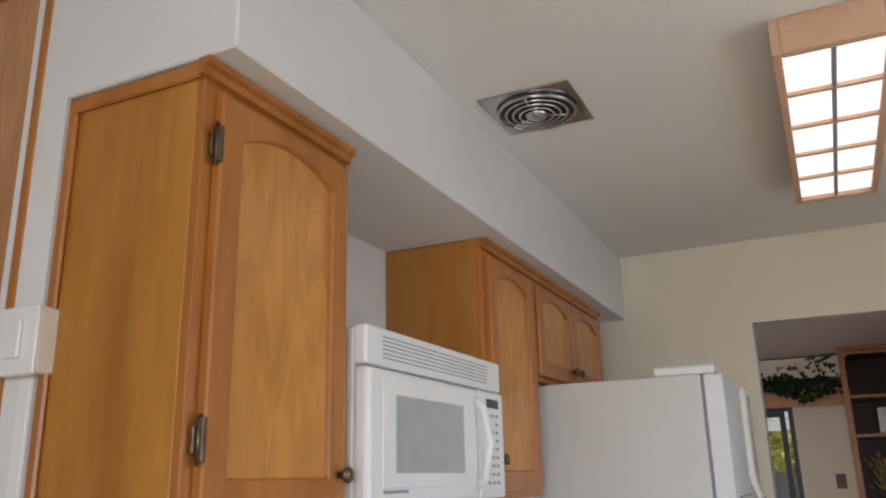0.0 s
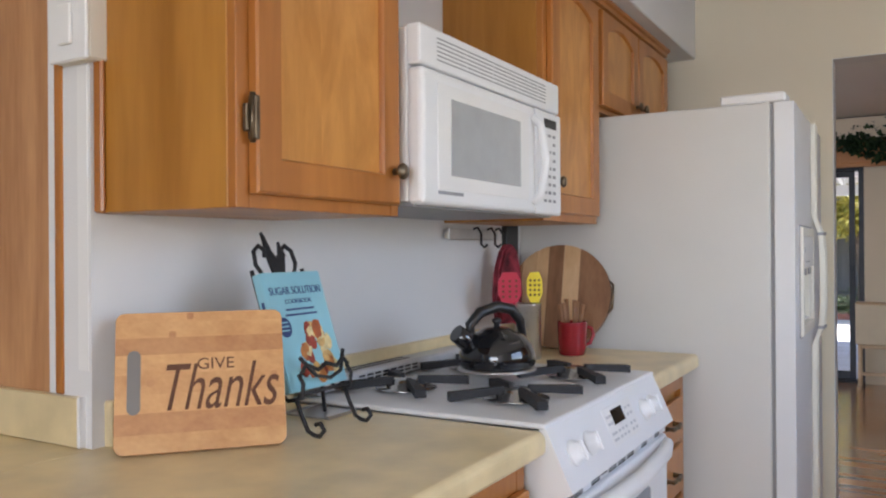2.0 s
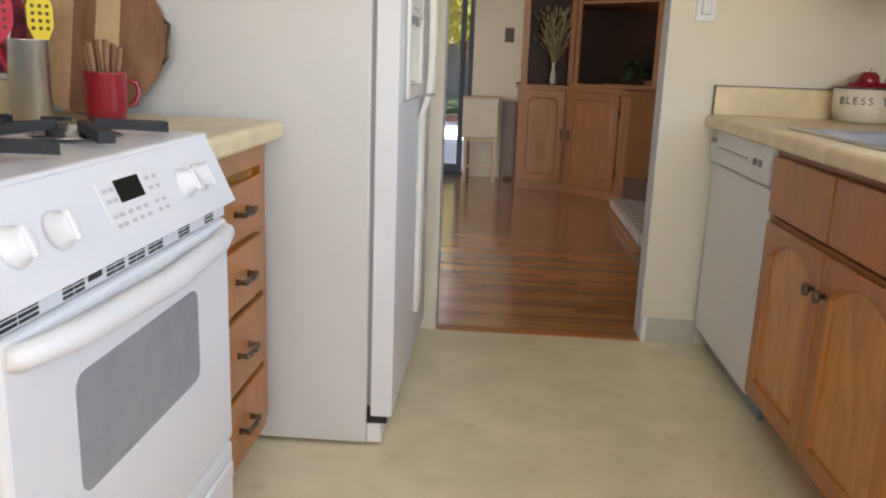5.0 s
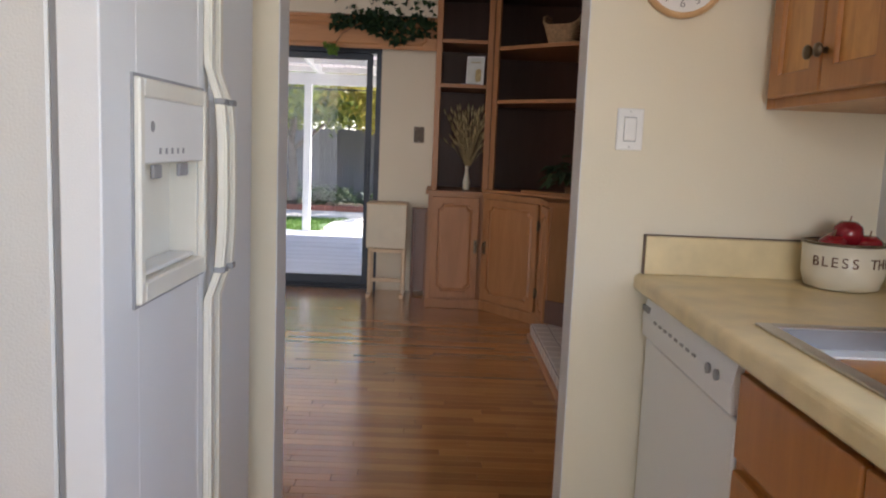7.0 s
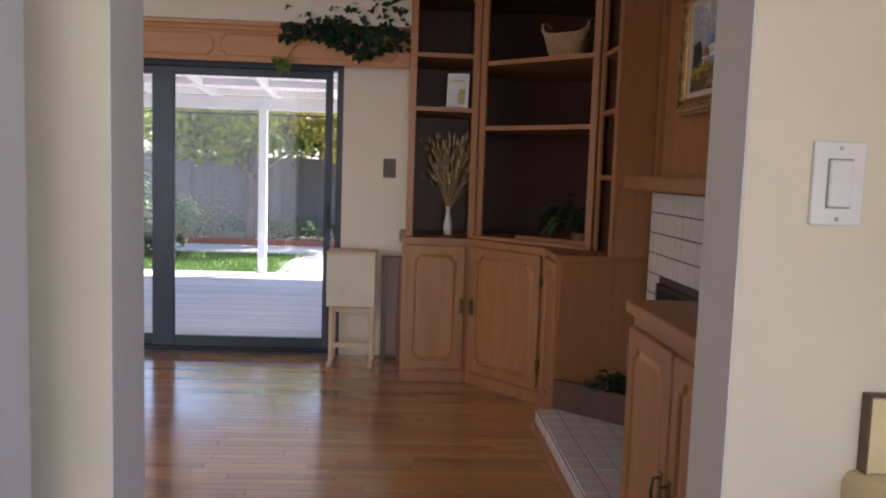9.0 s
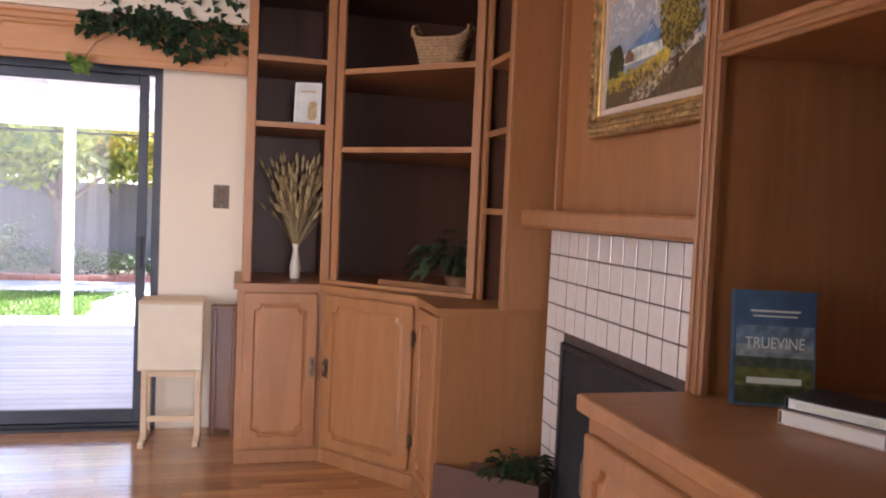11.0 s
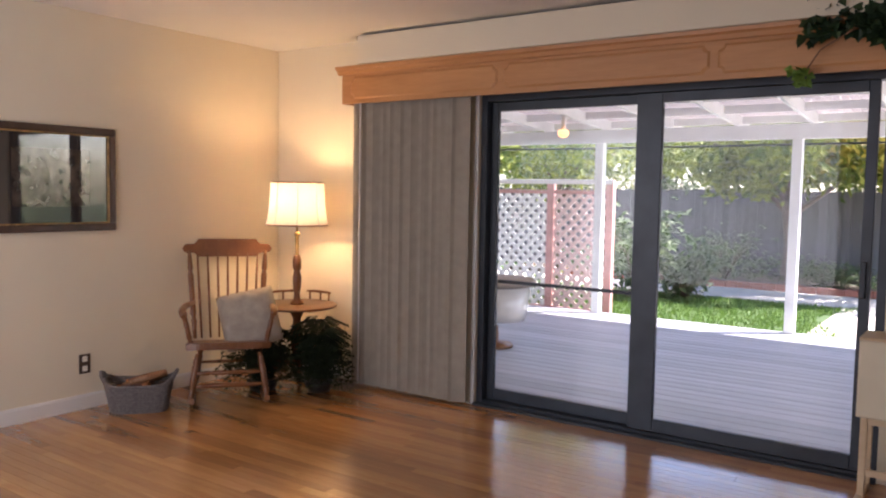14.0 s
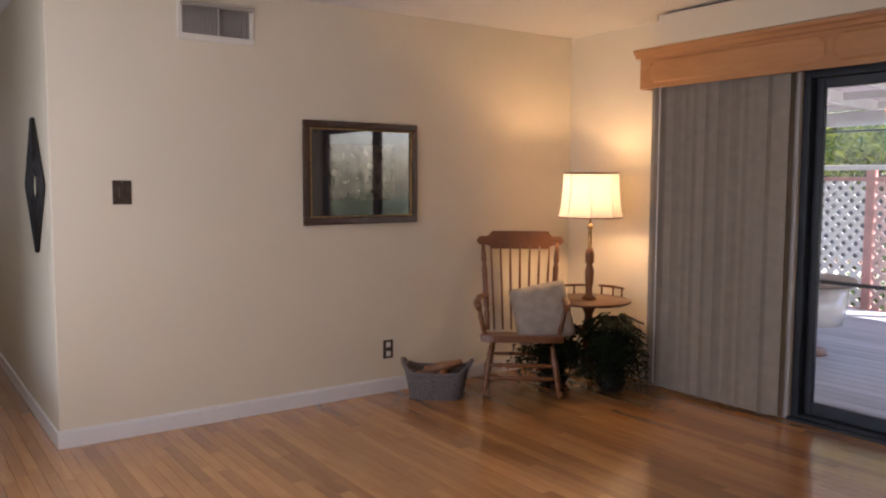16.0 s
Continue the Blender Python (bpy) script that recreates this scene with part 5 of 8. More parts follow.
# under-cabinet rail with hanging oven mitts
rl = thing("wall_rail", (-1.29, 2.58, 1.31), "brushed steel rail with hooks on the wall", "rail")
part("bar", B((-1.300, -1.290, 2.40, 2.74, 1.290, 1.325), bev=0.002), M_STEEL, rl)
for yy in (2.43, 2.71):
    part("bracket", B((XL, -1.299, yy - 0.012, yy + 0.012, 1.295, 1.32), bev=0.002), M_STEEL, rl)
for k, yy in enumerate((2.56, 2.66, 2.72)):
    part("hook", tube(bmesh.new(), [(-1.29, yy, 1.325), (-1.275, yy, 1.33), (-1.262, yy, 1.31), (-1.262, yy, 1.275), (-1.25, yy, 1.265), (-1.24, yy, 1.275)], 0.004, 8), M_IRON, rl)
pm = thing("oven_mitt", (-1.25, 2.66, 1.0), "red and black quilted oven mitt hanging from the rail", "oven mitt")
M_MITT = paint("red_black_cloth", (0.20, 0.02, 0.03), 0.9, 0.9, 22, 0.4, 120)
bm = bmesh.new()
mm = plane_m((-1.235, 2.70, 1.01), Vector((0.35, 0.94, 0)), Vector((0.94, -0.35, 0)))
slab(bm, [(-0.05, 0), (0.05, 0), (0.06, 0.10), (0.05, 0.18), (0.03, 0.25), (0.0, 0.27), (-0.03, 0.25), (-0.055, 0.18), (-0.065, 0.09)], -0.018, 0.018, mm)
bmesh.ops.bevel(bm, geom=bm.edges[:], offset=0.008, segments=2, affect="EDGES")
part("mitt", bm, M_MITT, pm)

# round acacia board with side grips
rb = thing("serving_board", (-1.2, 2.93, 0.91), "round striped acacia serving board with iron grips leaning on the refrigerator", "cutting board")
RBM = Matrix.Translation((-1.13, 2.868, 0.9105)) @ Matrix.Rotation(radians(6), 4, "Z") @ Matrix.Rotation(radians(75), 4, "X")
R_ = 0.185
xs = (-0.185, -0.138, -0.086, -0.043, 0.012, 0.071, 0.128, 0.185)
for i in range(len(xs) - 1):
    pts = []
    for k in range(60):
        a = 2 * math.pi * k / 60
        pts.append((min(max(R_ * math.cos(a), xs[i]), xs[i + 1]), R_ + R_ * math.sin(a)))
    pts = [p for k, p in enumerate(pts) if (Vector(p) - Vector(pts[k - 1])).length > 1e-5]
    ok = []
    for x, y in pts:
        half = math.sqrt(max(R_ * R_ - x * x, 0))
        ok.append((x, min(max(y, R_ - half), R_ + half)))
    part("stave", slab(bmesh.new(), ok, 0, 0.02, RBM), (M_ACACD, M_ACACL, M_ACACL, M_ACACD, M_ACACL, M_ACACD, M_ACACD)[i], rb)
for s in (-1, 1):
    part("grip", tube(bmesh.new(), [RBM @ Vector((s * 0.176, R_ + dy, 0.01 + 0.012 * (1 if abs(dy) < 0.05 else 0))) + Vector((0.016 * s if abs(dy) < 0.05 else 0, 0, 0)) for dy in (-0.055, -0.04, 0.0, 0.04, 0.055)], 0.005, 8), M_BRONZE, rb)

mg = thing("mug", (-1.03, 2.90, 0.91), "red ceramic mug holding wooden-handled knives", "mug")
MC = (-1.025, 2.745, 0.9105)
part("cup", lathe(bmesh.new(), [(0.038, 0), (0.042, 0.004), (0.047, 0.03), (0.05, 0.105), (0.051, 0.11), (0.047, 0.11), (0.044, 0.02)], MC, 28), M_RED, mg)
part("handle", tube(bmesh.new(), [Vector(MC) + Vector((0.6 * s, 0.8 * s, z)) for s, z in ((0.046, 0.03), (0.07, 0.035), (0.083, 0.06), (0.076, 0.085), (0.048, 0.092))], 0.006, 8), M_RED, mg)
for k in range(6):
    a = radians(20 + 58 * k)
    b0 = Vector(MC) + Vector((0.02 * math.cos(a), 0.02 * math.sin(a), 0.05))
    t = thing("steak_knife", b0, "steak knife with dark riveted wooden handle in the red mug", "knife", "knives in the mug")
    e = b0 + Vector((0.018 * math.cos(a) - 0.003, 0.02 * math.sin(a), 0.115 + 0.008 * (k % 3)))
    part("handle", tube(bmesh.new(), [b0 + (e - b0) * 0.35, b0 + (e - b0) * 0.6, e], [0.0055, 0.007, 0.0075], 8), M_ACACD, t)
    part("blade", tube(bmesh.new(), [b0, b0 + (e - b0) * 0.35], 0.003, 6), M_STEEL, t)
solid("range_cord_box", B((XL, XL + 0.02, 2.83, 2.93, 1.24, 1.355), bev=0.002), M_BLACK, "black plastic box on the wall under the cabinet", "wall box")
sr = thing("spoon_rest", (-1.15, 1.60, 0.91), "thin steel trivet lying on the counter beside the stove", "trivet")
part("plate", B((-1.22, -1.10, 1.56, 1.66, 0.9105, 0.914), bev=0.001), M_STEEL, sr)
part("rim", B((-1.22, -1.21, 1.56, 1.66, 0.914, 0.918), (-1.11, -1.10, 1.56, 1.66, 0.914, 0.918), bev=0.001), M_STEEL, sr)

# lettered bowl with apples
bw = thing("bowl", (1.13, 3.91, 0.91), "cream enamel bowl with dark lettering and rim", "bowl")
BC = (1.165, 3.905, 0.9105)
M_CREAM = paint("cream_enamel", (0.72, 0.66, 0.52), 0.3, 0.04, 10)
part("shell", lathe(bmesh.new(), [(0.07, 0), (0.09, 0.006), (0.10, 0.04), (0.102, 0.118), (0.098, 0.12), (0.095, 0.03), (0.05, 0.012)], BC, 36), M_CREAM, bw)
part("rim", tube(bmesh.new(), [(BC[0] + 0.101 * math.cos(2 * math.pi * i / 36), BC[1] + 0.101 * math.sin(2 * math.pi * i / 36), BC[2] + 0.12) for i in range(37)], 0.004, 6, caps=False), M_BRONZE, bw)
for k, chs in enumerate("BLESS THIS"):
    if chs == " ":
        continue
    a = radians(205 + k * 13.5)
    nn = Vector((math.cos(a), math.sin(a), 0))
    text_mesh(chs, 0.036, plane_m(Vector(BC) + nn * 0.1022 + Vector((0, 0, 0.075)), Vector((-nn.y, nn.x, 0)), nn), M_BURN, bw, name="letter")
for k, (dx, dy, dz) in enumerate(((0.0, 0.03, 0.115), (-0.045, -0.025, 0.11), (0.05, -0.02, 0.11), (0.0, -0.01, 0.145))):
    ap = thing("apple", (BC[0] + dx, BC[1] + dy, BC[2] + dz - 0.035), "dark red apple in the lettered bowl", "fruit", "apples in the bowl")
    c = (BC[0] + dx, BC[1] + dy, BC[2] + dz)
    part("flesh", lathe(bmesh.new(), [(0.012, -0.032), (0.028, -0.028), (0.038, -0.004), (0.034, 0.018), (0.02, 0.031), (0.008, 0.027)], c, 20), M_RED, ap)
    part("stem", tube(bmesh.new(), [Vector(c) + Vector((0, 0, 0.026)), Vector(c) + Vector((0.005, 0, 0.045))], 0.002, 6), M_ACACD, ap)


# ---- family room: sliding door, blinds, valance ----
sl = thing("sliding_door", ((SL0 + SL1) / 2, YF, 0), "dark grey aluminium sliding patio door with two glass panels", "sliding door")
FY0, FY1 = YF + 0.02, YF + 0.12
part("outer_frame", B((SL0, SL0 + 0.045, FY0, FY1, 0, SLT), (SL1 - 0.045, SL1, FY0, FY1, 0, SLT), (SL0 + 0.045, SL1 - 0.045, FY0, FY1, SLT - 0.06, SLT), (SL0 + 0.045, SL1 - 0.045, FY0, FY1, 0.0, 0.03), bev=0.003), M_GUNM, sl)
MID = -1.61


def sash(name, x0, x1, ya, yb, stile_l, stile_r):
    p = part(name, B((x0, x0 + stile_l, ya, yb, 0.032, SLT - 0.062), (x1 - stile_r, x1, ya, yb, 0.032, SLT - 0.062), (x0 + stile_l, x1 - stile_r, ya, yb, SLT - 0.115, SLT - 0.062), (x0 + stile_l, x1 - stile_r, ya, yb, 0.032, 0.105), bev=0.003), M_GUNM, sl)
    g = part("pane", B((x0 + stile_l, x1 - stile_r, (ya + yb) / 2 - 0.003, (ya + yb) / 2 + 0.003, 0.105, SLT - 0.115), bev=0), M_GLASS, p)
    g.visible_shadow = False
    return p


sash("fixed_panel", SL0 + 0.045, MID + 0.05, FY0 + 0.055, FY0 + 0.09, 0.05, 0.075)
sash("sliding_panel", MID - 0.085, SL1 - 0.075, FY0 + 0.012, FY0 + 0.047, 0.15, 0.05)
part("crossbar", B((SL0 + 0.095, MID - 0.026, FY0 + 0.092, FY0 + 0.10, 0.80, 0.822), bev=0.001), M_GUNM, sl)
part("jamb_strip", B((SL0 - 0.028, SL0 - 0.001, YF - 0.012, YF + 0.02, 0, SLT), bev=0.003), M_TRIMW, sl, "white door jamb strip")
part("latch", B((SL1 - 0.115, SL1 - 0.095, FY0 - 0.012, FY0 + 0.012, 0.9, 1.08), bev=0.003), M_GUNM, sl)
part("track_sill", B((SL0, SL1, YF - 0.03, YF + 0.02, -0.001, 0.016), bev=0.003), M_GUNM, sl)

va = thing("valance", (-1.85, 8.36, 2.0), "oak window valance with crown moulding and scooped panels", "valance")
VX0, VX1, VY = -3.76, 0.05, 8.372
part("board", B((VX0, VX1, VY, VY + 0.02, 1.982, 2.215), bev=0.002), M_VALAN, va)
part("return", B((VX0, VX0 + 0.02, VY + 0.02, YF, 1.982, 2.215), bev=0.002), M_VALAN, va)
bm = bmesh.new()
extrude_profile(bm, [(VY, 2.178), (VY - 0.012, 2.183), (VY - 0.02, 2.205), (VY - 0.035, 2.215), (VY - 0.04, 2.234), (VY + 0.02, 2.234)], "x", VX0 - 0.03, VX1)
part("crown", bm, M_VALAN, va)
part("top", B((VX0, VX1, VY + 0.02, YF - 0.001, 2.2155, 2.2275), bev=0), M_VALAN, va)
edges = (VX0 + 0.06, VX0 + 1.28, VX0 + 2.55, VX1 - 0.06)
for i in range(3):
    a, b = edges[i] + 0.02, edges[i + 1] - 0.02
    loop = notch_loop(a, b, 2.012, 2.162, 0.03)
    m = plane_m((0, VY, 0), (1, 0, 0), (0, -1, 0))
    bm = bmesh.new()
    o_ = [bm.verts.new((x, z, 0.0003)) for x, z in loop]
    cx, cz = (a + b) / 2, 2.087
    i_ = [bm.verts.new((x - 0.012 * (1 if x > cx else -1), z - 0.012 * (1 if z > cz else -1), 0.007)) for x, z in loop]
    for k in range(len(loop)):
        bm.faces.new((o_[k], o_[(k + 1) % len(loop)], i_[(k + 1) % len(loop)], i_[k]))
    bm.faces.new(i_)
    bmesh.ops.transform(bm, matrix=m, verts=bm.verts)
    part("panel", bm, M_VALAN, va)

bl = thing("vertical_blinds", (-3.2, 8.44, 0.02), "grey-beige vertical blinds drawn to one side of the door", "blinds")
part("head_rail", B((VX0 + 0.06, VX1 - 0.1, 8.42, 8.46, 2.17, 2.21), bev=0.003), M_TRIMW, bl)
nv = 30
blind_rng = random.Random(14)
for k in range(nv):
    x = -3.655 + k * (0.865 / (nv - 1))
    bm = bmesh.new()
    a = radians(blind_rng.uniform(14, 44))
    hx, hy = 0.045 * math.cos(a), 0.045 * math.sin(a)
    prev = None
    for s in range(5):
        f = s / 4 * 2 - 1
        bow = 0.006 * (1 - f * f)
        px, py = x + hx * f - hy / 0.045 * bow, 8.44 + hy * f + hx / 0.045 * bow
        cur = [bm.verts.new((px, py, 0.025)), bm.verts.new((px, py, 2.17)), bm.verts.new((px + 0.001, py + 0.0012, 0.025)), bm.verts.new((px + 0.001, py + 0.0012, 2.17))]
        if prev:
            for q in ((prev[0], cur[0], cur[1], prev[1]), (prev[2], prev[3], cur[3], cur[2])):
                bm.faces.new(q).smooth = True
        prev = cur
    part("slat", bm, M_BLIND, bl)
part("wand", tube(bmesh.new(), [(-3.60, 8.385, 0.05), (-3.60, 8.385, 2.18)], 0.006, 8), M_TRIMW, bl)

# ---- corner bookcase ----
bc = thing("corner_bookcase", (0.9, 8.0, 0), "orange oak built-in corner bookcase with open shelves above panelled doors", "bookcase")
TL, T1, T2, T3 = (0.053, 7.93), (0.48, 7.935), (1.085, 7.335), (1.085, 6.965)
RX, RY = 1.6, YF - 0.005
DESK = 0.90
# base carcass
P0, P1, P2, P3 = (0.035, 7.88), (0.455, 7.88), (0.845, 7.40), (0.845, 7.0)
bm = prism(bmesh.new(), [P3, (RX, P3[1]), (RX, RY), (P0[0], RY), P0, P1, P2], 0.0, DESK - 0.03)
part("base", bm, M_BOOKC, bc)
bm = prism(bmesh.new(), [(P3[0] - 0.025, P3[1] - 0.012), (RX, P3[1] - 0.012), (RX, RY), (P0[0] - 0.02, RY), (P0[0] - 0.02, P0[1] - 0.025), (P1[0] - 0.012, P1[1] - 0.025), (P2[0] - 0.022, P2[1] - 0.012)], DESK - 0.03, DESK)
part("desk_top", bm, M_BOOKX, bc)


def facet_frame(a, b):
    a, b = Vector((*a, 0)), Vector((*b, 0))
    u = (b - a).normalized()
    n = u.cross(Vector((0, 0, 1)))
    return a, u, n, (b - a).length


for (a, b), pl in (((P0, P1), "r"), ((P1, P2), "l"), ((P2, P3), None)):
    o, u, n, w = facet_frame(a, b)
    m_ = 0.03
    panel_door("door", bc, o + u * m_ + n * 0.001 + Vector((0, 0, 0.085)), u, n, w - 2 * m_, 0.77, "notch", M_BOOKC, M_BOOKC, rail=0.05,
               pull=((w - 2 * m_ - 0.022, 0.40, 0.10) if pl == "r" else (0.022, 0.40, 0.10) if pl == "l" else None),
               hinges=((w - 2 * m_ - 0.001, 0.14), (w - 2 * m_ - 0.001, 0.62)) if pl == "l" else ())
    bm = box(bmesh.new(), 0.0, w, 0.0, 0.07, 0.0, 0.012, 0.003)
    bmesh.ops.transform(bm, matrix=plane_m(o, u, n), verts=bm.verts)
    part("base_strip", bm, M_BOOKC, bc)
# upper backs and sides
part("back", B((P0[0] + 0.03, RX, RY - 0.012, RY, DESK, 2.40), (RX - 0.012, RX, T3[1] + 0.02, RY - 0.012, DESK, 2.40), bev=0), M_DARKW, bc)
part("side_left", B((TL[0], TL[0] + 0.022, TL[1] + 0.02, RY - 0.012, DESK, 2.44), bev=0.001), M_BOOKC, bc)
part("side_right", B((T3[0] + 0.02, RX, T3[1], T3[1] + 0.022, DESK, 2.44), bev=0.001), M_BOOKC, bc)
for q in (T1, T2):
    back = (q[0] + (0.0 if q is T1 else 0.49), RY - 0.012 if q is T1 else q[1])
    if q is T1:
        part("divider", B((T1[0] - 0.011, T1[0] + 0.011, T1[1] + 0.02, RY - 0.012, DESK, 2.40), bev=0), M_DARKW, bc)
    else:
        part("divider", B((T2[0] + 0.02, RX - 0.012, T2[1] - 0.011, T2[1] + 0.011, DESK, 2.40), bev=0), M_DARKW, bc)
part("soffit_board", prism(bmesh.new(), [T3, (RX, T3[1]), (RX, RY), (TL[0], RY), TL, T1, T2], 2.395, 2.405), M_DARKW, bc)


def upright(p, ang, w=0.045, d=0.022, z0=DESK, z1=2.44):
    bm = box(bmesh.new(), -w / 2, w / 2, -d / 2, d / 2, z0, z1, 0.004)
    bmesh.ops.transform(bm, matrix=Matrix.Translation((p[0], p[1], 0)) @ Matrix.Rotation(radians(ang), 4, "Z"), verts=bm.verts)
    part("stile", bm, M_BOOKC, bc)


upright((TL[0] + 0.022, TL[1] + 0.01), 0)
upright((T1[0] - 0.02, T1[1] + 0.01), 0)
upright((T1[0] + 0.028, T1[1] - 0.012), -44.7)
upright((T2[0] - 0.018, T2[1] + 0.03), -44.7)
upright((T2[0] + 0.01, T2[1] - 0.022), 90)
upright((T3[0] + 0.01, T3[1] + 0.022), 90)
for (a, b) in ((TL, T1), (T1, T2), (T2, T3)):
    o, u, n, w = facet_frame(a, b)
    loop = [(0.03, 2.44), (0.03, 2.33), (0.05, 2.335), (0.058, 2.36), (0.075, 2.372), (w - 0.075, 2.372), (w - 0.058, 2.36), (w - 0.05, 2.335), (w - 0.03, 2.33), (w - 0.03, 2.44)]
    bm = slab(bmesh.new(), loop, -0.02, -0.0015)
    bmesh.ops.transform(bm, matrix=plane_m(o, u, n), verts=bm.verts)
    bmesh.ops.recalc_face_normals(bm, faces=bm.faces)
    part("header", bm, M_BOOKX, bc)
    bm = box(bmesh.new(), -0.005, w + 0.005, 2.415, 2.4395, 0.0, 0.016, 0.004)
    bmesh.ops.transform(bm, matrix=plane_m(o, u, n), verts=bm.verts)
    part("cornice", bm, M_BOOKX, bc)


def shelf(poly, z):
    bm = prism(bmesh.new(), poly, z - 0.026, z)
    part("shelf", bm, M_BOOKX, bc)


for z in (2.025, 1.70):
    shelf([(TL[0] + 0.03, TL[1] + 0.004), (T1[0] - 0.012, T1[1] + 0.004), (T1[0] - 0.012, RY - 0.013), (TL[0] + 0.03, RY - 0.013)], z)
for z in (1.98, 1.592):
    shelf([(T1[0] + 0.018, T1[1] - 0.006), (T2[0] - 0.004, T2[1] + 0.016), (RX - 0.013, T2[1] + 0.02), (RX - 0.013, RY - 0.013), (T1[0] + 0.018, RY - 0.013)], z)
for z in (1.965, 1.655, 1.315):
    shelf([(T2[0] + 0.004, T3[1] + 0.025), (RX - 0.013, T3[1] + 0.025), (RX - 0.013, T2[1] - 0.014), (T2[0] + 0.004, T2[1] - 0.014)], z)
bm = bmesh.new()
o, u, n, w = facet_frame(T1, T2)
box(bm, 0.0, w, DESK + 0.001, DESK + 0.022, 0.0, 0.03, 0.003)
bmesh.ops.transform(bm, matrix=plane_m(o, u, n), verts=bm.verts)
part("lip", bm, M_BOOKX, bc)


# ---- fireplace ----
FX = 1.28
fp = thing("fireplace", (FX, 6.2, 0), "white glazed tile fireplace surround with black metal firebox", "fireplace")
FY_0, FY_1 = 5.436, 6.938
OY1, OZ1 = 6.745, 0.806
part("grout_bed", B((FX - 0.0015, FX + 0.10, OY1, FY_1, 0.10, 1.247), (FX - 0.0015, FX + 0.10, FY_0, OY1, OZ1, 1.247), bev=0), M_GROUT, fp)
tw, th, gap = 0.0923, 0.0995, 0.005
shapes = {}


def tile_mesh(w, h):
    """Pillowed tile facing -x, shared by alike tiles."""
    key = (round(w, 4), round(h, 4))
    if key not in shapes:
        bm = bmesh.new()
        box(bm, -0.004, 0.006, 0, w, 0, h, 0.002)
        me = bpy.data.meshes.new("tile")
        bm.to_mesh(me); bm.free()
        me.materials.append(M_TILE)
        shapes[key] = me
    return shapes[key]


z = 1.2365
while z > 0.12:
    y = FY_1 - 0.002
    while y > FY_0 + 0.02:
        w = min(tw - 0.0075, y - FY_0)
        zb = max(z - th + gap, 0.105)
        if not (y - w < OY1 - 0.01 and zb < OZ1 - 0.01):
            t = new("tile", tile_mesh(w, z - zb))
            t.parent = fp
            t.location = (0 + random.uniform(-0.0008, 0.0008), y - w - 6.2, zb)
        y -= tw
    z -= th
part("firebox", B((FX + 0.10, FX + 0.12, FY_0, OY1, 0.10, OZ1), (FX + 0.01, FX + 0.10, OY1 - 0.004, OY1, 0.10, OZ1), (FX + 0.0, FX + 0.10, FY_0, OY1 - 0.004, OZ1 - 0.004, OZ1), bev=0), M_SOOT, fp)
part("fire_screen", B((FX - 0.012, FX - 0.004, FY_0 + 0.1, OY1 - 0.0, 0.101, OZ1 - 0.01), bev=0.002), M_SOOT, fp)
part("screen_frame", B((FX - 0.02, FX - 0.004, OY1 - 0.02, OY1 + 0.004, 0.101, OZ1), (FX - 0.02, FX - 0.004, FY_0, OY1 - 0.02, OZ1 - 0.022, OZ1), bev=0.002), M_BLACK, fp)
part("wood_panel", B((FX + 0.03, FX + 0.05, FY_0, FY_1, 1.248, CEIL), bev=0), M_BOOKC, fp)
part("niche_soffit", B((1.09, FX + 0.029, FY_0 + 0.02, FY_1 - 0.001, 2.37, CEIL - 0.001), bev=0.002), M_BOOKC, fp)
part("side_trim", B((FX + 0.0, FX + 0.03, FY_1 - 0.02, FY_1, 1.32, CEIL), bev=0.002), M_BOOKC, fp)
mn = part("mantel", B((FX - 0.185, FX + 0.029, 5.437, 6.82, 1.249, 1.317), bev=0.012, seg=2), M_BOOKX, fp)
ht = thing("hearth", (1.0, 6.3, 0), "low raised hearth with white tiles and wooden front edge", "hearth")
HX0 = 0.74
part("slab", B((HX0 + 0.012, FX, 5.67, 6.995, 0.0, 0.092), bev=0), M_GROUT, ht)
part("front_edge", B((HX0 - 0.012, HX0 + 0.012, 5.65, 6.995, 0.0, 0.035), (HX0 + 0.012, FX, 5.646, 5.67, 0.0, 0.035), bev=0.003), M_BOOKX, ht)
hearth_shapes = {}


def hearth_tile(name, x0, x1, y0, y1, z0, z1):
    key = (name, round(x1 - x0, 4), round(y1 - y0, 4))
    if key not in hearth_shapes:
        bm = box(bmesh.new(), 0, x1 - x0, 0, y1 - y0, 0, z1 - z0, 0.002)
        me = bpy.data.meshes.new(name)
        bm.to_mesh(me); bm.free()
        me.materials.append(M_TILE)
        hearth_shapes[key] = me
    t = new(name, hearth_shapes[key])
    t.parent = ht
    t.location = (x0 - 1.0, y0 - 6.3, z0)


HTW, HTL = 0.1035, 0.120
for i in range(5):
    for j in range(11):
        x0, y0 = HX0 + 0.015 + i * HTW, 5.672 + j * HTL
        hearth_tile("tile", x0, x0 + HTW - 0.006, y0, y0 + HTL - 0.006, 0.0915 + random.uniform(0, 0.0006), 0.1015)
for j in range(11):
    hearth_tile("edge_tile", HX0 + 0.006, HX0 + 0.012, 5.672 + j * HTL, 5.672 + j * HTL + HTL - 0.006, 0.037, 0.095)
for i in range(5):
    hearth_tile("edge_tile", HX0 + 0.015 + i * HTW, HX0 + 0.015 + i * HTW + HTW - 0.006, 5.664, 5.67, 0.037, 0.095)

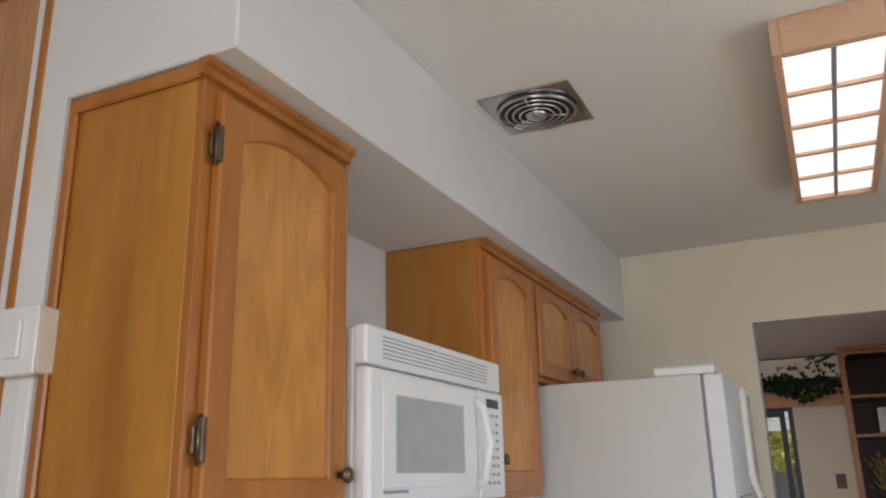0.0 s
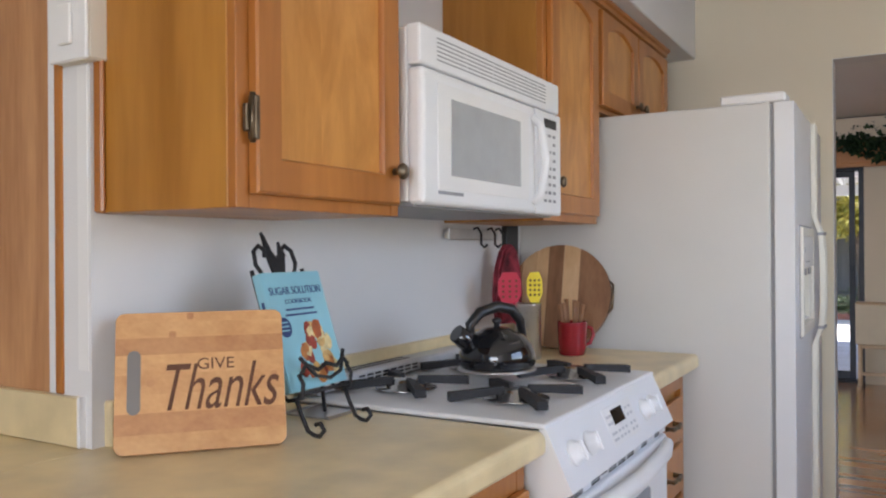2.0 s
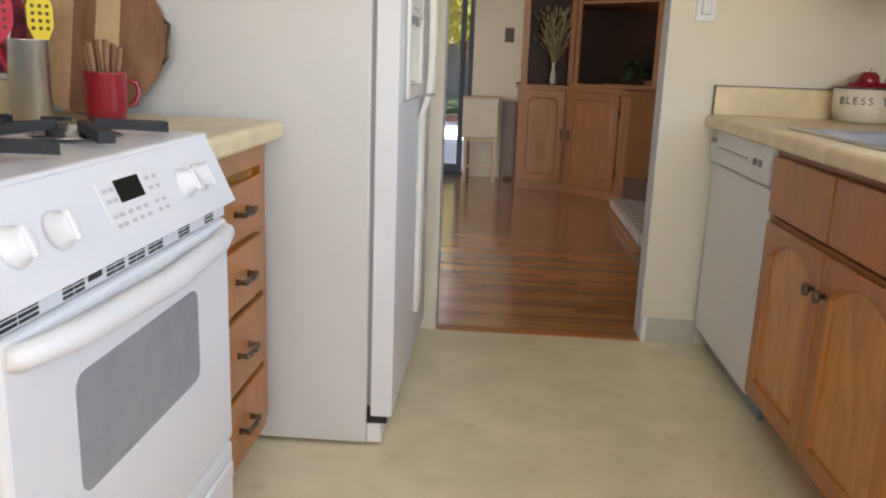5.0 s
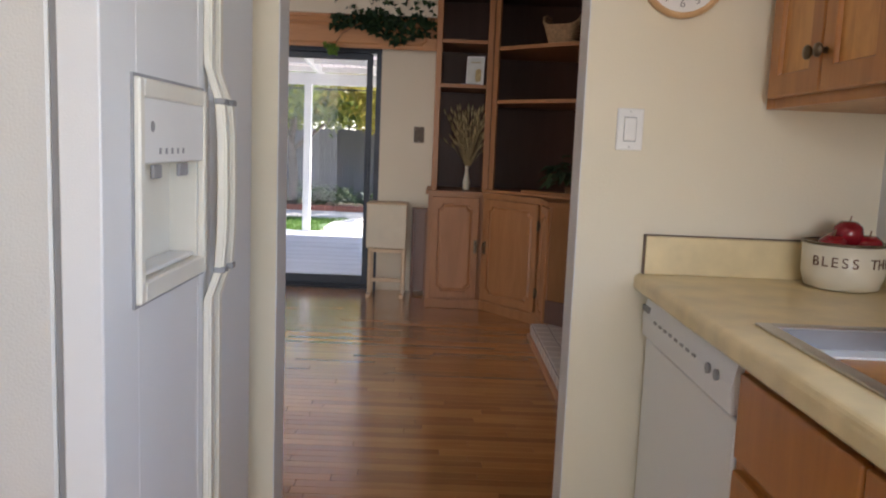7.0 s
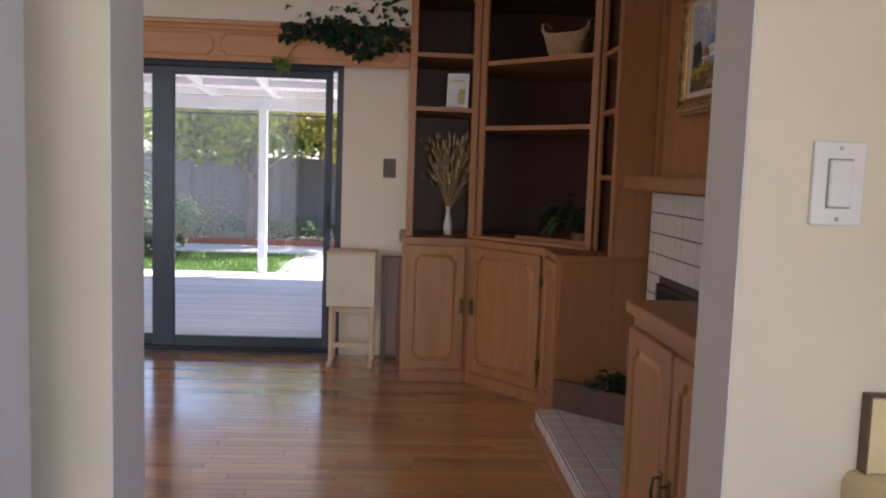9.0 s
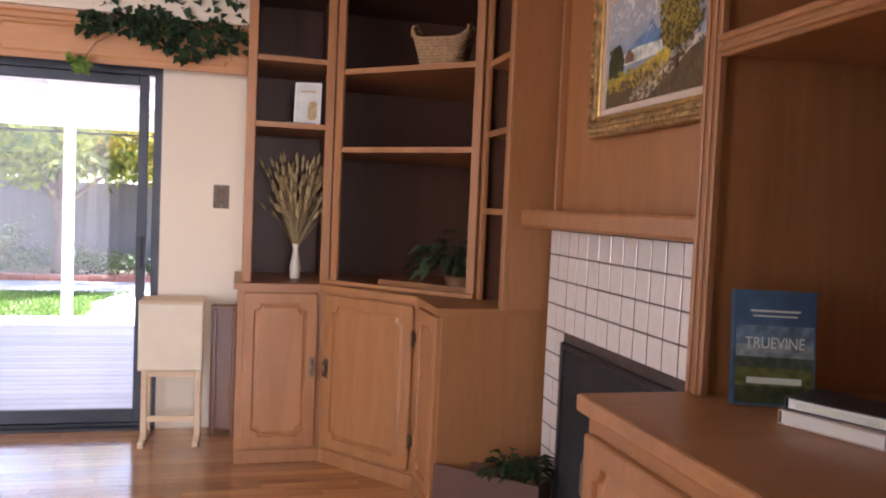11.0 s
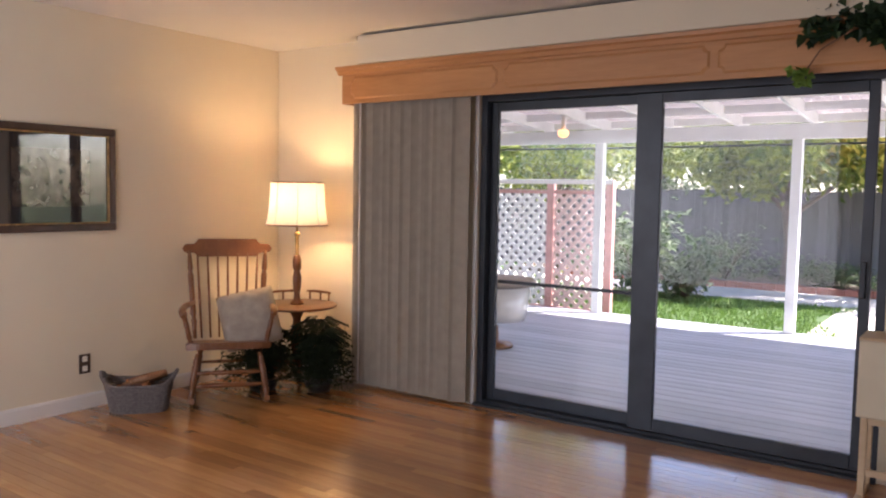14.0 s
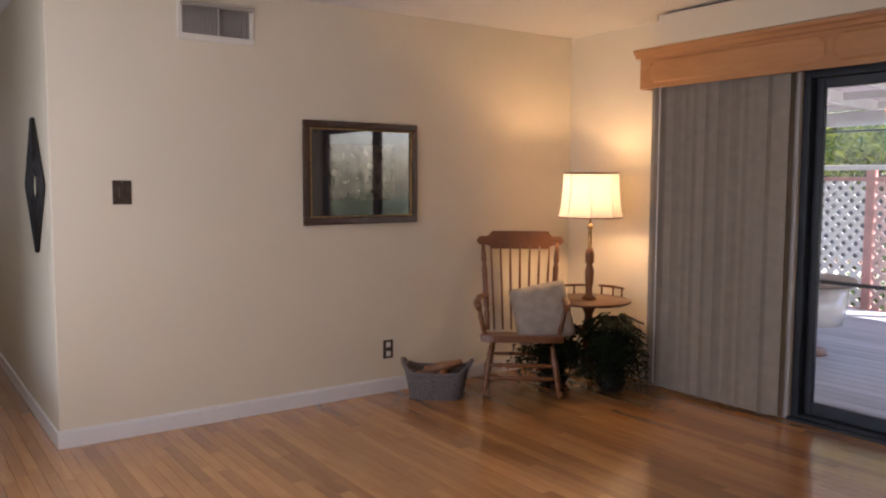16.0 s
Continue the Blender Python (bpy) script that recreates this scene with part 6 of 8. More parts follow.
# framed painting over the mantel
pt = thing("painting", (FX + 0.02, 6.24, 1.6), "landscape oil painting in an ornate antique gold frame", "painting")
PY0, PY1, PZ0, PZ1 = 5.70, 6.605, 1.583, 2.15
M_GOLD = paint("antique_gold", (0.44, 0.29, 0.12), 0.38, 0.5, 40, 0.5, 90, metal=0.7)
M_GOLDL = paint("bright_gold", (0.62, 0.40, 0.14), 0.3, 0.2, 30, 0.1, 60, metal=0.8)
M_LINEN = paint("linen_liner", (0.62, 0.50, 0.40), 0.8, 0.05, 40, 0.2, 200)
for a0, a1, b0, b1 in ((PY0, PY1, PZ0, PZ0 + 0.06), (PY0, PY1, PZ1 - 0.06, PZ1), (PY0, PY0 + 0.06, PZ0 + 0.06, PZ1 - 0.06), (PY1 - 0.06, PY1, PZ0 + 0.06, PZ1 - 0.06)):
    part("frame_rail", B((FX - 0.02, FX + 0.028, a0, a1, b0, b1), bev=0.012, seg=2), M_GOLD, pt)
bm = bmesh.new()
rng = random.Random(9)
for k in range(120):
    t = k / 120 * 2 * ((PY1 - PY0) + (PZ1 - PZ0))
    w, h = PY1 - PY0 - 0.05, PZ1 - PZ0 - 0.05
    if t < w:
        y, z = PY0 + 0.025 + t, PZ0 + 0.025
    elif t < w + h:
        y, z = PY1 - 0.025, PZ0 + 0.025 + t - w
    elif t < 2 * w + h:
        y, z = PY1 - 0.025 - (t - w - h), PZ1 - 0.025
    else:
        y, z = PY0 + 0.025, max(PZ0 + 0.025, PZ1 - 0.025 - (t - 2 * w - h))
    bmesh.ops.create_icosphere(bm, subdivisions=1, radius=0.011 + 0.004 * rng.random(), matrix=Matrix.Translation((FX - 0.022, y, z)) @ Matrix.Diagonal((0.6, 1.1, 1, 1)))
part("carving", bm, M_GOLD, pt, kind="stuff")
for a0, a1, b0, b1, mt, x0, x1 in ((0.06, 0.075, 0, 0, M_GOLDL, -0.012, 0.02), (0.075, 0.10, 0, 0, M_LINEN, -0.004, 0.015)):
    q0, q1, s0, s1 = PY0 + a0, PY1 - a0, PZ0 + a0, PZ1 - a0
    d = a1 - a0
    part("inner_frame", B((FX + x0, FX + x1, q0, q1, s0, s0 + d), (FX + x0, FX + x1, q0, q1, s1 - d, s1), (FX + x0, FX + x1, q0, q0 + d, s0 + d, s1 - d), (FX + x0, FX + x1, q1 - d, q1, s0 + d, s1 - d), bev=0.003), mt, pt)
CY0, CY1, CZ0, CZ1 = PY0 + 0.10, PY1 - 0.10, PZ0 + 0.10, PZ1 - 0.10
part("canvas", B((FX + 0.006, FX + 0.014, CY0, CY1, CZ0, CZ1), bev=0), paint("painted_sky", (0.36, 0.42, 0.50), 0.45, 0.3, 7, 0.2, 90), pt)


def daub(pts, col, lift, name):
    """A painted area on the canvas; points run 0 to 1 across and up, seen from the room."""
    m = plane_m((FX + 0.006, CY1, CZ0), (0, -1, 0), (-1, 0, 0))
    bm = slab(bmesh.new(), [(x * (CY1 - CY0), y * (CZ1 - CZ0)) for x, y in pts], 0.0, 0.0006 * lift, m)
    part("painted_area", bm, paint(name, col, 0.42, 0.45, 26, 0.3, 110), pt)


daub([(0, 0.62), (0.12, 0.66), (0.3, 0.70), (0.5, 0.72), (0.5, 1), (0, 1)], (0.62, 0.62, 0.60), 1, "pale_cloud")
daub([(0.18, 0.47), (0.56, 0.47), (0.54, 0.56), (0.47, 0.60), (0.43, 0.71), (0.38, 0.62), (0.30, 0.57)], (0.14, 0.26, 0.46), 2, "blue_hill")
daub([(0.1, 0.36), (0.55, 0.38), (0.56, 0.48), (0.3, 0.50), (0.14, 0.46)], (0.66, 0.72, 0.62), 3, "pale_lake")
daub([(0, 0.25), (0.3, 0.30), (0.6, 0.42), (0.62, 0.1), (0, 0.08)], (0.58, 0.42, 0.05), 4, "ochre_meadow")
daub([(0, 0), (1, 0), (1, 0.42), (0.8, 0.34), (0.6, 0.24), (0.3, 0.14), (0, 0.16)], (0.10, 0.07, 0.03), 5, "brown_bank")
daub([(0.22, 0.02), (0.42, 0.02), (0.66, 0.22), (0.86, 0.42), (0.80, 0.42), (0.56, 0.24)], (0.62, 0.52, 0.40), 6, "stony_path")
daub([(0.54, 0.42), (0.62, 0.38), (0.74, 0.40), (0.84, 0.52), (0.80, 0.66), (0.82, 0.82), (0.74, 0.84), (0.70, 0.94), (0.60, 0.80), (0.52, 0.62)], (0.30, 0.22, 0.035), 7, "autumn_tree")
daub([(0.66, 0.2), (0.68, 0.2), (0.70, 0.6), (0.68, 0.6)], (0.05, 0.03, 0.02), 8, "tree_trunk")
daub([(0.02, 0.3), (0.16, 0.3), (0.18, 0.42), (0.12, 0.58), (0.05, 0.56), (0.02, 0.44)], (0.06, 0.07, 0.03), 6, "dark_bush")
daub([(0.19, 0.38), (0.27, 0.38), (0.27, 0.45), (0.23, 0.50), (0.19, 0.45)], (0.20, 0.10, 0.06), 7, "small_cottage")


def dabs(n, spread, a, b, size, seed, name, lift):
    """Short brush strokes inside a region given by a function of two random numbers."""
    rg = random.Random(seed)
    m = plane_m((FX + 0.006, CY1, CZ0), (0, -1, 0), (-1, 0, 0))
    bm = bmesh.new()
    for k in range(n):
        x, y = spread(rg.random(), rg.random())
        x, y = min(max(x, 0.02), 0.98), min(max(y, 0.02), 0.98)
        an, s = rg.uniform(0, 3.1), size * rg.uniform(0.6, 1.4)
        px, py = x * (CY1 - CY0), y * (CZ1 - CZ0)
        d, e = Vector((math.cos(an), math.sin(an))) * s, Vector((-math.sin(an), math.cos(an))) * s * 0.4
        z = 0.0006 * lift + 0.0003 * rg.random()
        v = [bm.verts.new((px + q.x, py + q.y, z)) for q in (-d, e, d, -e)]
        bm.faces.new(v)
    bmesh.ops.transform(bm, matrix=m, verts=bm.verts)
    part("brush_stroke", bm, leafmat(name, [0.55 * p + 0.3 * q for p, q in zip(a, b)], [0.25 * p + 0.5 * q for p, q in zip(a, b)], 0.0), pt, kind="stuff")


dabs(420, lambda u, v: (0.70 + 0.21 * math.cos(6.28 * u) * v ** 0.5 * (0.8 + 0.3 * math.sin(31.4 * u)), 0.68 + 0.29 * math.sin(6.28 * u) * v ** 0.5 * (0.85 + 0.25 * math.cos(25.1 * u))), (0.16, 0.13, 0.02), (0.62, 0.44, 0.07), 0.010, 1, "foliage_strokes", 9)
dabs(300, lambda u, v: (u, 0.18 * v + 0.24 * v * u), (0.05, 0.032, 0.014), (0.32, 0.20, 0.09), 0.014, 2, "bank_strokes", 6.5)
dabs(200, lambda u, v: (0.55 * u, 0.14 + 0.18 * v), (0.30, 0.22, 0.03), (0.70, 0.52, 0.09), 0.012, 3, "meadow_strokes", 6)
dabs(220, lambda u, v: (u, 0.62 + 0.36 * v), (0.40, 0.47, 0.56), (0.62, 0.62, 0.60), 0.022, 4, "sky_strokes", 1.8)
dabs(120, lambda u, v: (0.1 * u + 0.03, 0.28 + 0.25 * v), (0.025, 0.035, 0.012), (0.10, 0.10, 0.03), 0.010, 6, "bush_strokes", 9)
dabs(90, lambda u, v: (0.26 + 0.55 * u, 0.04 + 0.36 * u + 0.04 * v), (0.30, 0.24, 0.17), (0.58, 0.50, 0.38), 0.008, 7, "path_strokes", 9)

dabs(210, lambda u, v: (0.69 + 0.19 * math.cos(6.28 * u) * v ** 0.5, 0.62 + 0.27 * math.sin(6.28 * u) * v ** 0.5), (0.035, 0.04, 0.012), (0.15, 0.11, 0.03), 0.011, 8, "tree_shade_strokes", 9.5)
dabs(70, lambda u, v: (0.66 + 0.17 * math.cos(6.28 * u) * v ** 0.5, 0.72 + 0.22 * math.sin(6.28 * u) * v ** 0.5), (0.46, 0.36, 0.06), (0.62, 0.48, 0.12), 0.008, 10, "tree_light_strokes", 10)

# ---- media cabinet beside the doorway ----
mc = thing("media_cabinet", (1.2, 4.9, 0), "orange oak built-in cabinet with tall open hutch above", "cabinet")
CX, CYE, CYB = 0.765, 5.385, 5.415
part("base", B((CX, 1.615, YQ + 0.002, CYB, 0.0, 0.885), bev=0.002), M_BOOKC, mc)
part("top", B((CX - 0.025, 1.615, YQ + 0.002, CYB + 0.02, 0.886, 0.925), bev=0.008, seg=2), M_BOOKX, mc)
for k in range(3):
    yb = CYB - 0.02 - k * 0.41
    panel_door("door", mc, (CX - 0.001, yb, 0.09), U_R, N_R, 0.395, 0.76, "notch", M_BOOKC, M_BOOKC, rail=0.05, pull=(0.37 if k % 2 == 0 else 0.025, 0.38, 0.11), hinges=((0.0, 0.66),) if k % 2 == 0 else ())
HXF = 1.0
part("hutch_side", B((HXF + 0.02, 1.305, CYE + 0.02, CYE + 0.045, 0.926, CEIL), bev=0.002), M_BOOKC, mc)
part("stile", B((HXF, HXF + 0.02, CYE - 0.012, CYE + 0.05, 0.926, CEIL), bev=0.003), M_BOOKC, mc)
for yb in (CYE, CYE + 0.026):
    part("bead", B((HXF - 0.006, HXF - 0.0002, yb, yb + 0.012, 0.926, CEIL), bev=0.003), M_BOOKC, mc)
part("hutch_side", B((HXF + 0.02, 1.60, YQ + 0.003, YQ + 0.03, 0.926, CEIL), bev=0.002), M_BOOKC, mc)
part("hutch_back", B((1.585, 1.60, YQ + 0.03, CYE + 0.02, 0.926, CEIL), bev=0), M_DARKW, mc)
part("hutch_inner", B((HXF + 0.02, 1.585, CYE + 0.0, CYE + 0.019, 0.926, 2.40), bev=0), M_BOOKC, mc)
part("rail", B((HXF, HXF + 0.02, YQ + 0.03, CYE - 0.012, 1.65, 1.70), (HXF - 0.008, HXF, YQ + 0.03, CYE - 0.012, 1.658, 1.67), (HXF - 0.008, HXF, YQ + 0.03, CYE - 0.012, 1.681, 1.693), bev=0.003), M_BOOKX, mc)
part("shelf", B((HXF + 0.02, 1.585, YQ + 0.03, CYE, 1.662, 1.686), bev=0.002), M_BOOKX, mc)
part("header", B((HXF, HXF + 0.02, YQ + 0.03, CYE - 0.012, 2.36, CEIL), bev=0.003), M_BOOKX, mc)


def flat_book(name, m, w, h, t, cover, label):
    b = thing(name, m.translation, label, "book")
    part("page_block", slab(bmesh.new(), rounded(0.003, w - 0.003, 0.003, h - 0.003, 0.001, 2), 0.0025, t - 0.0025, m), M_PAGE, b)
    c = part("front_cover", slab(bmesh.new(), rounded(0, w, 0, h, 0.001, 2), t - 0.0025, t, m), cover, b)
    part("back_cover", slab(bmesh.new(), rounded(0, w, 0, h, 0.001, 2), 0, 0.0025, m), cover, b)
    part("spine", slab(bmesh.new(), rounded(-0.002, 0.0, 0, h, 0.0005, 2), 0, t, m), cover, b)
    return b, c


bmx = Matrix.Translation((1.04, 5.325, 0.9265)) @ Matrix.Rotation(radians(-20), 4, "Z") @ Matrix.Rotation(radians(84), 4, "X")
M_BKBLU = paint("blue_dusk_print", (0.05, 0.10, 0.17), 0.4, 0.4, 14)
b1, c1 = flat_book("hardback_book", bmx, 0.162, 0.238, 0.03, M_BKBLU, "standing hardback book with a blue and olive landscape cover")
for k, (z0, z1, c) in enumerate(((0.004, 0.040, (0.035, 0.045, 0.016)), (0.040, 0.078, (0.10, 0.105, 0.028)), (0.078, 0.100, (0.055, 0.075, 0.05)), (0.100, 0.126, (0.21, 0.25, 0.25)), (0.126, 0.165, (0.13, 0.20, 0.26)))):
    part("cover_picture", slab(bmesh.new(), rounded(0.002, 0.158, z0, z1, 0.001, 2), 0.0301, 0.0304, bmx), paint("cover_print_%s" % "abcde"[k], c, 0.4, 0.55, 45), c1)
M_LETT = paint("pale_lettering", (0.62, 0.64, 0.55), 0.5)
text_mesh("TRUEVINE", 0.033, bmx @ Matrix.Translation((0.08, 0.128, 0.0306)), M_LETT, c1, squeeze=0.80)
part("small_print", slab(slab(bmesh.new(), rounded(0.03, 0.13, 0.193, 0.197, 0.001, 2), 0.0301, 0.0304, bmx), rounded(0.035, 0.125, 0.183, 0.186, 0.001, 2), 0.0301, 0.0304, bmx), M_LETT, c1)
part("author_print", slab(bmesh.new(), rounded(0.025, 0.135, 0.045, 0.058, 0.001, 2), 0.0305, 0.0308, bmx), M_LETT, c1)
bmy = Matrix.Translation((1.035, 5.16, 0.9265)) @ Matrix.Rotation(radians(-70), 4, "Z")
b2, c2 = flat_book("stacked_book", bmy, 0.20, 0.14, 0.028, paint("pale_cover", (0.60, 0.50, 0.42), 0.5, 0.1, 10), "cream hardback book lying on the cabinet top")
bmy = Matrix.Translation((1.045, 5.155, 0.955)) @ Matrix.Rotation(radians(-66), 4, "Z")
b3, c3 = flat_book("stacked_book", bmy, 0.19, 0.135, 0.024, paint("black_cover", (0.03, 0.03, 0.035), 0.4, 0.1, 10), "black hardback book lying on another book")
part("title_print", slab(bmesh.new(), rounded(0.02, 0.17, -0.0004, -0.0001, 0.0001, 2), 0.006, 0.016, bmy), M_LETT, c3)


# ---- foliage helper ----
def leaf(bm, p, d, up, length, width, fold=0.25):
    """One leaf of four faces with a folded midrib."""
    d = d.normalized()
    side = d.cross(up)
    if side.length < 1e-3:
        side = d.orthogonal()
    side.normalize()
    nn = side.cross(d)
    a, tip = bm.verts.new(p), bm.verts.new(p + d * length - nn * length * 0.12)
    m = bm.verts.new(p + d * length * 0.5)
    l, r = bm.verts.new(p + d * length * 0.45 + side * width / 2 + nn * fold * width), bm.verts.new(p + d * length * 0.45 - side * width / 2 + nn * fold * width)
    for f in ((a, m, l), (m, tip, l), (a, r, m), (m, r, tip)):
        bm.faces.new(f)


L_IVY = leafmat("ivy_leaf", (0.014, 0.035, 0.016), (0.045, 0.09, 0.03))
L_POT = leafmat("dark_plant_leaf", (0.010, 0.020, 0.010), (0.03, 0.05, 0.02))
L_SHELF = leafmat("broad_leaf", (0.03, 0.06, 0.03), (0.09, 0.15, 0.07))
L_LIME = leafmat("lime_leaf", (0.12, 0.24, 0.04), (0.28, 0.42, 0.08))

iv = thing("ivy_plant", (-0.2, 8.40, 2.234), "trailing artificial ivy on top of the valance", "plant")
rng = random.Random(21)
bm = bmesh.new()
for k in range(760):
    t = rng.random() ** 0.75
    x = 0.055 - t * 0.83
    zt = 2.44 - 0.13 * t + 0.03 * math.sin(7 * t)
    zb = 2.03 + 0.10 * t + 0.05 * math.sin(9 * t + 1)
    if t > 0.72 and rng.random() < 0.6:
        continue
    z = zb + (zt - zb) * rng.random() ** 0.8
    y = 8.305 + rng.random() * 0.05 if z < 2.25 else 8.29 + rng.random() * 0.22
    leaf(bm, Vector((x, y, z)), Vector((rng.uniform(-1, 0.8), rng.uniform(-1, 0.1), rng.uniform(-1, 0.3))), Vector((rng.uniform(-0.4, 0.4), -1, 0.6)), 0.045 + 0.03 * rng.random(), 0.04 + 0.02 * rng.random())
part("leaves", bm, L_IVY, iv)
bm = bmesh.new()
for k in range(26):
    x, z = -0.755 - 0.07 * rng.random(), 2.0 - 0.06 * rng.random()
    leaf(bm, Vector((x, 8.305 + 0.02 * rng.random(), z)), Vector((rng.uniform(-1, 1), -0.4, rng.uniform(-1, 0.2))), Vector((0, -1, 0.4)), 0.05, 0.045)
part("young_leaves", bm, L_LIME, iv, "lime green new leaves")
for pts in ([(0.0, 8.39, 2.25), (-0.3, 8.32, 2.245), (-0.55, 8.31, 2.17), (-0.7, 8.305, 2.08), (-0.75, 8.305, 2.0)], [(0.0, 8.39, 2.25), (-0.4, 8.34, 2.26), (-0.80, 8.315, 2.23)]):
    part("vine", tube(bmesh.new(), pts, 0.004, 6), M_ACACD, iv)


def potted(name, c, n, spread, height, leafl, leafw, mat, label, pot_r, pot_h, seed, droop=0.5, potmat=None):
    t = thing(name, c, label, "plant")
    part("pot", lathe(bmesh.new(), [(pot_r * 0.75, 0), (pot_r * 0.8, 0.004), (pot_r, pot_h), (pot_r * 0.92, pot_h), (pot_r * 0.85, pot_h * 0.8)], c, 20), potmat or M_ACACD, t)
    rg = random.Random(seed)
    bm, bs_ = bmesh.new(), bmesh.new()
    o = Vector(c) + Vector((0, 0, pot_h * 0.85))
    for k in range(n):
        a, e = rg.random() * 2 * math.pi, rg.random()
        d = Vector((math.cos(a), math.sin(a), 0))
        tip = o + d * spread * (0.3 + 0.7 * e) + Vector((0, 0, height * (0.25 + 0.75 * rg.random()) * (1 - 0.5 * e)))
        mid = o + (tip - o) * 0.55 + Vector((0, 0, height * 0.22))
        tube(bs_, [o, mid, tip], 0.0016, 4, caps=False)
        leaf(bm, tip, d + Vector((rg.uniform(-0.4, 0.4), rg.uniform(-0.4, 0.4), -droop * e + 0.15)), Vector((0, 0, 1)), leafl * rg.uniform(0.7, 1.15), leafw * rg.uniform(0.8, 1.1))
    part("stem", bs_, mat, t, kind="stuff")
    part("leaves", bm, mat, t)
    return t


potted("potted_plant", (1.10, 7.70, DESK + 0.001), 90, 0.20, 0.26, 0.13, 0.055, L_SHELF, "broad-leaved green plant on the bookcase", 0.07, 0.07, 3, 0.9)
tr = thing("tray", (0.93, 7.58, DESK), "wooden tray edge under the plant", "tray")
bm = box(bmesh.new(), -0.26, 0.26, -0.10, 0.10, DESK + 0.0005, DESK + 0.012, 0.003)
bmesh.ops.transform(bm, matrix=Matrix.Translation((0.99, 7.80, 0)) @ Matrix.Rotation(radians(-45), 4, "Z"), verts=bm.verts)
part("base", bm, M_BOOKX, tr)
bm = box(bmesh.new(), -0.26, 0.26, -0.105, -0.098, DESK + 0.0005, DESK + 0.03, 0.002)
bmesh.ops.transform(bm, matrix=Matrix.Translation((0.99, 7.80, 0)) @ Matrix.Rotation(radians(-45), 4, "Z"), verts=bm.verts)
part("rim", bm, M_BOOKX, tr)

vs = thing("vase", (0.325, 8.14, DESK), "slim pale vase with dried wheat stalks", "vase")
part("body", lathe(bmesh.new(), [(0.022, 0), (0.028, 0.01), (0.03, 0.06), (0.018, 0.12), (0.013, 0.16), (0.02, 0.185), (0.017, 0.185)], (0.325, 8.14, DESK + 0.001), 18), M_CREAM, vs)
M_WHEAT = paint("dried_wheat", (0.46, 0.35, 0.17), 0.9, 0.2, 40)
rng = random.Random(5)
bm, bh = bmesh.new(), bmesh.new()
for k in range(130):
    a = rng.random() * 2 * math.pi
    s, h = 0.03 + 0.155 * rng.random(), 0.16 + 0.30 * rng.random()
    b0 = Vector((0.325, 8.14, DESK + 0.16))
    e = b0 + Vector((s * math.cos(a), 0.6 * s * math.sin(a), h))
    tube(bm, [b0, b0 + (e - b0) * 0.6 + Vector((0, 0, 0.03)), e], 0.0013, 4, caps=False)
    tube(bh, [e, e + (e - b0).normalized() * 0.025, e + (e - b0).normalized() * 0.055], [0.004, 0.010, 0.002], 5)
part("stalk", bm, M_WHEAT, vs, kind="stuff")
part("grain", bh, M_WHEAT, vs, kind="stuff")

pf = thing("photo_frame", (0.37, 8.08, 1.70), "small white framed card standing on the bookcase shelf", "picture frame")
pm_ = plane_m((0.285, 8.02, 1.702), Vector((1, -0.25, 0)), Vector((-0.25, -1, 0))) @ Matrix.Rotation(radians(-8), 4, "X")
part("mount", slab(bmesh.new(), rounded(0, 0.135, 0, 0.215, 0.002, 2), 0, 0.008, pm_), M_TRIMW, pf)
part("card", slab(bmesh.new(), rounded(0.008, 0.127, 0.008, 0.207, 0.001, 2), 0.0081, 0.009, pm_), paint("pale_card_print", (0.66, 0.66, 0.60), 0.6, 0.12, 14), pf)
part("print", slab(slab(bmesh.new(), rounded(0.03, 0.105, 0.165, 0.172, 0.001, 2), 0.0091, 0.0094, pm_), rounded(0.07, 0.115, 0.02, 0.12, 0.02, 4), 0.0091, 0.0094, pm_), M_WHEAT, pf)
part("easel_foot", B((0.25, 0.40, 7.985, 8.06, 1.7015, 1.709), bev=0.001), M_INK, pf)

bq = thing("wicker_basket", (0.93, 7.72, 1.98), "pale wicker basket with raised handles on the top shelf", "basket")
M_WICK = paint("pale_wicker", (0.42, 0.27, 0.14), 0.8, 0.25, 60, 0.5, 160)
BQ = Matrix.Translation((0.955, 7.62, 1.981)) @ Matrix.Rotation(radians(-35), 4, "Z")


def basket(parent, m, w0, d0, w1, d1, h, mat, dip=0.05, strands=9, name="strand"):
    """Woven sides as stacked rounded rings over stakes."""
    for k in range(strands):
        f = k / (strands - 1)
        w, d = w0 + (w1 - w0) * f, d0 + (d1 - d0) * f
        pts = []
        for i in range(41):
            a = 2 * math.pi * i / 40
            cx, cy = math.copysign(abs(math.cos(a)) ** 0.55, math.cos(a)), math.copysign(abs(math.sin(a)) ** 0.55, math.sin(a))
            lift = dip * f * abs(cx) ** 6
            pts.append(m @ Vector((cx * w / 2, cy * d / 2, 0.006 + h * f * 0.95 + lift + 0.0015 * math.sin(i * math.pi + k * math.pi))))
        part(name, tube(bmesh.new(), pts, h / strands * 0.62, 6, caps=False), mat, parent)
    bm = bmesh.new()
    pts = [(math.copysign(abs(math.cos(a)) ** 0.55, math.cos(a)) * w0 / 2, math.copysign(abs(math.sin(a)) ** 0.55, math.sin(a)) * d0 / 2) for a in (2 * math.pi * i / 24 for i in range(24))]
    slab(bm, pts, 0.001, 0.008, m)
    part("bottom", bm, mat, parent)


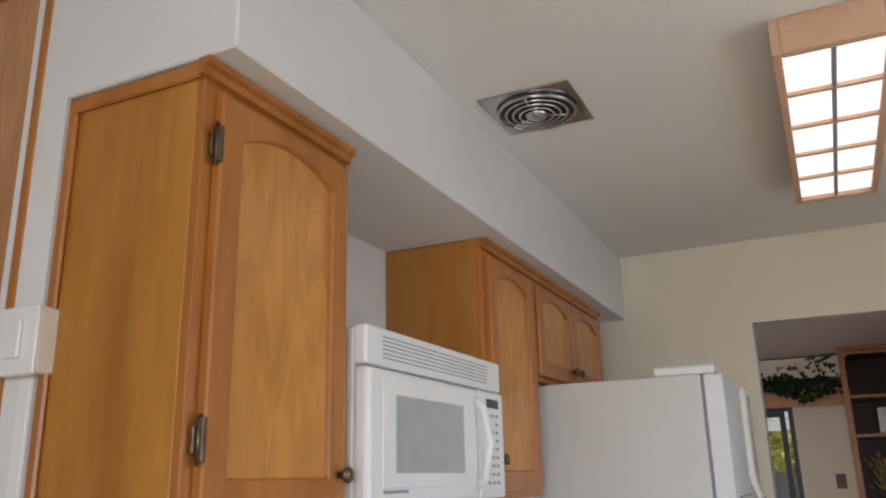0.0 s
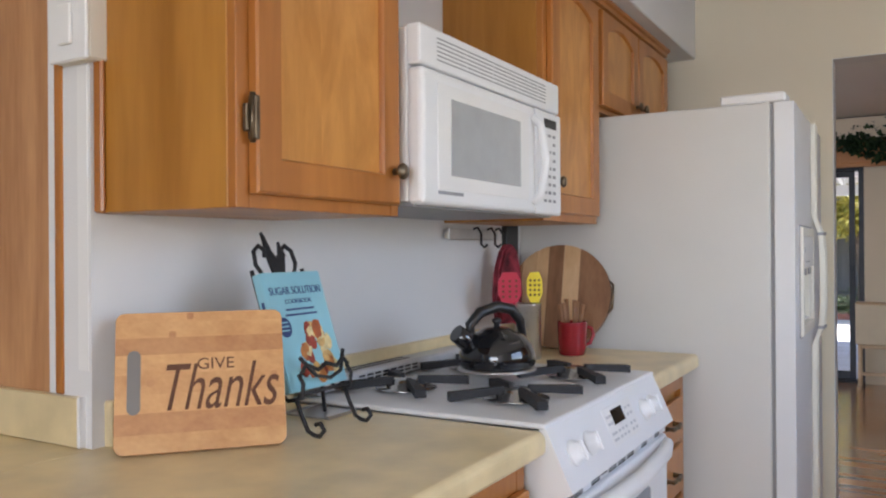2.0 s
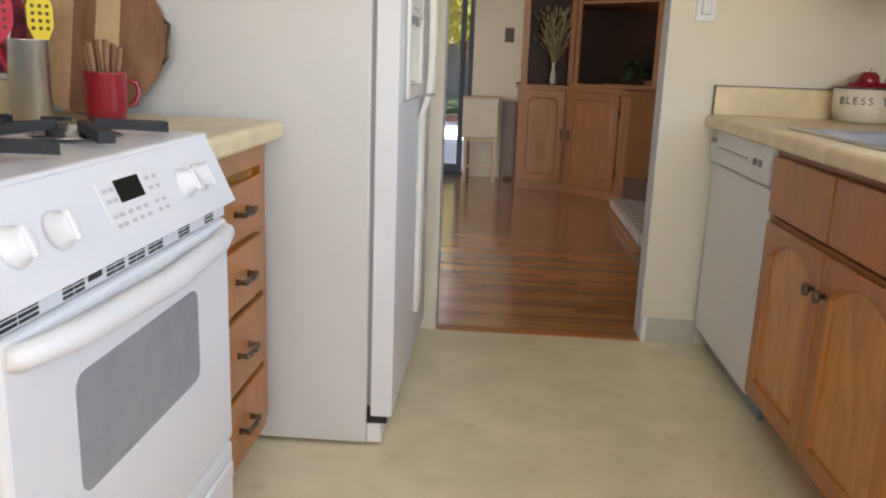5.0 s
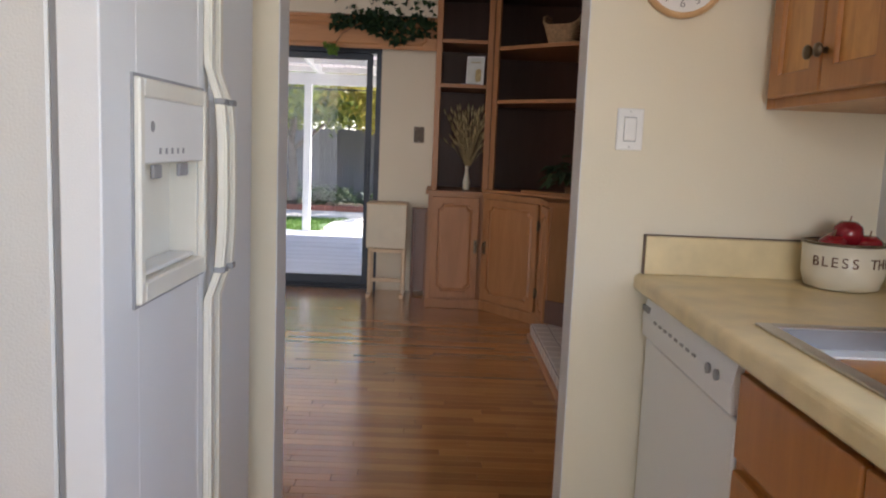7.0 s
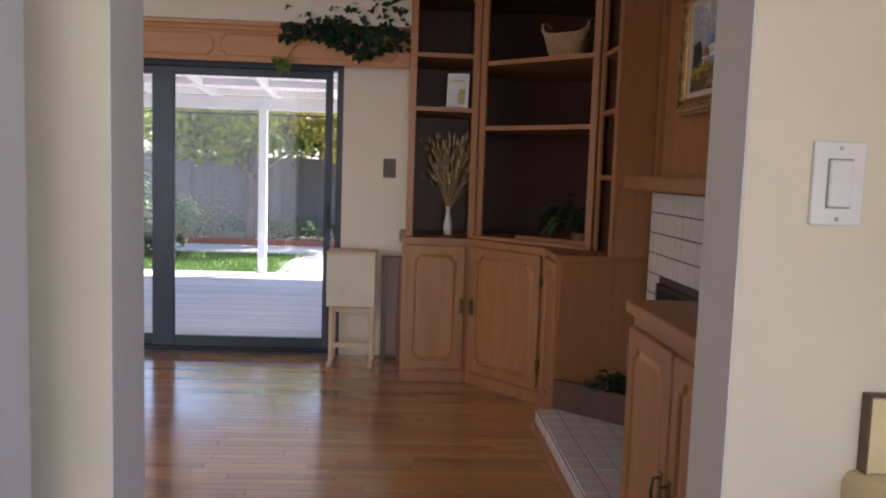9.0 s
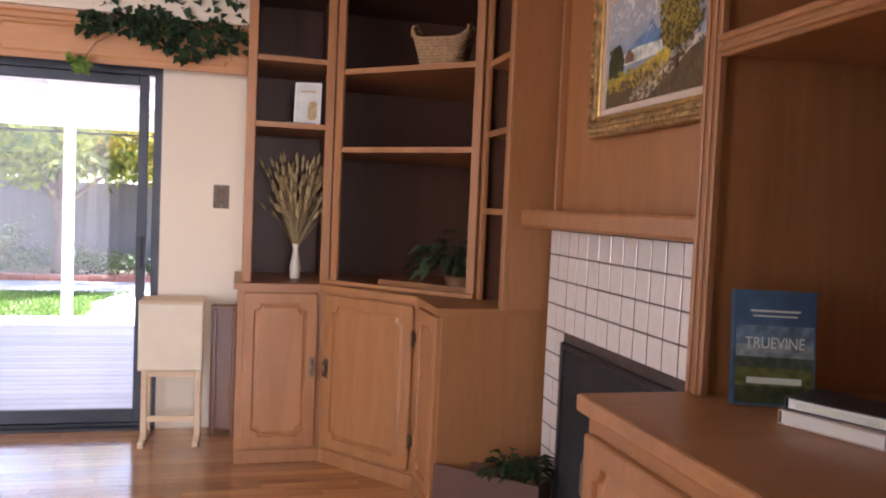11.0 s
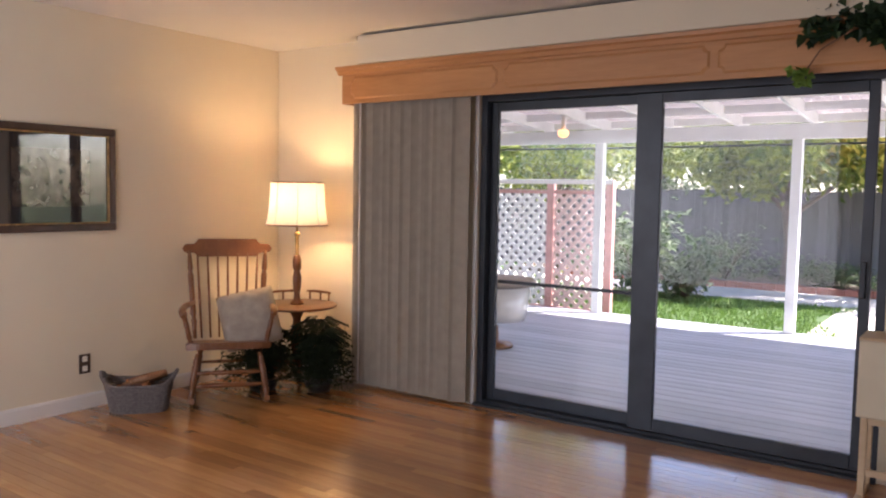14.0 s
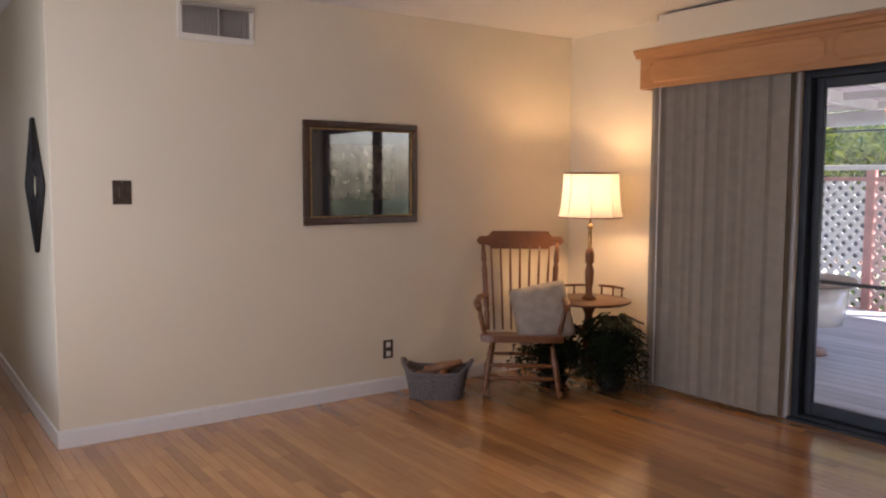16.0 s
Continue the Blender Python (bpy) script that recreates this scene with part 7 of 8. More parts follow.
basket(bq, BQ, 0.20, 0.15, 0.28, 0.19, 0.12, M_WICK, 0.05)
for s in (-1, 1):
    part("handle", tube(bmesh.new(), [BQ @ Vector((s * 0.14, q, z)) for q, z in ((-0.06, 0.14), (-0.05, 0.185), (0, 0.20), (0.05, 0.185), (0.06, 0.14))], 0.008, 8), M_WICK, bq)

# planter box set across the corner of the hearth
lb = thing("planter_box", (1.08, 6.85, 0.102), "dark wooden planter box standing aslant on the tiled hearth", "planter")
LBM = Matrix.Translation((1.005, 6.845, 0.1025)) @ Matrix.Rotation(radians(-43.5), 4, "Z")
for x0, x1, y0, y1 in ((-0.235, 0.235, 0.0, 0.016), (-0.235, 0.235, 0.104, 0.12), (-0.235, -0.219, 0.0165, 0.1035), (0.219, 0.235, 0.0165, 0.1035)):
    bm = box(bmesh.new(), x0, x1, y0, y1, 0.0, 0.155, 0.003)
    bmesh.ops.transform(bm, matrix=LBM, verts=bm.verts)
    part("board", bm, M_DARKW, lb)
bm = box(bmesh.new(), -0.218, 0.218, 0.017, 0.103, 0.001, 0.125, 0.0)
bmesh.ops.transform(bm, matrix=LBM, verts=bm.verts)
part("soil", bm, M_SOOT, lb)
for k, (x, n) in enumerate(((0.07, 46), (0.17, 40))):
    p = LBM @ Vector((x, 0.06, 0.126))
    potted("potted_plant", tuple(p), n, 0.085, 0.10, 0.07, 0.04, L_IVY, "small green plant in the dark planter box", 0.03, 0.03, 8 + k, 0.7)

# folded drop-leaf table against the wall
ft = thing("folding_table", (-0.24, 8.36, 0), "folded pale wood drop-leaf table against the wall", "table")
part("top", B((-0.46, -0.13, 8.22, 8.46, 0.742, 0.764), bev=0.006), M_TABLE, ft)
part("leaf", B((-0.455, -0.135, 8.195, 8.215, 0.40, 0.752), bev=0.008, seg=2), paint("cream_table_leaf", (0.70, 0.62, 0.46), 0.45, 0.06, 6), ft)
for x in (-0.44, -0.17):
    for y in (8.24, 8.43):
        part("leg", B((x, x + 0.03, y, y + 0.03, 0.0, 0.741), bev=0.003), M_TABLE, ft)
for z in (0.12, 0.36):
    part("stretcher", B((-0.41, -0.17, 8.245, 8.265, z, z + 0.03), bev=0.002), M_TABLE, ft)
for x in (-0.445, -0.175):
    part("foot_rail", B((x, x + 0.03, 8.17, 8.46, 0.0, 0.03), bev=0.003), M_TABLE, ft)
tf = thing("tray_table", (-0.04, 8.42, 0), "dark folded tray table leaning beside the bookcase", "table")
part("panel", B((-0.10, 0.04, 8.40, 8.425, 0.03, 0.72), bev=0.004), M_CHAIR, tf)
part("panel", B((-0.10, 0.04, 8.44, 8.465, 0.03, 0.72), bev=0.004), M_CHAIR, tf)
for x in (-0.09, 0.012):
    part("leg", B((x, x + 0.022, 8.37, 8.395, 0.0, 0.70), bev=0.003), M_CHAIR, tf)

# outlets, switch plates, register on the walls
M_BRASS = paint("aged_brass_plate", (0.10, 0.075, 0.055), 0.45, 0.2, 30, 0.05, 120, metal=0.6)
wall_switch((-0.07, YF, 1.318), (1, 0, 0), (0, -1, 0), 0.085, 0.13, M_BRASS, M_BRASS, "dark bronze switch plate beside the bookcase")
wall_switch((XP, 5.30, 1.315), (0, 1, 0), (1, 0, 0), 0.095, 0.125, M_BRASS, M_BRASS, "dark bronze switch plate on the cream wall")
ol = thing("wall_outlet", (XP, 6.93, 0.285), "brass wall outlet plate with two sockets", "outlet")
part("plate", B((XP, XP + 0.006, 6.893, 6.967, 0.225, 0.345), bev=0.002), M_BRASS, ol)
for z in (0.255, 0.315):
    part("socket", B((XP + 0.006, XP + 0.008, 6.913, 6.947, z - 0.017, z + 0.017), bev=0.001), M_IVORY, ol)
rgst = thing("wall_register", (XP, 5.83, 2.145), "cream metal wall heating register with lifted grey damper", "vent")
part("frame", B((XP, XP + 0.012, 5.61, 6.04, 2.14, 2.175), (XP, XP + 0.012, 5.61, 6.04, 2.335, 2.35), (XP, XP + 0.012, 5.61, 5.635, 2.175, 2.335), (XP, XP + 0.012, 6.015, 6.04, 2.175, 2.335), bev=0.002), M_IVORY, rgst)
part("backing", B((XP, XP + 0.002, 5.635, 6.015, 2.175, 2.335), bev=0), M_INK, rgst)
for k in range(26):
    y = 5.642 + k * 0.0145
    part("fin", B((XP + 0.002, XP + 0.010, y, y + 0.005, 2.177, 2.333), bev=0), paint("grey_fin", (0.36, 0.33, 0.28), 0.5) if k == 0 else bpy.data.materials["grey_fin"], rgst)
part("damper", B((XP + 0.012, XP + 0.05, 5.625, 6.03, 2.32, 2.34), (XP + 0.012, XP + 0.035, 5.825, 5.835, 2.175, 2.32), bev=0.003), bpy.data.materials["grey_fin"], rgst)

# framed picture
fp2 = thing("framed_picture", (XP, 6.76, 1.1), "dark framed matted picture behind reflective glass", "picture")
A0, A1, E0, E1 = 6.333, 7.146, 1.11, 1.742
M_DKFR = wood("dark_walnut_frame", (0.03, 0.013, 0.008), (0.075, 0.033, 0.018), "z", 0.35, 12, 0.3, 0.9, 0.05)
for a0, a1, b0, b1 in ((A0, A1, E0, E0 + 0.045), (A0, A1, E1 - 0.045, E1), (A0, A0 + 0.045, E0 + 0.045, E1 - 0.045), (A1 - 0.045, A1, E0 + 0.045, E1 - 0.045)):
    part("frame_rail", B((XP, XP + 0.028, a0, a1, b0, b1), bev=0.008, seg=2), M_DKFR, fp2)
part("gilt_line", B((XP + 0.001, XP + 0.024, A0 + 0.045, A1 - 0.045, E0 + 0.045, E0 + 0.053), (XP + 0.001, XP + 0.024, A0 + 0.045, A1 - 0.045, E1 - 0.053, E1 - 0.045), (XP + 0.001, XP + 0.024, A0 + 0.045, A0 + 0.053, E0 + 0.053, E1 - 0.053), (XP + 0.001, XP + 0.024, A1 - 0.053, A1 - 0.045, E0 + 0.053, E1 - 0.053), bev=0.001), M_GOLD, fp2)
part("mat_board", B((XP + 0.004, XP + 0.010, A0 + 0.053, A1 - 0.053, E0 + 0.053, E1 - 0.053), bev=0), paint("dark_mat", (0.035, 0.03, 0.03), 0.03, 0.1, 6, 0.0, 50, spec=1.0, coat=1.0), fp2)
part("print", B((XP + 0.0095, XP + 0.0108, A0 + 0.17, A1 - 0.17, E0 + 0.15, E1 - 0.14), bev=0), paint("brown_print", (0.07, 0.055, 0.045), 0.03, 0.5, 14, 0.0, 50, spec=1.0, coat=1.0), fp2)

# hall ornament
dm = thing("wall_ornament", (-4.97, YH, 1.35), "black iron diamond-shaped openwork wall ornament", "wall decoration")
DC = Vector((-4.97, YH - 0.012, 1.35))
dm_m = plane_m(DC, (1, 0, 0), (0, -1, 0))
q = [(0, 0.355), (0.27, 0), (0, -0.355), (-0.27, 0), (0, 0.355)]
part("frame", tube(bmesh.new(), [dm_m @ Vector((x, y, 0)) for x, y in q], 0.012, 6), M_IRON, dm)
for s in (0.72, 0.42):
    part("inner_frame", tube(bmesh.new(), [dm_m @ Vector((x * s, y * s, 0)) for x, y in q], 0.009, 6), M_IRON, dm)
for k in range(8):
    a = 2 * math.pi * k / 8
    part("scroll", tube(bmesh.new(), [dm_m @ Vector((0.12 * math.cos(a) + 0.038 * math.cos(b), 0.155 * math.sin(a) + 0.045 * math.sin(b), 0)) for b in [i * 0.7 for i in range(8)]], 0.008, 6), M_IRON, dm)
wall_switch((-6.7, YH, 1.30), (1, 0, 0), (0, -1, 0), 0.16, 0.115, M_IVORY, M_IVORY, "ivory double switch plate in the hall")


# ---- rocking chair ----
def turned(parent, name, p0, p1, r, mat, beads=True, seg=10):
    p0, p1 = Vector(p0), Vector(p1)
    fr_ = ((0, 0.7), (0.12, 0.9), (0.2, 1.15), (0.24, 0.75), (0.28, 1.15), (0.5, 1.05), (0.72, 1.15), (0.76, 0.75), (0.8, 1.15), (0.9, 0.9), (1, 0.65)) if beads else ((0, 0.75), (0.4, 1.0), (0.7, 0.95), (1, 0.7))
    return part(name, tube(bmesh.new(), [p0 + (p1 - p0) * f for f, _ in fr_], [r * s for _, s in fr_], seg), mat, parent)


RC = Matrix.Translation((-4.075, 7.64, 0)) @ Matrix.Rotation(radians(51), 4, "Z")


def rc(x, y, z):
    """Chair space: x across, -y forward."""
    return RC @ Vector((x, y, z))


ch = thing("rocking_chair", tuple(RC.translation), "antique maple spindle-back rocking chair in the corner", "rocking chair")
SZ = 0.365
bm = bmesh.new()
seatp = [(-0.245, -0.24), (-0.18, -0.265), (0.18, -0.265), (0.245, -0.24), (0.25, -0.05), (0.215, 0.20), (0.1, 0.225), (-0.1, 0.225), (-0.215, 0.20), (-0.25, -0.05)]
slab(bm, [(x * 1.06, y) for x, y in seatp], -0.022, 0.022, RC @ Matrix.Translation((0, 0, SZ)) @ Matrix.Rotation(radians(-8), 4, "X"))
bmesh.ops.bevel(bm, geom=bm.edges[:], offset=0.008, segments=2, affect="EDGES")
part("seat", bm, M_CHAIR, ch)
for sx in (-1, 1):
    turned(ch, "leg", rc(sx * 0.19, -0.19, SZ - 0.02), rc(sx * 0.235, -0.235, 0.055), 0.019, M_CHAIR)
    turned(ch, "leg", rc(sx * 0.175, 0.16, SZ - 0.02), rc(sx * 0.215, 0.24, 0.055), 0.019, M_CHAIR)
    pts = []
    for k in range(15):
        f = k / 14 * 2 - 1
        pts.append(rc(sx * 0.225, f * 0.40 + 0.03, 0.018 + 0.07 * f * f))
    bm = bmesh.new()
    tube(bm, pts, 0.019, 8)
    part("rocker", bm, M_CHAIR, ch)
    turned(ch, "back_post", rc(sx * 0.215, 0.185, SZ + 0.01), rc(sx * 0.255, 0.33, 0.955), 0.017, M_CHAIR)
    arm = bmesh.new()
    tube(arm, [rc(sx * 0.222, 0.23, 0.615), rc(sx * 0.27, 0.10, 0.612), rc(sx * 0.285, -0.10, 0.61), rc(sx * 0.275, -0.22, 0.605), rc(sx * 0.27, -0.245, 0.59)], [0.016, 0.021, 0.023, 0.026, 0.018], 8)
    part("armrest", arm, M_CHAIR, ch)
    turned(ch, "arm_post", rc(sx * 0.225, -0.17, SZ + 0.01), rc(sx * 0.275, -0.18, 0.605), 0.015, M_CHAIR)
    turned(ch, "arm_spindle", rc(sx * 0.235, 0.02, SZ + 0.01), rc(sx * 0.278, 0.0, 0.605), 0.009, M_CHAIR, False)
    turned(ch, "stretcher", rc(sx * 0.213, -0.212, 0.20), rc(sx * 0.198, 0.20, 0.20), 0.011, M_CHAIR, False)
turned(ch, "front_stretcher", rc(-0.222, -0.22, 0.145), rc(0.222, -0.22, 0.145), 0.014, M_CHAIR)
turned(ch, "front_stretcher", rc(-0.215, -0.214, 0.225), rc(0.215, -0.214, 0.225), 0.013, M_CHAIR)
turned(ch, "back_stretcher", rc(-0.195, 0.205, 0.21), rc(0.195, 0.205, 0.21), 0.011, M_CHAIR, False)
for k in range(7):
    f = (k + 0.5) / 7 * 2 - 1
    turned(ch, "spindle", rc(f * 0.20, 0.20 + 0.012 * (1 - f * f), SZ + 0.01), rc(f * 0.235, 0.325 + 0.025 * (1 - f * f), 0.935), 0.0085, M_CHAIR, False, 8)
bm = bmesh.new()
prev = None
for k in range(41):
    x = -0.298 + 0.596 * k / 40
    f = abs(x)
    ear = math.sqrt(max(0.0, 1 - (max(0.0, f - 0.262) / 0.0365) ** 2))
    step = min(1.0, max(0.0, (0.222 - f) / 0.03))
    step = step * step * (3 - 2 * step)
    mid_z = 0.056 + 0.004 * step
    zl, zh = mid_z - (0.030 * ear + 0.030 * step), mid_z + (0.030 * ear + 0.030 * step)
    yb = 0.338 + 0.016 * (1 - (x / 0.3) ** 2)
    sect = [bm.verts.new(rc(x, yb + z * 0.28 + d, 0.915 + z)) for z, d in ((zl, -0.012), (zh, -0.012), (zh, 0.012), (zl, 0.012))]
    if prev:
        for i in range(4):
            bm.faces.new((prev[i], prev[(i + 1) % 4], sect[(i + 1) % 4], sect[i]))
    else:
        bm.faces.new(sect)
    prev = sect
bm.faces.new(prev[::-1])
bmesh.ops.recalc_face_normals(bm, faces=bm.faces)
part("crest_rail", bm, M_CHAIR, ch)

cu = thing("cushion", tuple(rc(0.06, 0.02, SZ + 0.02)), "pale grey embroidered throw pillow propped on the rocking chair", "pillow")
bm = bmesh.new()
NN = 14
grid = {}
pmx = RC @ Matrix.Translation((0.135, 0.0, SZ + 0.165)) @ Matrix.Rotation(radians(-14), 4, "X") @ Matrix.Rotation(radians(-12), 4, "Y")
for side in (-1, 1):
    for i in range(NN + 1):
        for j in range(NN + 1):
            u, v = i / NN * 2 - 1, j / NN * 2 - 1
            th_ = 0.062 * max(0, (1 - u ** 4)) ** 0.6 * max(0, (1 - v ** 4)) ** 0.6
            pinch = 1 - 0.06 * (u * u * v * v)
            if side == 1 and (i in (0, NN) or j in (0, NN)):
                grid[side, i, j] = grid[-1, i, j]
            else:
                grid[side, i, j] = bm.verts.new(pmx @ Vector((u * 0.195 * pinch * (1 - 0.05 * (1 - v * v)), side * th_ + 0.005 * math.sin(9 * u + 5 * v), v * 0.195 * pinch * (1 - 0.05 * (1 - u * u)))))
    for i in range(NN):
        for j in range(NN):
            f = bm.faces.new((grid[side, i, j], grid[side, i + 1, j], grid[side, i + 1, j + 1], grid[side, i, j + 1]))
            f.smooth = True
bmesh.ops.recalc_face_normals(bm, faces=bm.faces)
part("cover", bm, paint("pale_linen", (0.38, 0.33, 0.27), 0.9, 0.16, 16, 0.25, 180), cu)

# ---- lamp table with lamp ----
LT = Vector((-3.982, 8.166, 0))
lt = thing("lamp_table", tuple(LT), "round maple pedestal lamp table with low spindle gallery", "table")
TZ = 0.585
part("top", lathe(bmesh.new(), [(0.262, TZ - 0.022), (0.278, TZ - 0.016), (0.285, TZ - 0.006), (0.278, TZ), (0.0001, TZ)], tuple(LT), 40), M_CHAIR, lt)
part("pedestal", lathe(bmesh.new(), [(0.07, 0.16), (0.05, 0.20), (0.03, 0.24), (0.042, 0.30), (0.048, 0.36), (0.03, 0.44), (0.026, 0.48), (0.05, 0.53), (0.10, 0.575)], tuple(LT), 20), M_CHAIR, lt)
for k in range(3):
    a = radians(250 + 120 * k)
    d = Vector((math.cos(a), math.sin(a), 0))
    part("foot", tube(bmesh.new(), [LT + d * s + Vector((0, 0, z)) for s, z in ((0.04, 0.19), (0.11, 0.20), (0.19, 0.13), (0.24, 0.05), (0.28, 0.022))], [0.024, 0.024, 0.02, 0.018, 0.02], 8), M_CHAIR, lt)
for a0 in (133, 69):
    pts = [LT + Vector((0.257 * math.cos(radians(a)), 0.257 * math.sin(radians(a)), TZ + 0.062)) for a in range(a0, a0 + 51, 10)]
    part("gallery_rail", tube(bmesh.new(), pts, [0.007, 0.009, 0.009, 0.009, 0.009, 0.007], 8), M_CHAIR, lt)
    for a in (a0 + 5, a0 + 25, a0 + 45):
        c = LT + Vector((0.257 * math.cos(radians(a)), 0.257 * math.sin(radians(a)), TZ))
        part("gallery_spindle", lathe(bmesh.new(), [(0.005, 0), (0.008, 0.015), (0.005, 0.03), (0.008, 0.045), (0.005, 0.06)], tuple(c), 8), M_CHAIR, lt)
part("column", lathe(bmesh.new(), [(0.05, TZ), (0.045, TZ + 0.015), (0.024, TZ + 0.03), (0.019, TZ + 0.08), (0.028, TZ + 0.12), (0.031, TZ + 0.19), (0.019, TZ + 0.235), (0.03, TZ + 0.25), (0.031, TZ + 0.31), (0.021, TZ + 0.345)], tuple(LT), 20), M_CHAIR, lt, "turned wooden lamp column")
part("column_rod", lathe(bmesh.new(), [(0.017, TZ + 0.346), (0.014, TZ + 0.352), (0.013, TZ + 0.47), (0.021, TZ + 0.485), (0.021, TZ + 0.50), (0.010, TZ + 0.51)], tuple(LT), 16), M_GOLD, lt, "brass lamp rod")
part("stem", lathe(bmesh.new(), [(0.008, TZ + 0.50), (0.008, TZ + 0.62), (0.02, TZ + 0.625), (0.02, TZ + 0.66)], tuple(LT), 12), M_GOLD, lt)
sh = bmesh.new()
N_ = 48
prev = None
for z, r in ((1.14, 0.212), (1.17, 0.204), (1.24, 0.192), (1.33, 0.185), (1.435, 0.180)):
    cur = []
    for i in range(N_):
        a = 2 * math.pi * i / N_
        rr = r * (1 - 0.03 * abs(math.sin(4 * a)))
        cur.append(sh.verts.new(LT + Vector((rr * math.cos(a), rr * math.sin(a), z))))
    if prev:
        for k in range(N_):
            sh.faces.new((prev[k], prev[(k + 1) % N_], cur[(k + 1) % N_], cur[k])).smooth = True
    prev = cur
M_SHADE = bpy.data.materials.new("lampshade_cloth")
t_, n_, l_, p_ = nodes_of(M_SHADE)
p_.inputs["Base Color"].default_value = (0.82, 0.77, 0.68, 1)
p_.inputs["Roughness"].default_value = 0.9
tl_ = n_.new("ShaderNodeBsdfTranslucent"); tl_.inputs["Color"].default_value = (0.74, 0.66, 0.58, 1)
mx_ = n_.new("ShaderNodeMixShader"); mx_.inputs[0].default_value = 0.24
l_.new(p_.outputs[0], mx_.inputs[1]); l_.new(tl_.outputs[0], mx_.inputs[2]); l_.new(mx_.outputs[0], n_["Material Output"].inputs["Surface"])
shade = part("shade", sh, M_SHADE, lt, "white cloth panelled lampshade, lit from inside")
for k in range(8):
    a = math.pi / 4 * k
    part("rib", tube(bmesh.new(), [LT + Vector((r * math.cos(a), r * math.sin(a), z)) for z, r in ((1.14, 0.214), (1.17, 0.206), (1.24, 0.194), (1.33, 0.187), (1.435, 0.182))], 0.0035, 6), M_TRIMW, shade)
for z, r in ((1.141, 0.212), (1.434, 0.180)):
    part("binding", tube(bmesh.new(), [LT + Vector((r * math.cos(2 * math.pi * i / 40), r * math.sin(2 * math.pi * i / 40), z)) for i in range(41)], 0.005, 6, caps=False), M_CHAIR, shade)

# plants under the table
def bushy(name, c, n, r, h, lw, label, seed, mat):
    t = thing(name, c, label, "plant")
    part("pot", lathe(bmesh.new(), [(r * 0.28, 0), (r * 0.36, 0.06), (r * 0.34, 0.075), (r * 0.25, 0.07)], c, 16), M_BLACK, t)
    rg = random.Random(seed)
    bm, bs_ = bmesh.new(), bmesh.new()
    for k in range(n):
        a = rg.random() * 2 * math.pi
        d = Vector((math.cos(a), math.sin(a), 0))
        o = Vector(c) + Vector((0, 0, 0.07))
        reach, top = r * (0.4 + 0.7 * rg.random()), h * (0.35 + 0.65 * rg.random())
        pts = [o, o + d * reach * 0.35 + Vector((0, 0, top * 0.9)), o + d * reach * 0.8 + Vector((0, 0, top * 0.8)), o + d * reach * 1.1 + Vector((0, 0, max(-0.05, top * 0.2 - 0.14 * rg.random())))]
        tube(bs_, pts, 0.0015, 4, caps=False)
        for s in range(1, 12):
            f = s / 12 * 3
            i = min(int(f), 2)
            p = pts[i] + (pts[i + 1] - pts[i]) * (f - i)
            side = d.cross(Vector((0, 0, 1)))
            for sg in (-1, 1):
                leaf(bm, p, side * sg + d * 0.4 + Vector((0, 0, -0.2)), Vector((0, 0, 1)), lw * (1.25 - s / 14), lw * 0.36)
    part("stem", bs_, mat, t, kind="stuff")
    part("fronds", bm, mat, t)
    return t


bushy("fern", (-4.10, 7.96, 0.0), 60, 0.30, 0.44, 0.085, "dark green fern on the floor under the lamp table", 31, L_POT)
bushy("fern", (-3.76, 8.16, 0.0), 75, 0.27, 0.50, 0.085, "dark green bushy fern on the floor beside the lamp table", 32, L_POT)

# basket with wood and papers
wb = thing("log_basket", (-4.31, 7.14, 0), "grey woven basket with looped handles filled with kindling", "basket")
WB = Matrix.Translation((-4.315, 7.14, 0.0)) @ Matrix.Rotation(radians(48), 4, "Z") @ Matrix.Scale(0.9, 4)
M_GWICK = paint("grey_wicker", (0.16, 0.145, 0.14), 0.85, 0.3, 60, 0.5, 160)
basket(wb, WB, 0.36, 0.25, 0.44, 0.31, 0.19, M_GWICK, 0.04, 11)
for s in (-1, 1):
    part("handle", tube(bmesh.new(), [WB @ Vector((s * x, y, z)) for x, y, z in ((0.21, -0.06, 0.19), (0.24, -0.05, 0.25), (0.25, 0, 0.265), (0.24, 0.05, 0.25), (0.21, 0.06, 0.19))], 0.012, 8), M_GWICK, wb)
rng = random.Random(12)
for k in range(7):
    lg = thing("firewood_log", tuple(WB @ Vector((0, 0, 0.15))), "split firewood log in the basket" if k % 3 else "orange-brown kindling stick in the basket", "firewood", "kindling in the basket")
    p0 = WB @ Vector((-0.17 + 0.02 * k, rng.uniform(-0.09, 0.09), 0.13 + 0.012 * k))
    p1 = WB @ Vector((0.05 + 0.022 * k, rng.uniform(-0.09, 0.09), 0.17 + 0.014 * k))
    part("wood", tube(bmesh.new(), [p0, (p0 + p1) / 2, p1], [0.022, 0.026, 0.022], 7), (M_ACACD, paint("orange_bark", (0.42, 0.16, 0.06), 0.8, 0.3, 30), M_DARKW)[k % 3], lg)


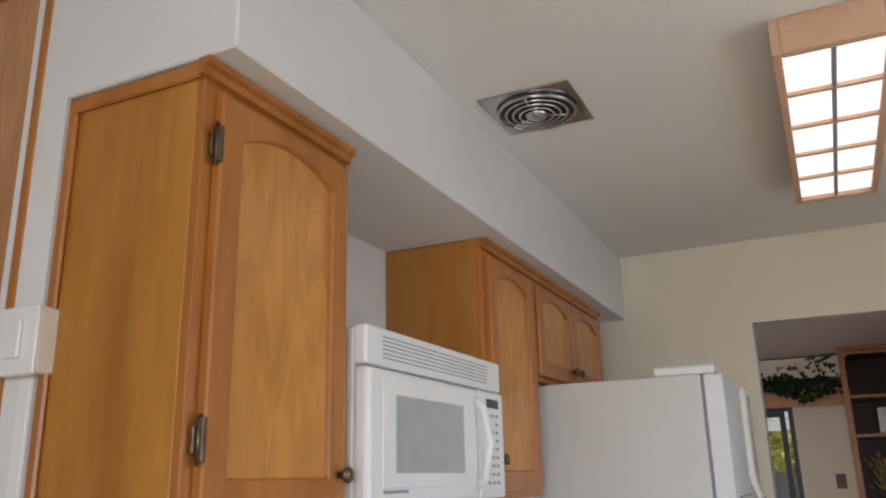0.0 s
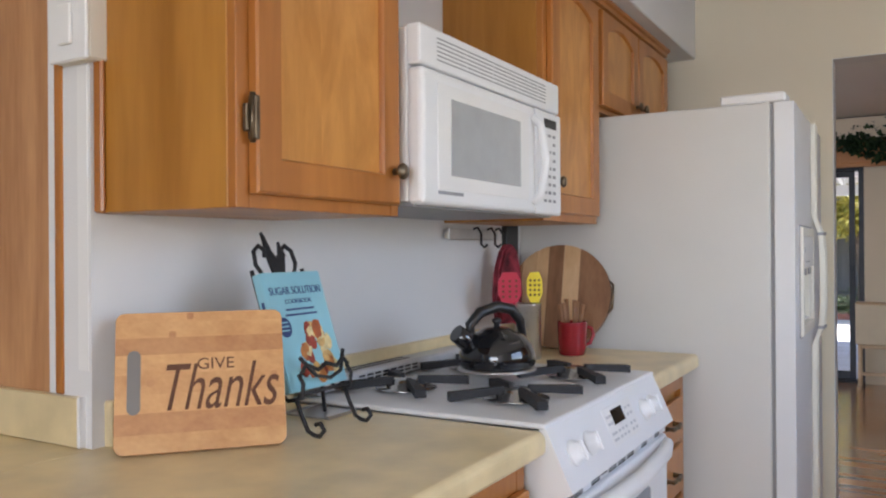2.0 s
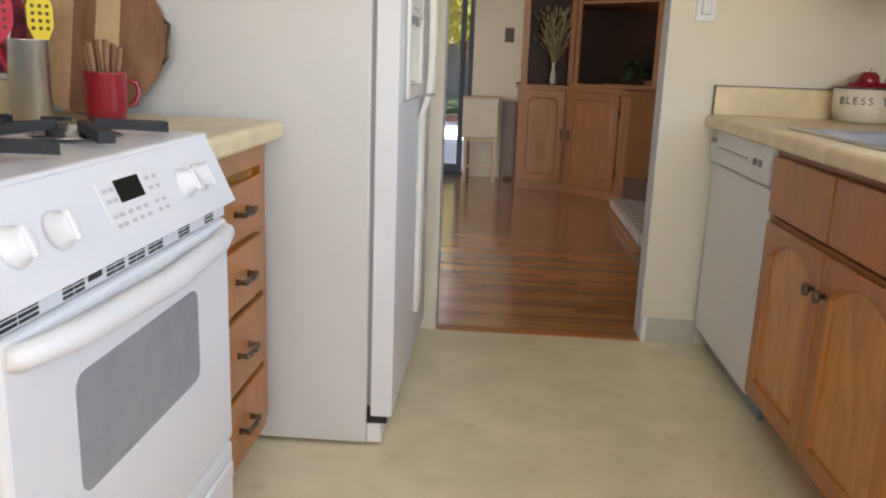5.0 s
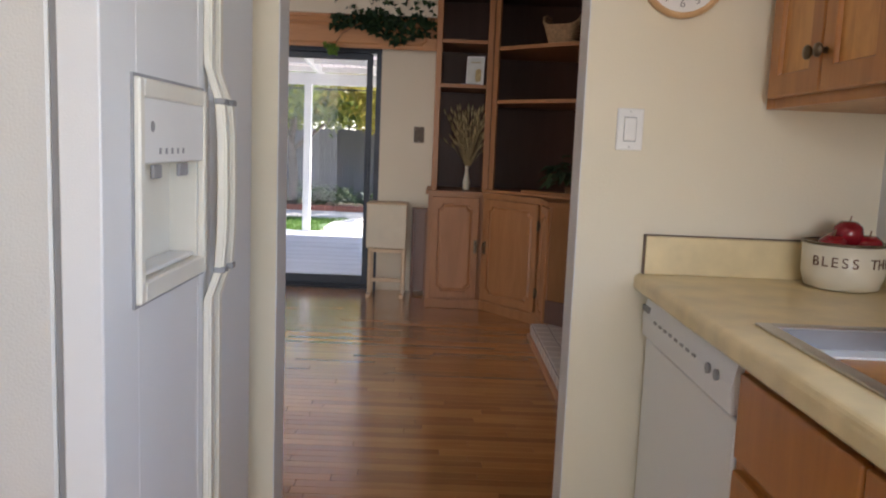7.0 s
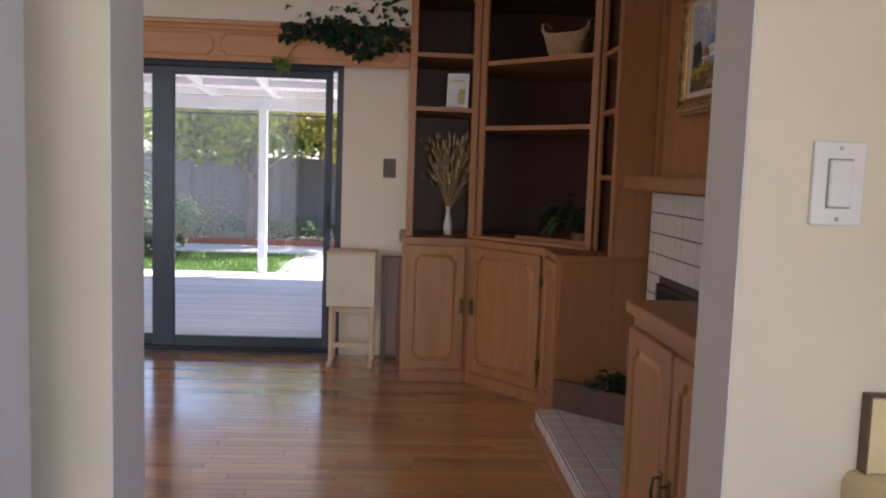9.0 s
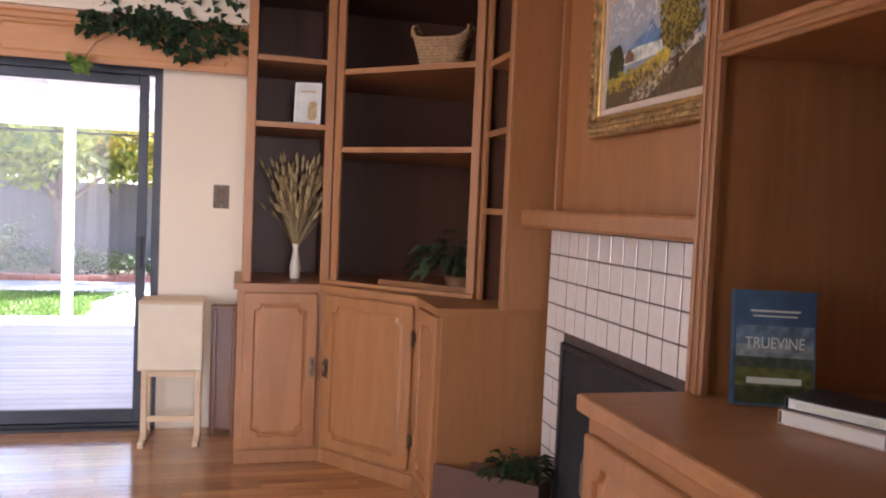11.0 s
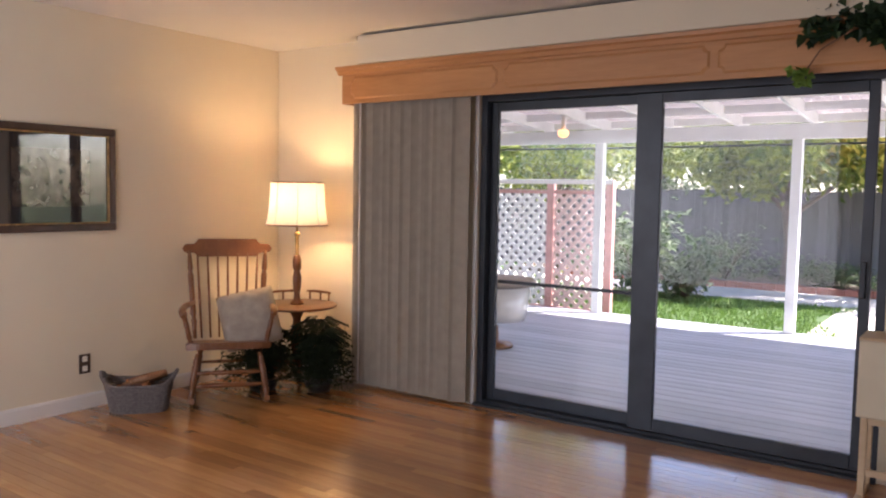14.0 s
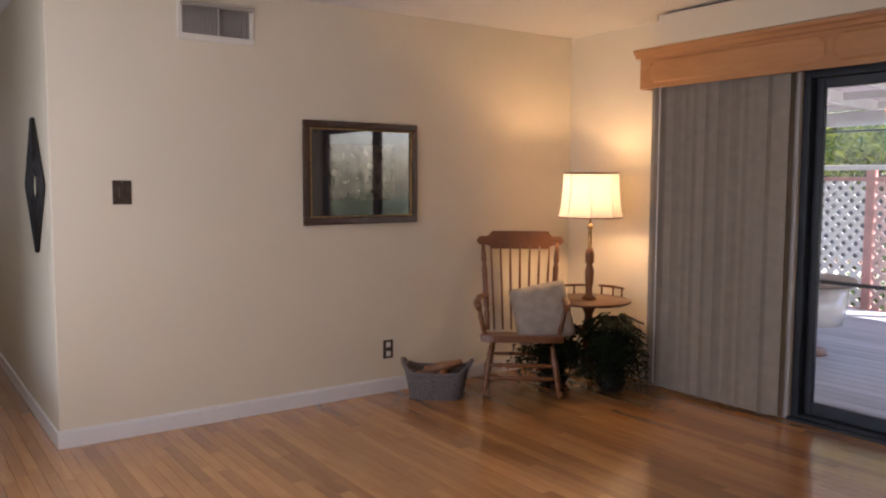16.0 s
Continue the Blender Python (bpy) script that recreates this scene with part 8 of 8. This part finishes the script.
# ---- patio and garden ----
M_PWHITE = paint("white_exterior_paint", (0.78, 0.78, 0.76), 0.6, 0.05, 5, 0.06, 60)
M_CORR = leafmat("translucent_corrugated_sheet", (0.50, 0.45, 0.44), (0.54, 0.49, 0.48), 0.13)
M_GRASS = paint("lawn_soil", (0.05, 0.09, 0.025), 0.95, 0.4, 12, 0.5, 40)
M_PATH = paint("pale_concrete", (0.55, 0.50, 0.43), 0.85, 0.12, 6, 0.2, 60)
M_BRICK = paint("red_brick", (0.34, 0.13, 0.085), 0.85, 0.2, 12, 0.2, 60)
M_FENCE = wood("weathered_fence", (0.13, 0.125, 0.13), (0.21, 0.205, 0.215), "z", 0.8, 5, 0, 0.9, 0.15)
M_LWHITE = paint("white_lattice_paint", (0.86, 0.85, 0.83), 0.6, 0.05, 5, 0.06, 60)
M_LPINK = paint("pale_pink_paint", (0.80, 0.60, 0.57), 0.7, 0.1, 8, 0.1, 60)
M_PINK = paint("faded_pink_paint", (0.62, 0.34, 0.31), 0.7, 0.1, 8, 0.1, 60)
DZ = -0.06
GZ = -0.32
structure("ground", B((-60, 60, YF + 0.15, 90, GZ - 0.3, GZ), bev=0), M_GRASS, "garden ground")
structure("path", B((-1.9, 6, 13.5, 19.5, GZ, GZ + 0.015), (-9, -1.9, 17.9, 19.5, GZ, GZ + 0.015), bev=0), M_PATH, "pale concrete path between the lawn and the flower bed")
dk = tagged(new("deck"), "weathered grey wooden deck under the patio cover", kind="structure")
DY1 = 13.40
bm = box(bmesh.new(), 0, 12.5, 0, 0.134, -0.03, 0, 0.004)
me = bpy.data.meshes.new("deck_board"); bm.to_mesh(me); bm.free(); me.materials.append(M_DECK)
nb = int((DY1 - (YF + 0.15)) / 0.141)
for k in range(nb):
    b = new("deck_board", me)
    b.parent = dk
    b.location = (-9.0 - 0.3 * ((k * 7) % 5), YF + 0.15 + k * 0.141, DZ)
part("deck_frame", B((-9.5, 3.3, YF + 0.15, DY1 - 0.04, GZ, DZ - 0.034), bev=0), M_DARKW, dk)

pc = thing("patio_cover", (-2.5, 11.0, DZ), "white painted patio cover with corrugated roof sheets", "patio cover")
BY = 13.28
for x in (-6.24, -4.0, -1.765, 0.47, 2.7):
    part("post", B((x - 0.05, x + 0.05, BY - 0.05, BY + 0.05, DZ, 2.01), bev=0.004), M_PWHITE, pc)
part("beam", B((-9.0, 3.5, BY - 0.04, BY + 0.04, 2.01, 2.17), bev=0.004), M_PWHITE, pc)
part("ledger", B((-9.0, 3.5, YF + 0.15, YF + 0.19, 2.44, 2.60), bev=0.003), M_PWHITE, pc)


def slope_z(y):
    return 2.60 - (y - YF - 0.15) * (2.60 - 2.29) / (BY - YF - 0.15)


for k in range(16):
    x = -8.6 + k * 0.775
    bm = bmesh.new()
    y0, y1 = YF + 0.19, BY + 0.45
    v = [bm.verts.new((x + dx, y, slope_z(y) + dz)) for y in (y0, y1) for dx, dz in ((-0.02, -0.125), (0.02, -0.125), (0.02, 0), (-0.02, 0))]
    for q in ((0, 1, 2, 3), (7, 6, 5, 4), (0, 4, 5, 1), (1, 5, 6, 2), (2, 6, 7, 3), (3, 7, 4, 0)):
        bm.faces.new([v[i] for i in q])
    bmesh.ops.recalc_face_normals(bm, faces=bm.faces)
    part("rafter", bm, M_PWHITE, pc)
for k in range(7):
    y = YF + 0.55 + k * 0.72
    z = slope_z(y)
    part("batten", B((-8.9, 3.4, y - 0.02, y + 0.02, z - 0.085, z - 0.002), bev=0.002), M_PWHITE, pc)
bm = bmesh.new()
prev = None
for i in range(620):
    x = -9.0 + i * 0.0202
    dz = 0.014 * math.sin(i * math.pi / 2)
    cur = [bm.verts.new((x, y, slope_z(y) + 0.02 + dz)) for y in (YF + 0.16, BY + 0.5)]
    if prev:
        bm.faces.new((prev[0], cur[0], cur[1], prev[1]))
    prev = cur
part("roof_sheet", bm, M_CORR, pc)
part("cable", tube(bmesh.new(), [(-9, BY + 0.1, 1.98), (-4, BY + 0.1, 1.955), (-1.6, BY + 0.1, 1.96), (-0.9, BY + 0.1, 1.965)], 0.012, 6), M_BLACK, pc, "dark sagging cable")
pl = thing("patio_light", (-3.92, 12.1, 2.06), "small round patio ceiling lamp, lit", "lamp")
part("base", lathe(bmesh.new(), [(0.025, 0.02), (0.025, 0.17), (0.05, 0.175), (0.05, 0.19)], (-3.92, 12.1, 2.06), 16), M_PWHITE, pl)
part("globe", lathe(bmesh.new(), [(0.01, -0.06), (0.045, -0.045), (0.06, -0.01), (0.05, 0.02)], (-3.92, 12.1, 2.06), 16), glow("warm_globe", (1.0, 0.42, 0.13), 0.8), pl)

# lattice screen
la = thing("lattice_fence", (-5.6, 13.75, GZ), "white and faded pink diamond lattice fence", "fence")
LX_0, LX_1, LZ0, LZ1, LYY = -8.6, -4.1, -0.12, 1.41, 13.75
stx = -4.90
for a, b, mt in ((LX_0, stx, M_LWHITE), (stx, LX_1, M_LPINK)):
    for layer, sgn in ((0, 1), (0.008, -1)):
        bm = bmesh.new()
        step = 0.146
        n_s = int((b - a + LZ1 - LZ0) / step) + 2
        for k in range(n_s):
            c = a - (LZ1 - LZ0) + k * step if sgn > 0 else a + k * step
            t0, t1 = 0.0, LZ1 - LZ0
            x_at = (lambda t, c=c: c + t) if sgn > 0 else (lambda t, c=c: c - t)
            lo_t = max(t0, a - c) if sgn > 0 else max(t0, c - b)
            hi_t = min(t1, b - c) if sgn > 0 else min(t1, c - a)
            if hi_t - lo_t < 0.02:
                continue
            h = 0.034
            v = [bm.verts.new((x_at(t) + s * h, LYY + layer + dy, LZ0 + t)) for t in (lo_t, hi_t) for s, dy in ((-1, 0), (1, 0), (1, 0.007), (-1, 0.007))]
            for q in ((0, 1, 5, 4), (1, 2, 6, 5), (2, 3, 7, 6), (3, 0, 4, 7)):
                bm.faces.new([v[i] for i in q])
        part("lattice_slat", bm, mt, la, kind="stuff")
for x in (stx, LX_1 + 0.04, -6.9):
    part("post", B((x - 0.05, x + 0.05, LYY - 0.03, LYY + 0.05, GZ, 1.58), bev=0.004), M_PINK, la)
part("top_rail", B((LX_0, LX_1 + 0.08, LYY - 0.035, LYY + 0.03, 1.52, 1.58), bev=0.003), M_PWHITE, la)
part("mid_rail", B((LX_0, LX_1, LYY - 0.02, LYY + 0.02, 1.39, 1.44), bev=0.003), M_PINK, la)
part("bottom_rail", B((LX_0, LX_1, LYY - 0.02, LYY + 0.02, -0.17, -0.11), bev=0.003), M_PINK, la)

# back fence
bf = thing("board_fence", (-2, 22.0, GZ), "weathered dark board fence behind the garden", "fence")
bm = box(bmesh.new(), 0, 0.1485, 0, 0.02, 0, 1.85, 0.002)
me = bpy.data.meshes.new("fence_board"); bm.to_mesh(me); bm.free(); me.materials.append(M_FENCE)
for k in range(130):
    b = new("fence_board", me)
    b.parent = bf
    b.location = (-14 + k * 0.15 + 2, random.uniform(-0.004, 0.004), random.uniform(-0.02, 0.02))
part("rail", B((-14, 5.5, 22.025, 22.07, 0.2, 0.29), (-14, 5.5, 22.025, 22.07, 1.1, 1.19), bev=0), M_FENCE, bf)

be = thing("brick_edging", (-2, 19.55, GZ), "row of red bricks edging the flower bed", "edging")
bm = box(bmesh.new(), 0, 0.215, 0, 0.10, 0, 0.13, 0.006)
me = bpy.data.meshes.new("brick"); bm.to_mesh(me); bm.free(); me.materials.append(M_BRICK)
for k in range(48):
    b = new("brick", me)
    b.parent = be
    b.location = (-6 + k * 0.225, random.uniform(-0.01, 0.01), random.uniform(-0.01, 0.005))
structure("flower_bed", B((-9, 8, 19.67, 21.9, GZ, GZ + 0.08), bev=0), paint("bed_soil", (0.07, 0.05, 0.035), 0.95, 0.3, 8, 0.4, 50), "dark soil flower bed")

# lawn blades
rng = random.Random(77)
bm = bmesh.new()
for k in range(30000):
    x, y = rng.uniform(-8, 4), rng.uniform(13.6, 17.9)
    if x > -1.8 - 0.25 * math.sin(y * 2):
        continue
    h = rng.uniform(0.03, 0.075)
    a = rng.random() * 6.28
    dx, dy = 0.012 * math.cos(a), 0.012 * math.sin(a)
    v = [bm.verts.new(c) for c in ((x - dx, y - dy, GZ), (x + dx, y + dy, GZ), (x + rng.uniform(-0.03, 0.03), y + rng.uniform(-0.03, 0.03), GZ + h))]
    bm.faces.new(v)
L_GRASS = leafmat("grass_blade", (0.06, 0.13, 0.02), (0.16, 0.27, 0.05))
solid("grass", bm, L_GRASS, "green lawn grass", "grass", kind="stuff")

L_TREE = leafmat("tree_leaf", (0.08, 0.13, 0.025), (0.34, 0.38, 0.06))
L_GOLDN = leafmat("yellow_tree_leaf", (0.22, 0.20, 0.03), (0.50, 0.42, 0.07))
L_SHRUB = leafmat("shrub_leaf", (0.035, 0.07, 0.025), (0.12, 0.18, 0.06))
# leaf colour lightened to paint in sunshine on the bushes' shaded side
L_SUNBUSH = leafmat("sun_painted_bush_leaf", (0.10, 0.15, 0.06), (0.46, 0.50, 0.28))
L_FLOW = leafmat("pale_blossom", (0.55, 0.42, 0.45), (0.78, 0.70, 0.68))
M_BARK = paint("grey_bark", (0.16, 0.12, 0.095), 0.9, 0.3, 10, 0.6, 30)


def tree(base, height, crown, n_limbs, n_leaf, mat, seed, label, droop=0.5, lsize=0.14, low=1.2):
    t = thing("tree", base, label, "tree")
    rg = random.Random(seed)
    b = Vector(base)
    bm = bmesh.new()
    top = b + Vector((0.15, -0.1, height * 0.55))
    tube(bm, [b, b + Vector((0.05, 0.02, height * 0.2)), b + Vector((-0.05, 0, height * 0.4)), top], [0.13, 0.10, 0.085, 0.06], 8)
    tips = []
    for k in range(n_limbs):
        a = 2 * math.pi * k / n_limbs + rg.uniform(-0.3, 0.3)
        r = crown * rg.uniform(0.45, 1.0)
        s = b + Vector((0, 0, height * rg.uniform(0.3, 0.55)))
        e = b + Vector((r * math.cos(a), r * math.sin(a), height * rg.uniform(0.6, 1.0)))
        m = (s + e) / 2 + Vector((0, 0, 0.25))
        tube(bm, [s, m, e], [0.05, 0.03, 0.012], 6)
        for q in range(4):
            tips.append(s + (e - s) * rg.uniform(0.35, 1.05) + Vector((rg.gauss(0, 0.35), rg.gauss(0, 0.35), rg.gauss(0.1, 0.25))))
    part("trunk", bm, M_BARK, t)
    bm = bmesh.new()
    for k in range(n_leaf):
        c = tips[k % len(tips)]
        p = c + Vector((rg.gauss(0, 0.17), rg.gauss(0, 0.17), rg.gauss(-0.08 * droop, 0.15) - droop * abs(rg.gauss(0, 0.16))))
        if p.z < low + 0.35 * abs(rg.gauss(0, 1)):
            continue
        leaf(bm, p, Vector((rg.uniform(-1, 1), rg.uniform(-1, 0.6), rg.uniform(-1.1, 0.35))), Vector((rg.uniform(-1, 1), -1, 0.4)), lsize * rg.uniform(0.7, 1.3), lsize * 0.5)
    part("crown", bm, mat, t)
    return t


tree((-3.2, 19.9, GZ), 4.2, 2.3, 13, 10500, L_TREE, 2, "leafy green fruit tree with drooping foliage", 0.9, 0.17)
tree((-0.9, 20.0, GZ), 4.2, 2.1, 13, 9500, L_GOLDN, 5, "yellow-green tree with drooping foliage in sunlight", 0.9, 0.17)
tree((-6.6, 17.2, GZ), 3.8, 2.0, 10, 5500, L_TREE, 9, "green tree behind the lattice fence", 0.7, 0.16)
tree((-9.8, 19.2, GZ), 4.6, 2.4, 10, 5500, L_SHRUB, 12, "tall dark green tree behind the fence", 0.6, 0.17)
tree((2.9, 20.6, GZ), 4.4, 2.3, 10, 5500, L_TREE, 15, "green tree at the end of the garden", 0.7, 0.17)

for bx_, by, hh, sd in ((-7.5, 25.5, 5.2, 71), (-4.2, 26.0, 4.8, 72), (-1.2, 25.2, 5.4, 73), (1.8, 25.8, 5.0, 74), (4.8, 25.0, 5.2, 75)):
    tree((bx_, by, GZ), hh, 2.6, 10, 3600, L_TREE if sd % 2 else L_SHRUB, sd, "leafy green tree in the neighbouring garden beyond the fence", 0.5, 0.26, 1.3)


def shrub(base, r, h, n, mat, seed, label, ls=0.09):
    t = thing("shrub", base, label, "shrub")
    rg = random.Random(seed)
    b = Vector(base)
    bs_, bm = bmesh.new(), bmesh.new()
    for k in range(14):
        a = rg.random() * 6.28
        e = b + Vector((r * 0.8 * math.cos(a), r * 0.8 * math.sin(a), h * rg.uniform(0.5, 1)))
        tube(bs_, [b, (b + e) / 2 + Vector((0, 0, 0.08)), e], [0.02, 0.012, 0.005], 5)
        for q in range(n // 14):
            p = b + (e - b) * rg.uniform(0.3, 1.1) + Vector((rg.gauss(0, r * 0.22), rg.gauss(0, r * 0.22), rg.gauss(0, h * 0.12)))
            p.z = max(p.z, b.z + 0.02)
            leaf(bm, p, Vector((rg.uniform(-1, 1), rg.uniform(-1, 1), rg.uniform(-0.4, 0.8))), Vector((0, -0.5, 1)), ls * rg.uniform(0.7, 1.3), ls * 0.45)
    part("stem", bs_, M_BARK, t, kind="stuff")
    part("foliage", bm, mat, t)
    return t


shrub((-4.9, 16.9, GZ), 0.6, 1.35, 900, L_SHRUB, 41, "dark strap-leaved shrub behind the patio post", 0.2)
shrub((-4.2, 17.3, GZ), 0.45, 0.8, 600, L_SHRUB, 48, "dark strap-leaved plant beside the lawn", 0.18)
# two bushes met only as a reflection in the framed picture
shrub((6.6, 12.6, GZ), 1.3, 2.5, 2400, L_SUNBUSH, 51, "tall leafy bush beside the deck, sunlight painted into its leaf colour", 0.13)
shrub((8.8, 14.6, GZ), 1.5, 2.8, 2400, L_SUNBUSH, 52, "tall leafy bush beside the deck, sunlight painted into its leaf colour", 0.13)
for k, x in enumerate((-10.5, -8.3, -6.2, -4.1, -2.0, 0.1, 2.2, 4.3)):
    shrub((x, 23.4 + 0.3 * (k % 2), GZ), 1.15, 2.7 + 0.3 * (k % 3), 1300, L_TREE if k % 2 else L_SHRUB, 80 + k, "tall leafy hedge bush behind the board fence", 0.2)
shrub((-2.5, 20.2, GZ + 0.08), 0.5, 0.5, 700, L_SHRUB, 42, "low green shrub in the flower bed")
shrub((-1.0, 20.3, GZ + 0.08), 0.5, 0.45, 700, L_SHRUB, 43, "low green shrub in the flower bed")
shrub((0.9, 19.95, GZ + 0.08), 0.6, 1.35, 1100, L_FLOW, 44, "tall shrub with pale pink blossoms in the sun")
shrub((2.2, 20.2, GZ + 0.08), 0.6, 1.1, 900, L_SHRUB, 45, "leafy shrub in the flower bed")
shrub((-5.2, 14.4, GZ), 0.5, 0.55, 700, L_SHRUB, 46, "low plants at the foot of the lattice fence")
shrub((-4.4, 20.3, GZ + 0.08), 0.6, 0.9, 900, L_SHRUB, 47, "leafy shrub in the flower bed")
rg = random.Random(61)
bm = bmesh.new()
for k in range(3800):
    x, y = rg.uniform(-8, 6), 19.72 + 2.2 * rg.random()
    hh = 0.34 + 0.16 * math.sin(x * 1.7 + y) + 0.1 * math.sin(x * 5.1)
    z = GZ + 0.08 + hh * rg.random()
    leaf(bm, Vector((x, y, z)), Vector((rg.uniform(-1, 1), rg.uniform(-1, 0.4), rg.uniform(-0.2, 0.9))), Vector((0, -0.5, 1)), 0.15 * rg.uniform(0.6, 1.3), 0.05)
solid("ground_cover", bm, L_SHRUB, "low green ground cover in the flower bed", "plants", kind="stuff")
solid("garden_stone", lathe(bmesh.new(), [(0.06, 0), (0.15, 0.05), (0.16, 0.12), (0.10, 0.20), (0.02, 0.23)], (-0.4, 19.9, GZ + 0.08), 12), M_PATH, "pale rounded garden stone in the flower bed", "stone")

# patio table with a draped cover
PT = (-3.86, 10.62, DZ)
ptb = thing("patio_table", PT, "low white-draped patio table with a round brown top on the deck", "table")
part("top", lathe(bmesh.new(), [(0.38, 0.585), (0.40, 0.60), (0.40, 0.63), (0.38, 0.645), (0.0001, 0.66)], PT, 32), paint("brown_wicker", (0.30, 0.24, 0.19), 0.8, 0.2, 30, 0.3, 90), ptb)
part("drape", lathe(bmesh.new(), [(0.30, 0.26), (0.32, 0.34), (0.35, 0.58)], PT, 32), M_TILE, ptb)
part("pedestal", lathe(bmesh.new(), [(0.20, 0.0), (0.18, 0.03), (0.06, 0.05), (0.05, 0.20)], PT, 20), M_CHAIR, ptb)


# ---- oak strip floor ----
fl = tagged(new("floor_family"), "varnished oak strip floor", kind="structure")
ROWW = 0.0572
rng = random.Random(3)
near, far = [], []
row = 0
y = YP + 0.047
while y < YF + 0.02:
    x = -9.0 + rng.uniform(-0.8, 0)
    xend = 1.62 if y > YQ else DR
    xbeg = -9.0 if y > YQ else DL
    while x < xend:
        w = rng.choice((0.45, 0.6, 0.75, 0.9, 1.1, 1.3))
        a, b = max(x, xbeg), min(x + w, xend)
        if b - a > 0.02 and not (a < XP and y > YH + 0.05 and b < XP):
            (near if (-2.6 < (a + b) / 2 < 0.8 and y < 7.2) else far).append((a, b, y))
        x += w
    y += ROWW
    row += 1
cache = {}
for a, b, y in near[:300]:
    key = round(b - a, 3)
    if key not in cache:
        bm = box(bmesh.new(), 0, b - a - 0.0012, 0, ROWW - 0.0012, -0.016, 0, 0.0008)
        me = bpy.data.meshes.new("plank"); bm.to_mesh(me); bm.free(); me.materials.append(M_OAK)
        cache[key] = me
    p = new("plank", cache[key])
    p.parent = fl
    p.location = (a, y, 0)
verts, faces = [], []
for a, b, y in near[300:] + far:
    i = len(verts)
    a1, b1, y1 = a, b - 0.0012, y + ROWW - 0.0012
    verts += [(a1, y, -0.016), (b1, y, -0.016), (b1, y1, -0.016), (a1, y1, -0.016), (a1, y, 0), (b1, y, 0), (b1, y1, 0), (a1, y1, 0)]
    faces += [(i + 4, i + 5, i + 6, i + 7), (i, i + 1, i + 5, i + 4), (i + 1, i + 2, i + 6, i + 5), (i + 2, i + 3, i + 7, i + 6), (i + 3, i, i + 4, i + 7)]
me = bpy.data.meshes.new("planks")
me.from_pydata(verts, [], faces)
M_OAK2 = M_OAK.copy()
M_OAK2.name = "oak_floor_joined"
nt = M_OAK2.node_tree
geo = nt.nodes.new("ShaderNodeNewGeometry")
for lk in list(nt.links):
    if lk.from_node.type == "OBJECT_INFO":
        to = lk.to_socket
        nt.links.remove(lk)
        nt.links.new(geo.outputs["Random Per Island"], to)
me.materials.append(M_OAK2)
pk = new("planks", me)
pk.parent = fl
tagged(pk, kind="stuff")
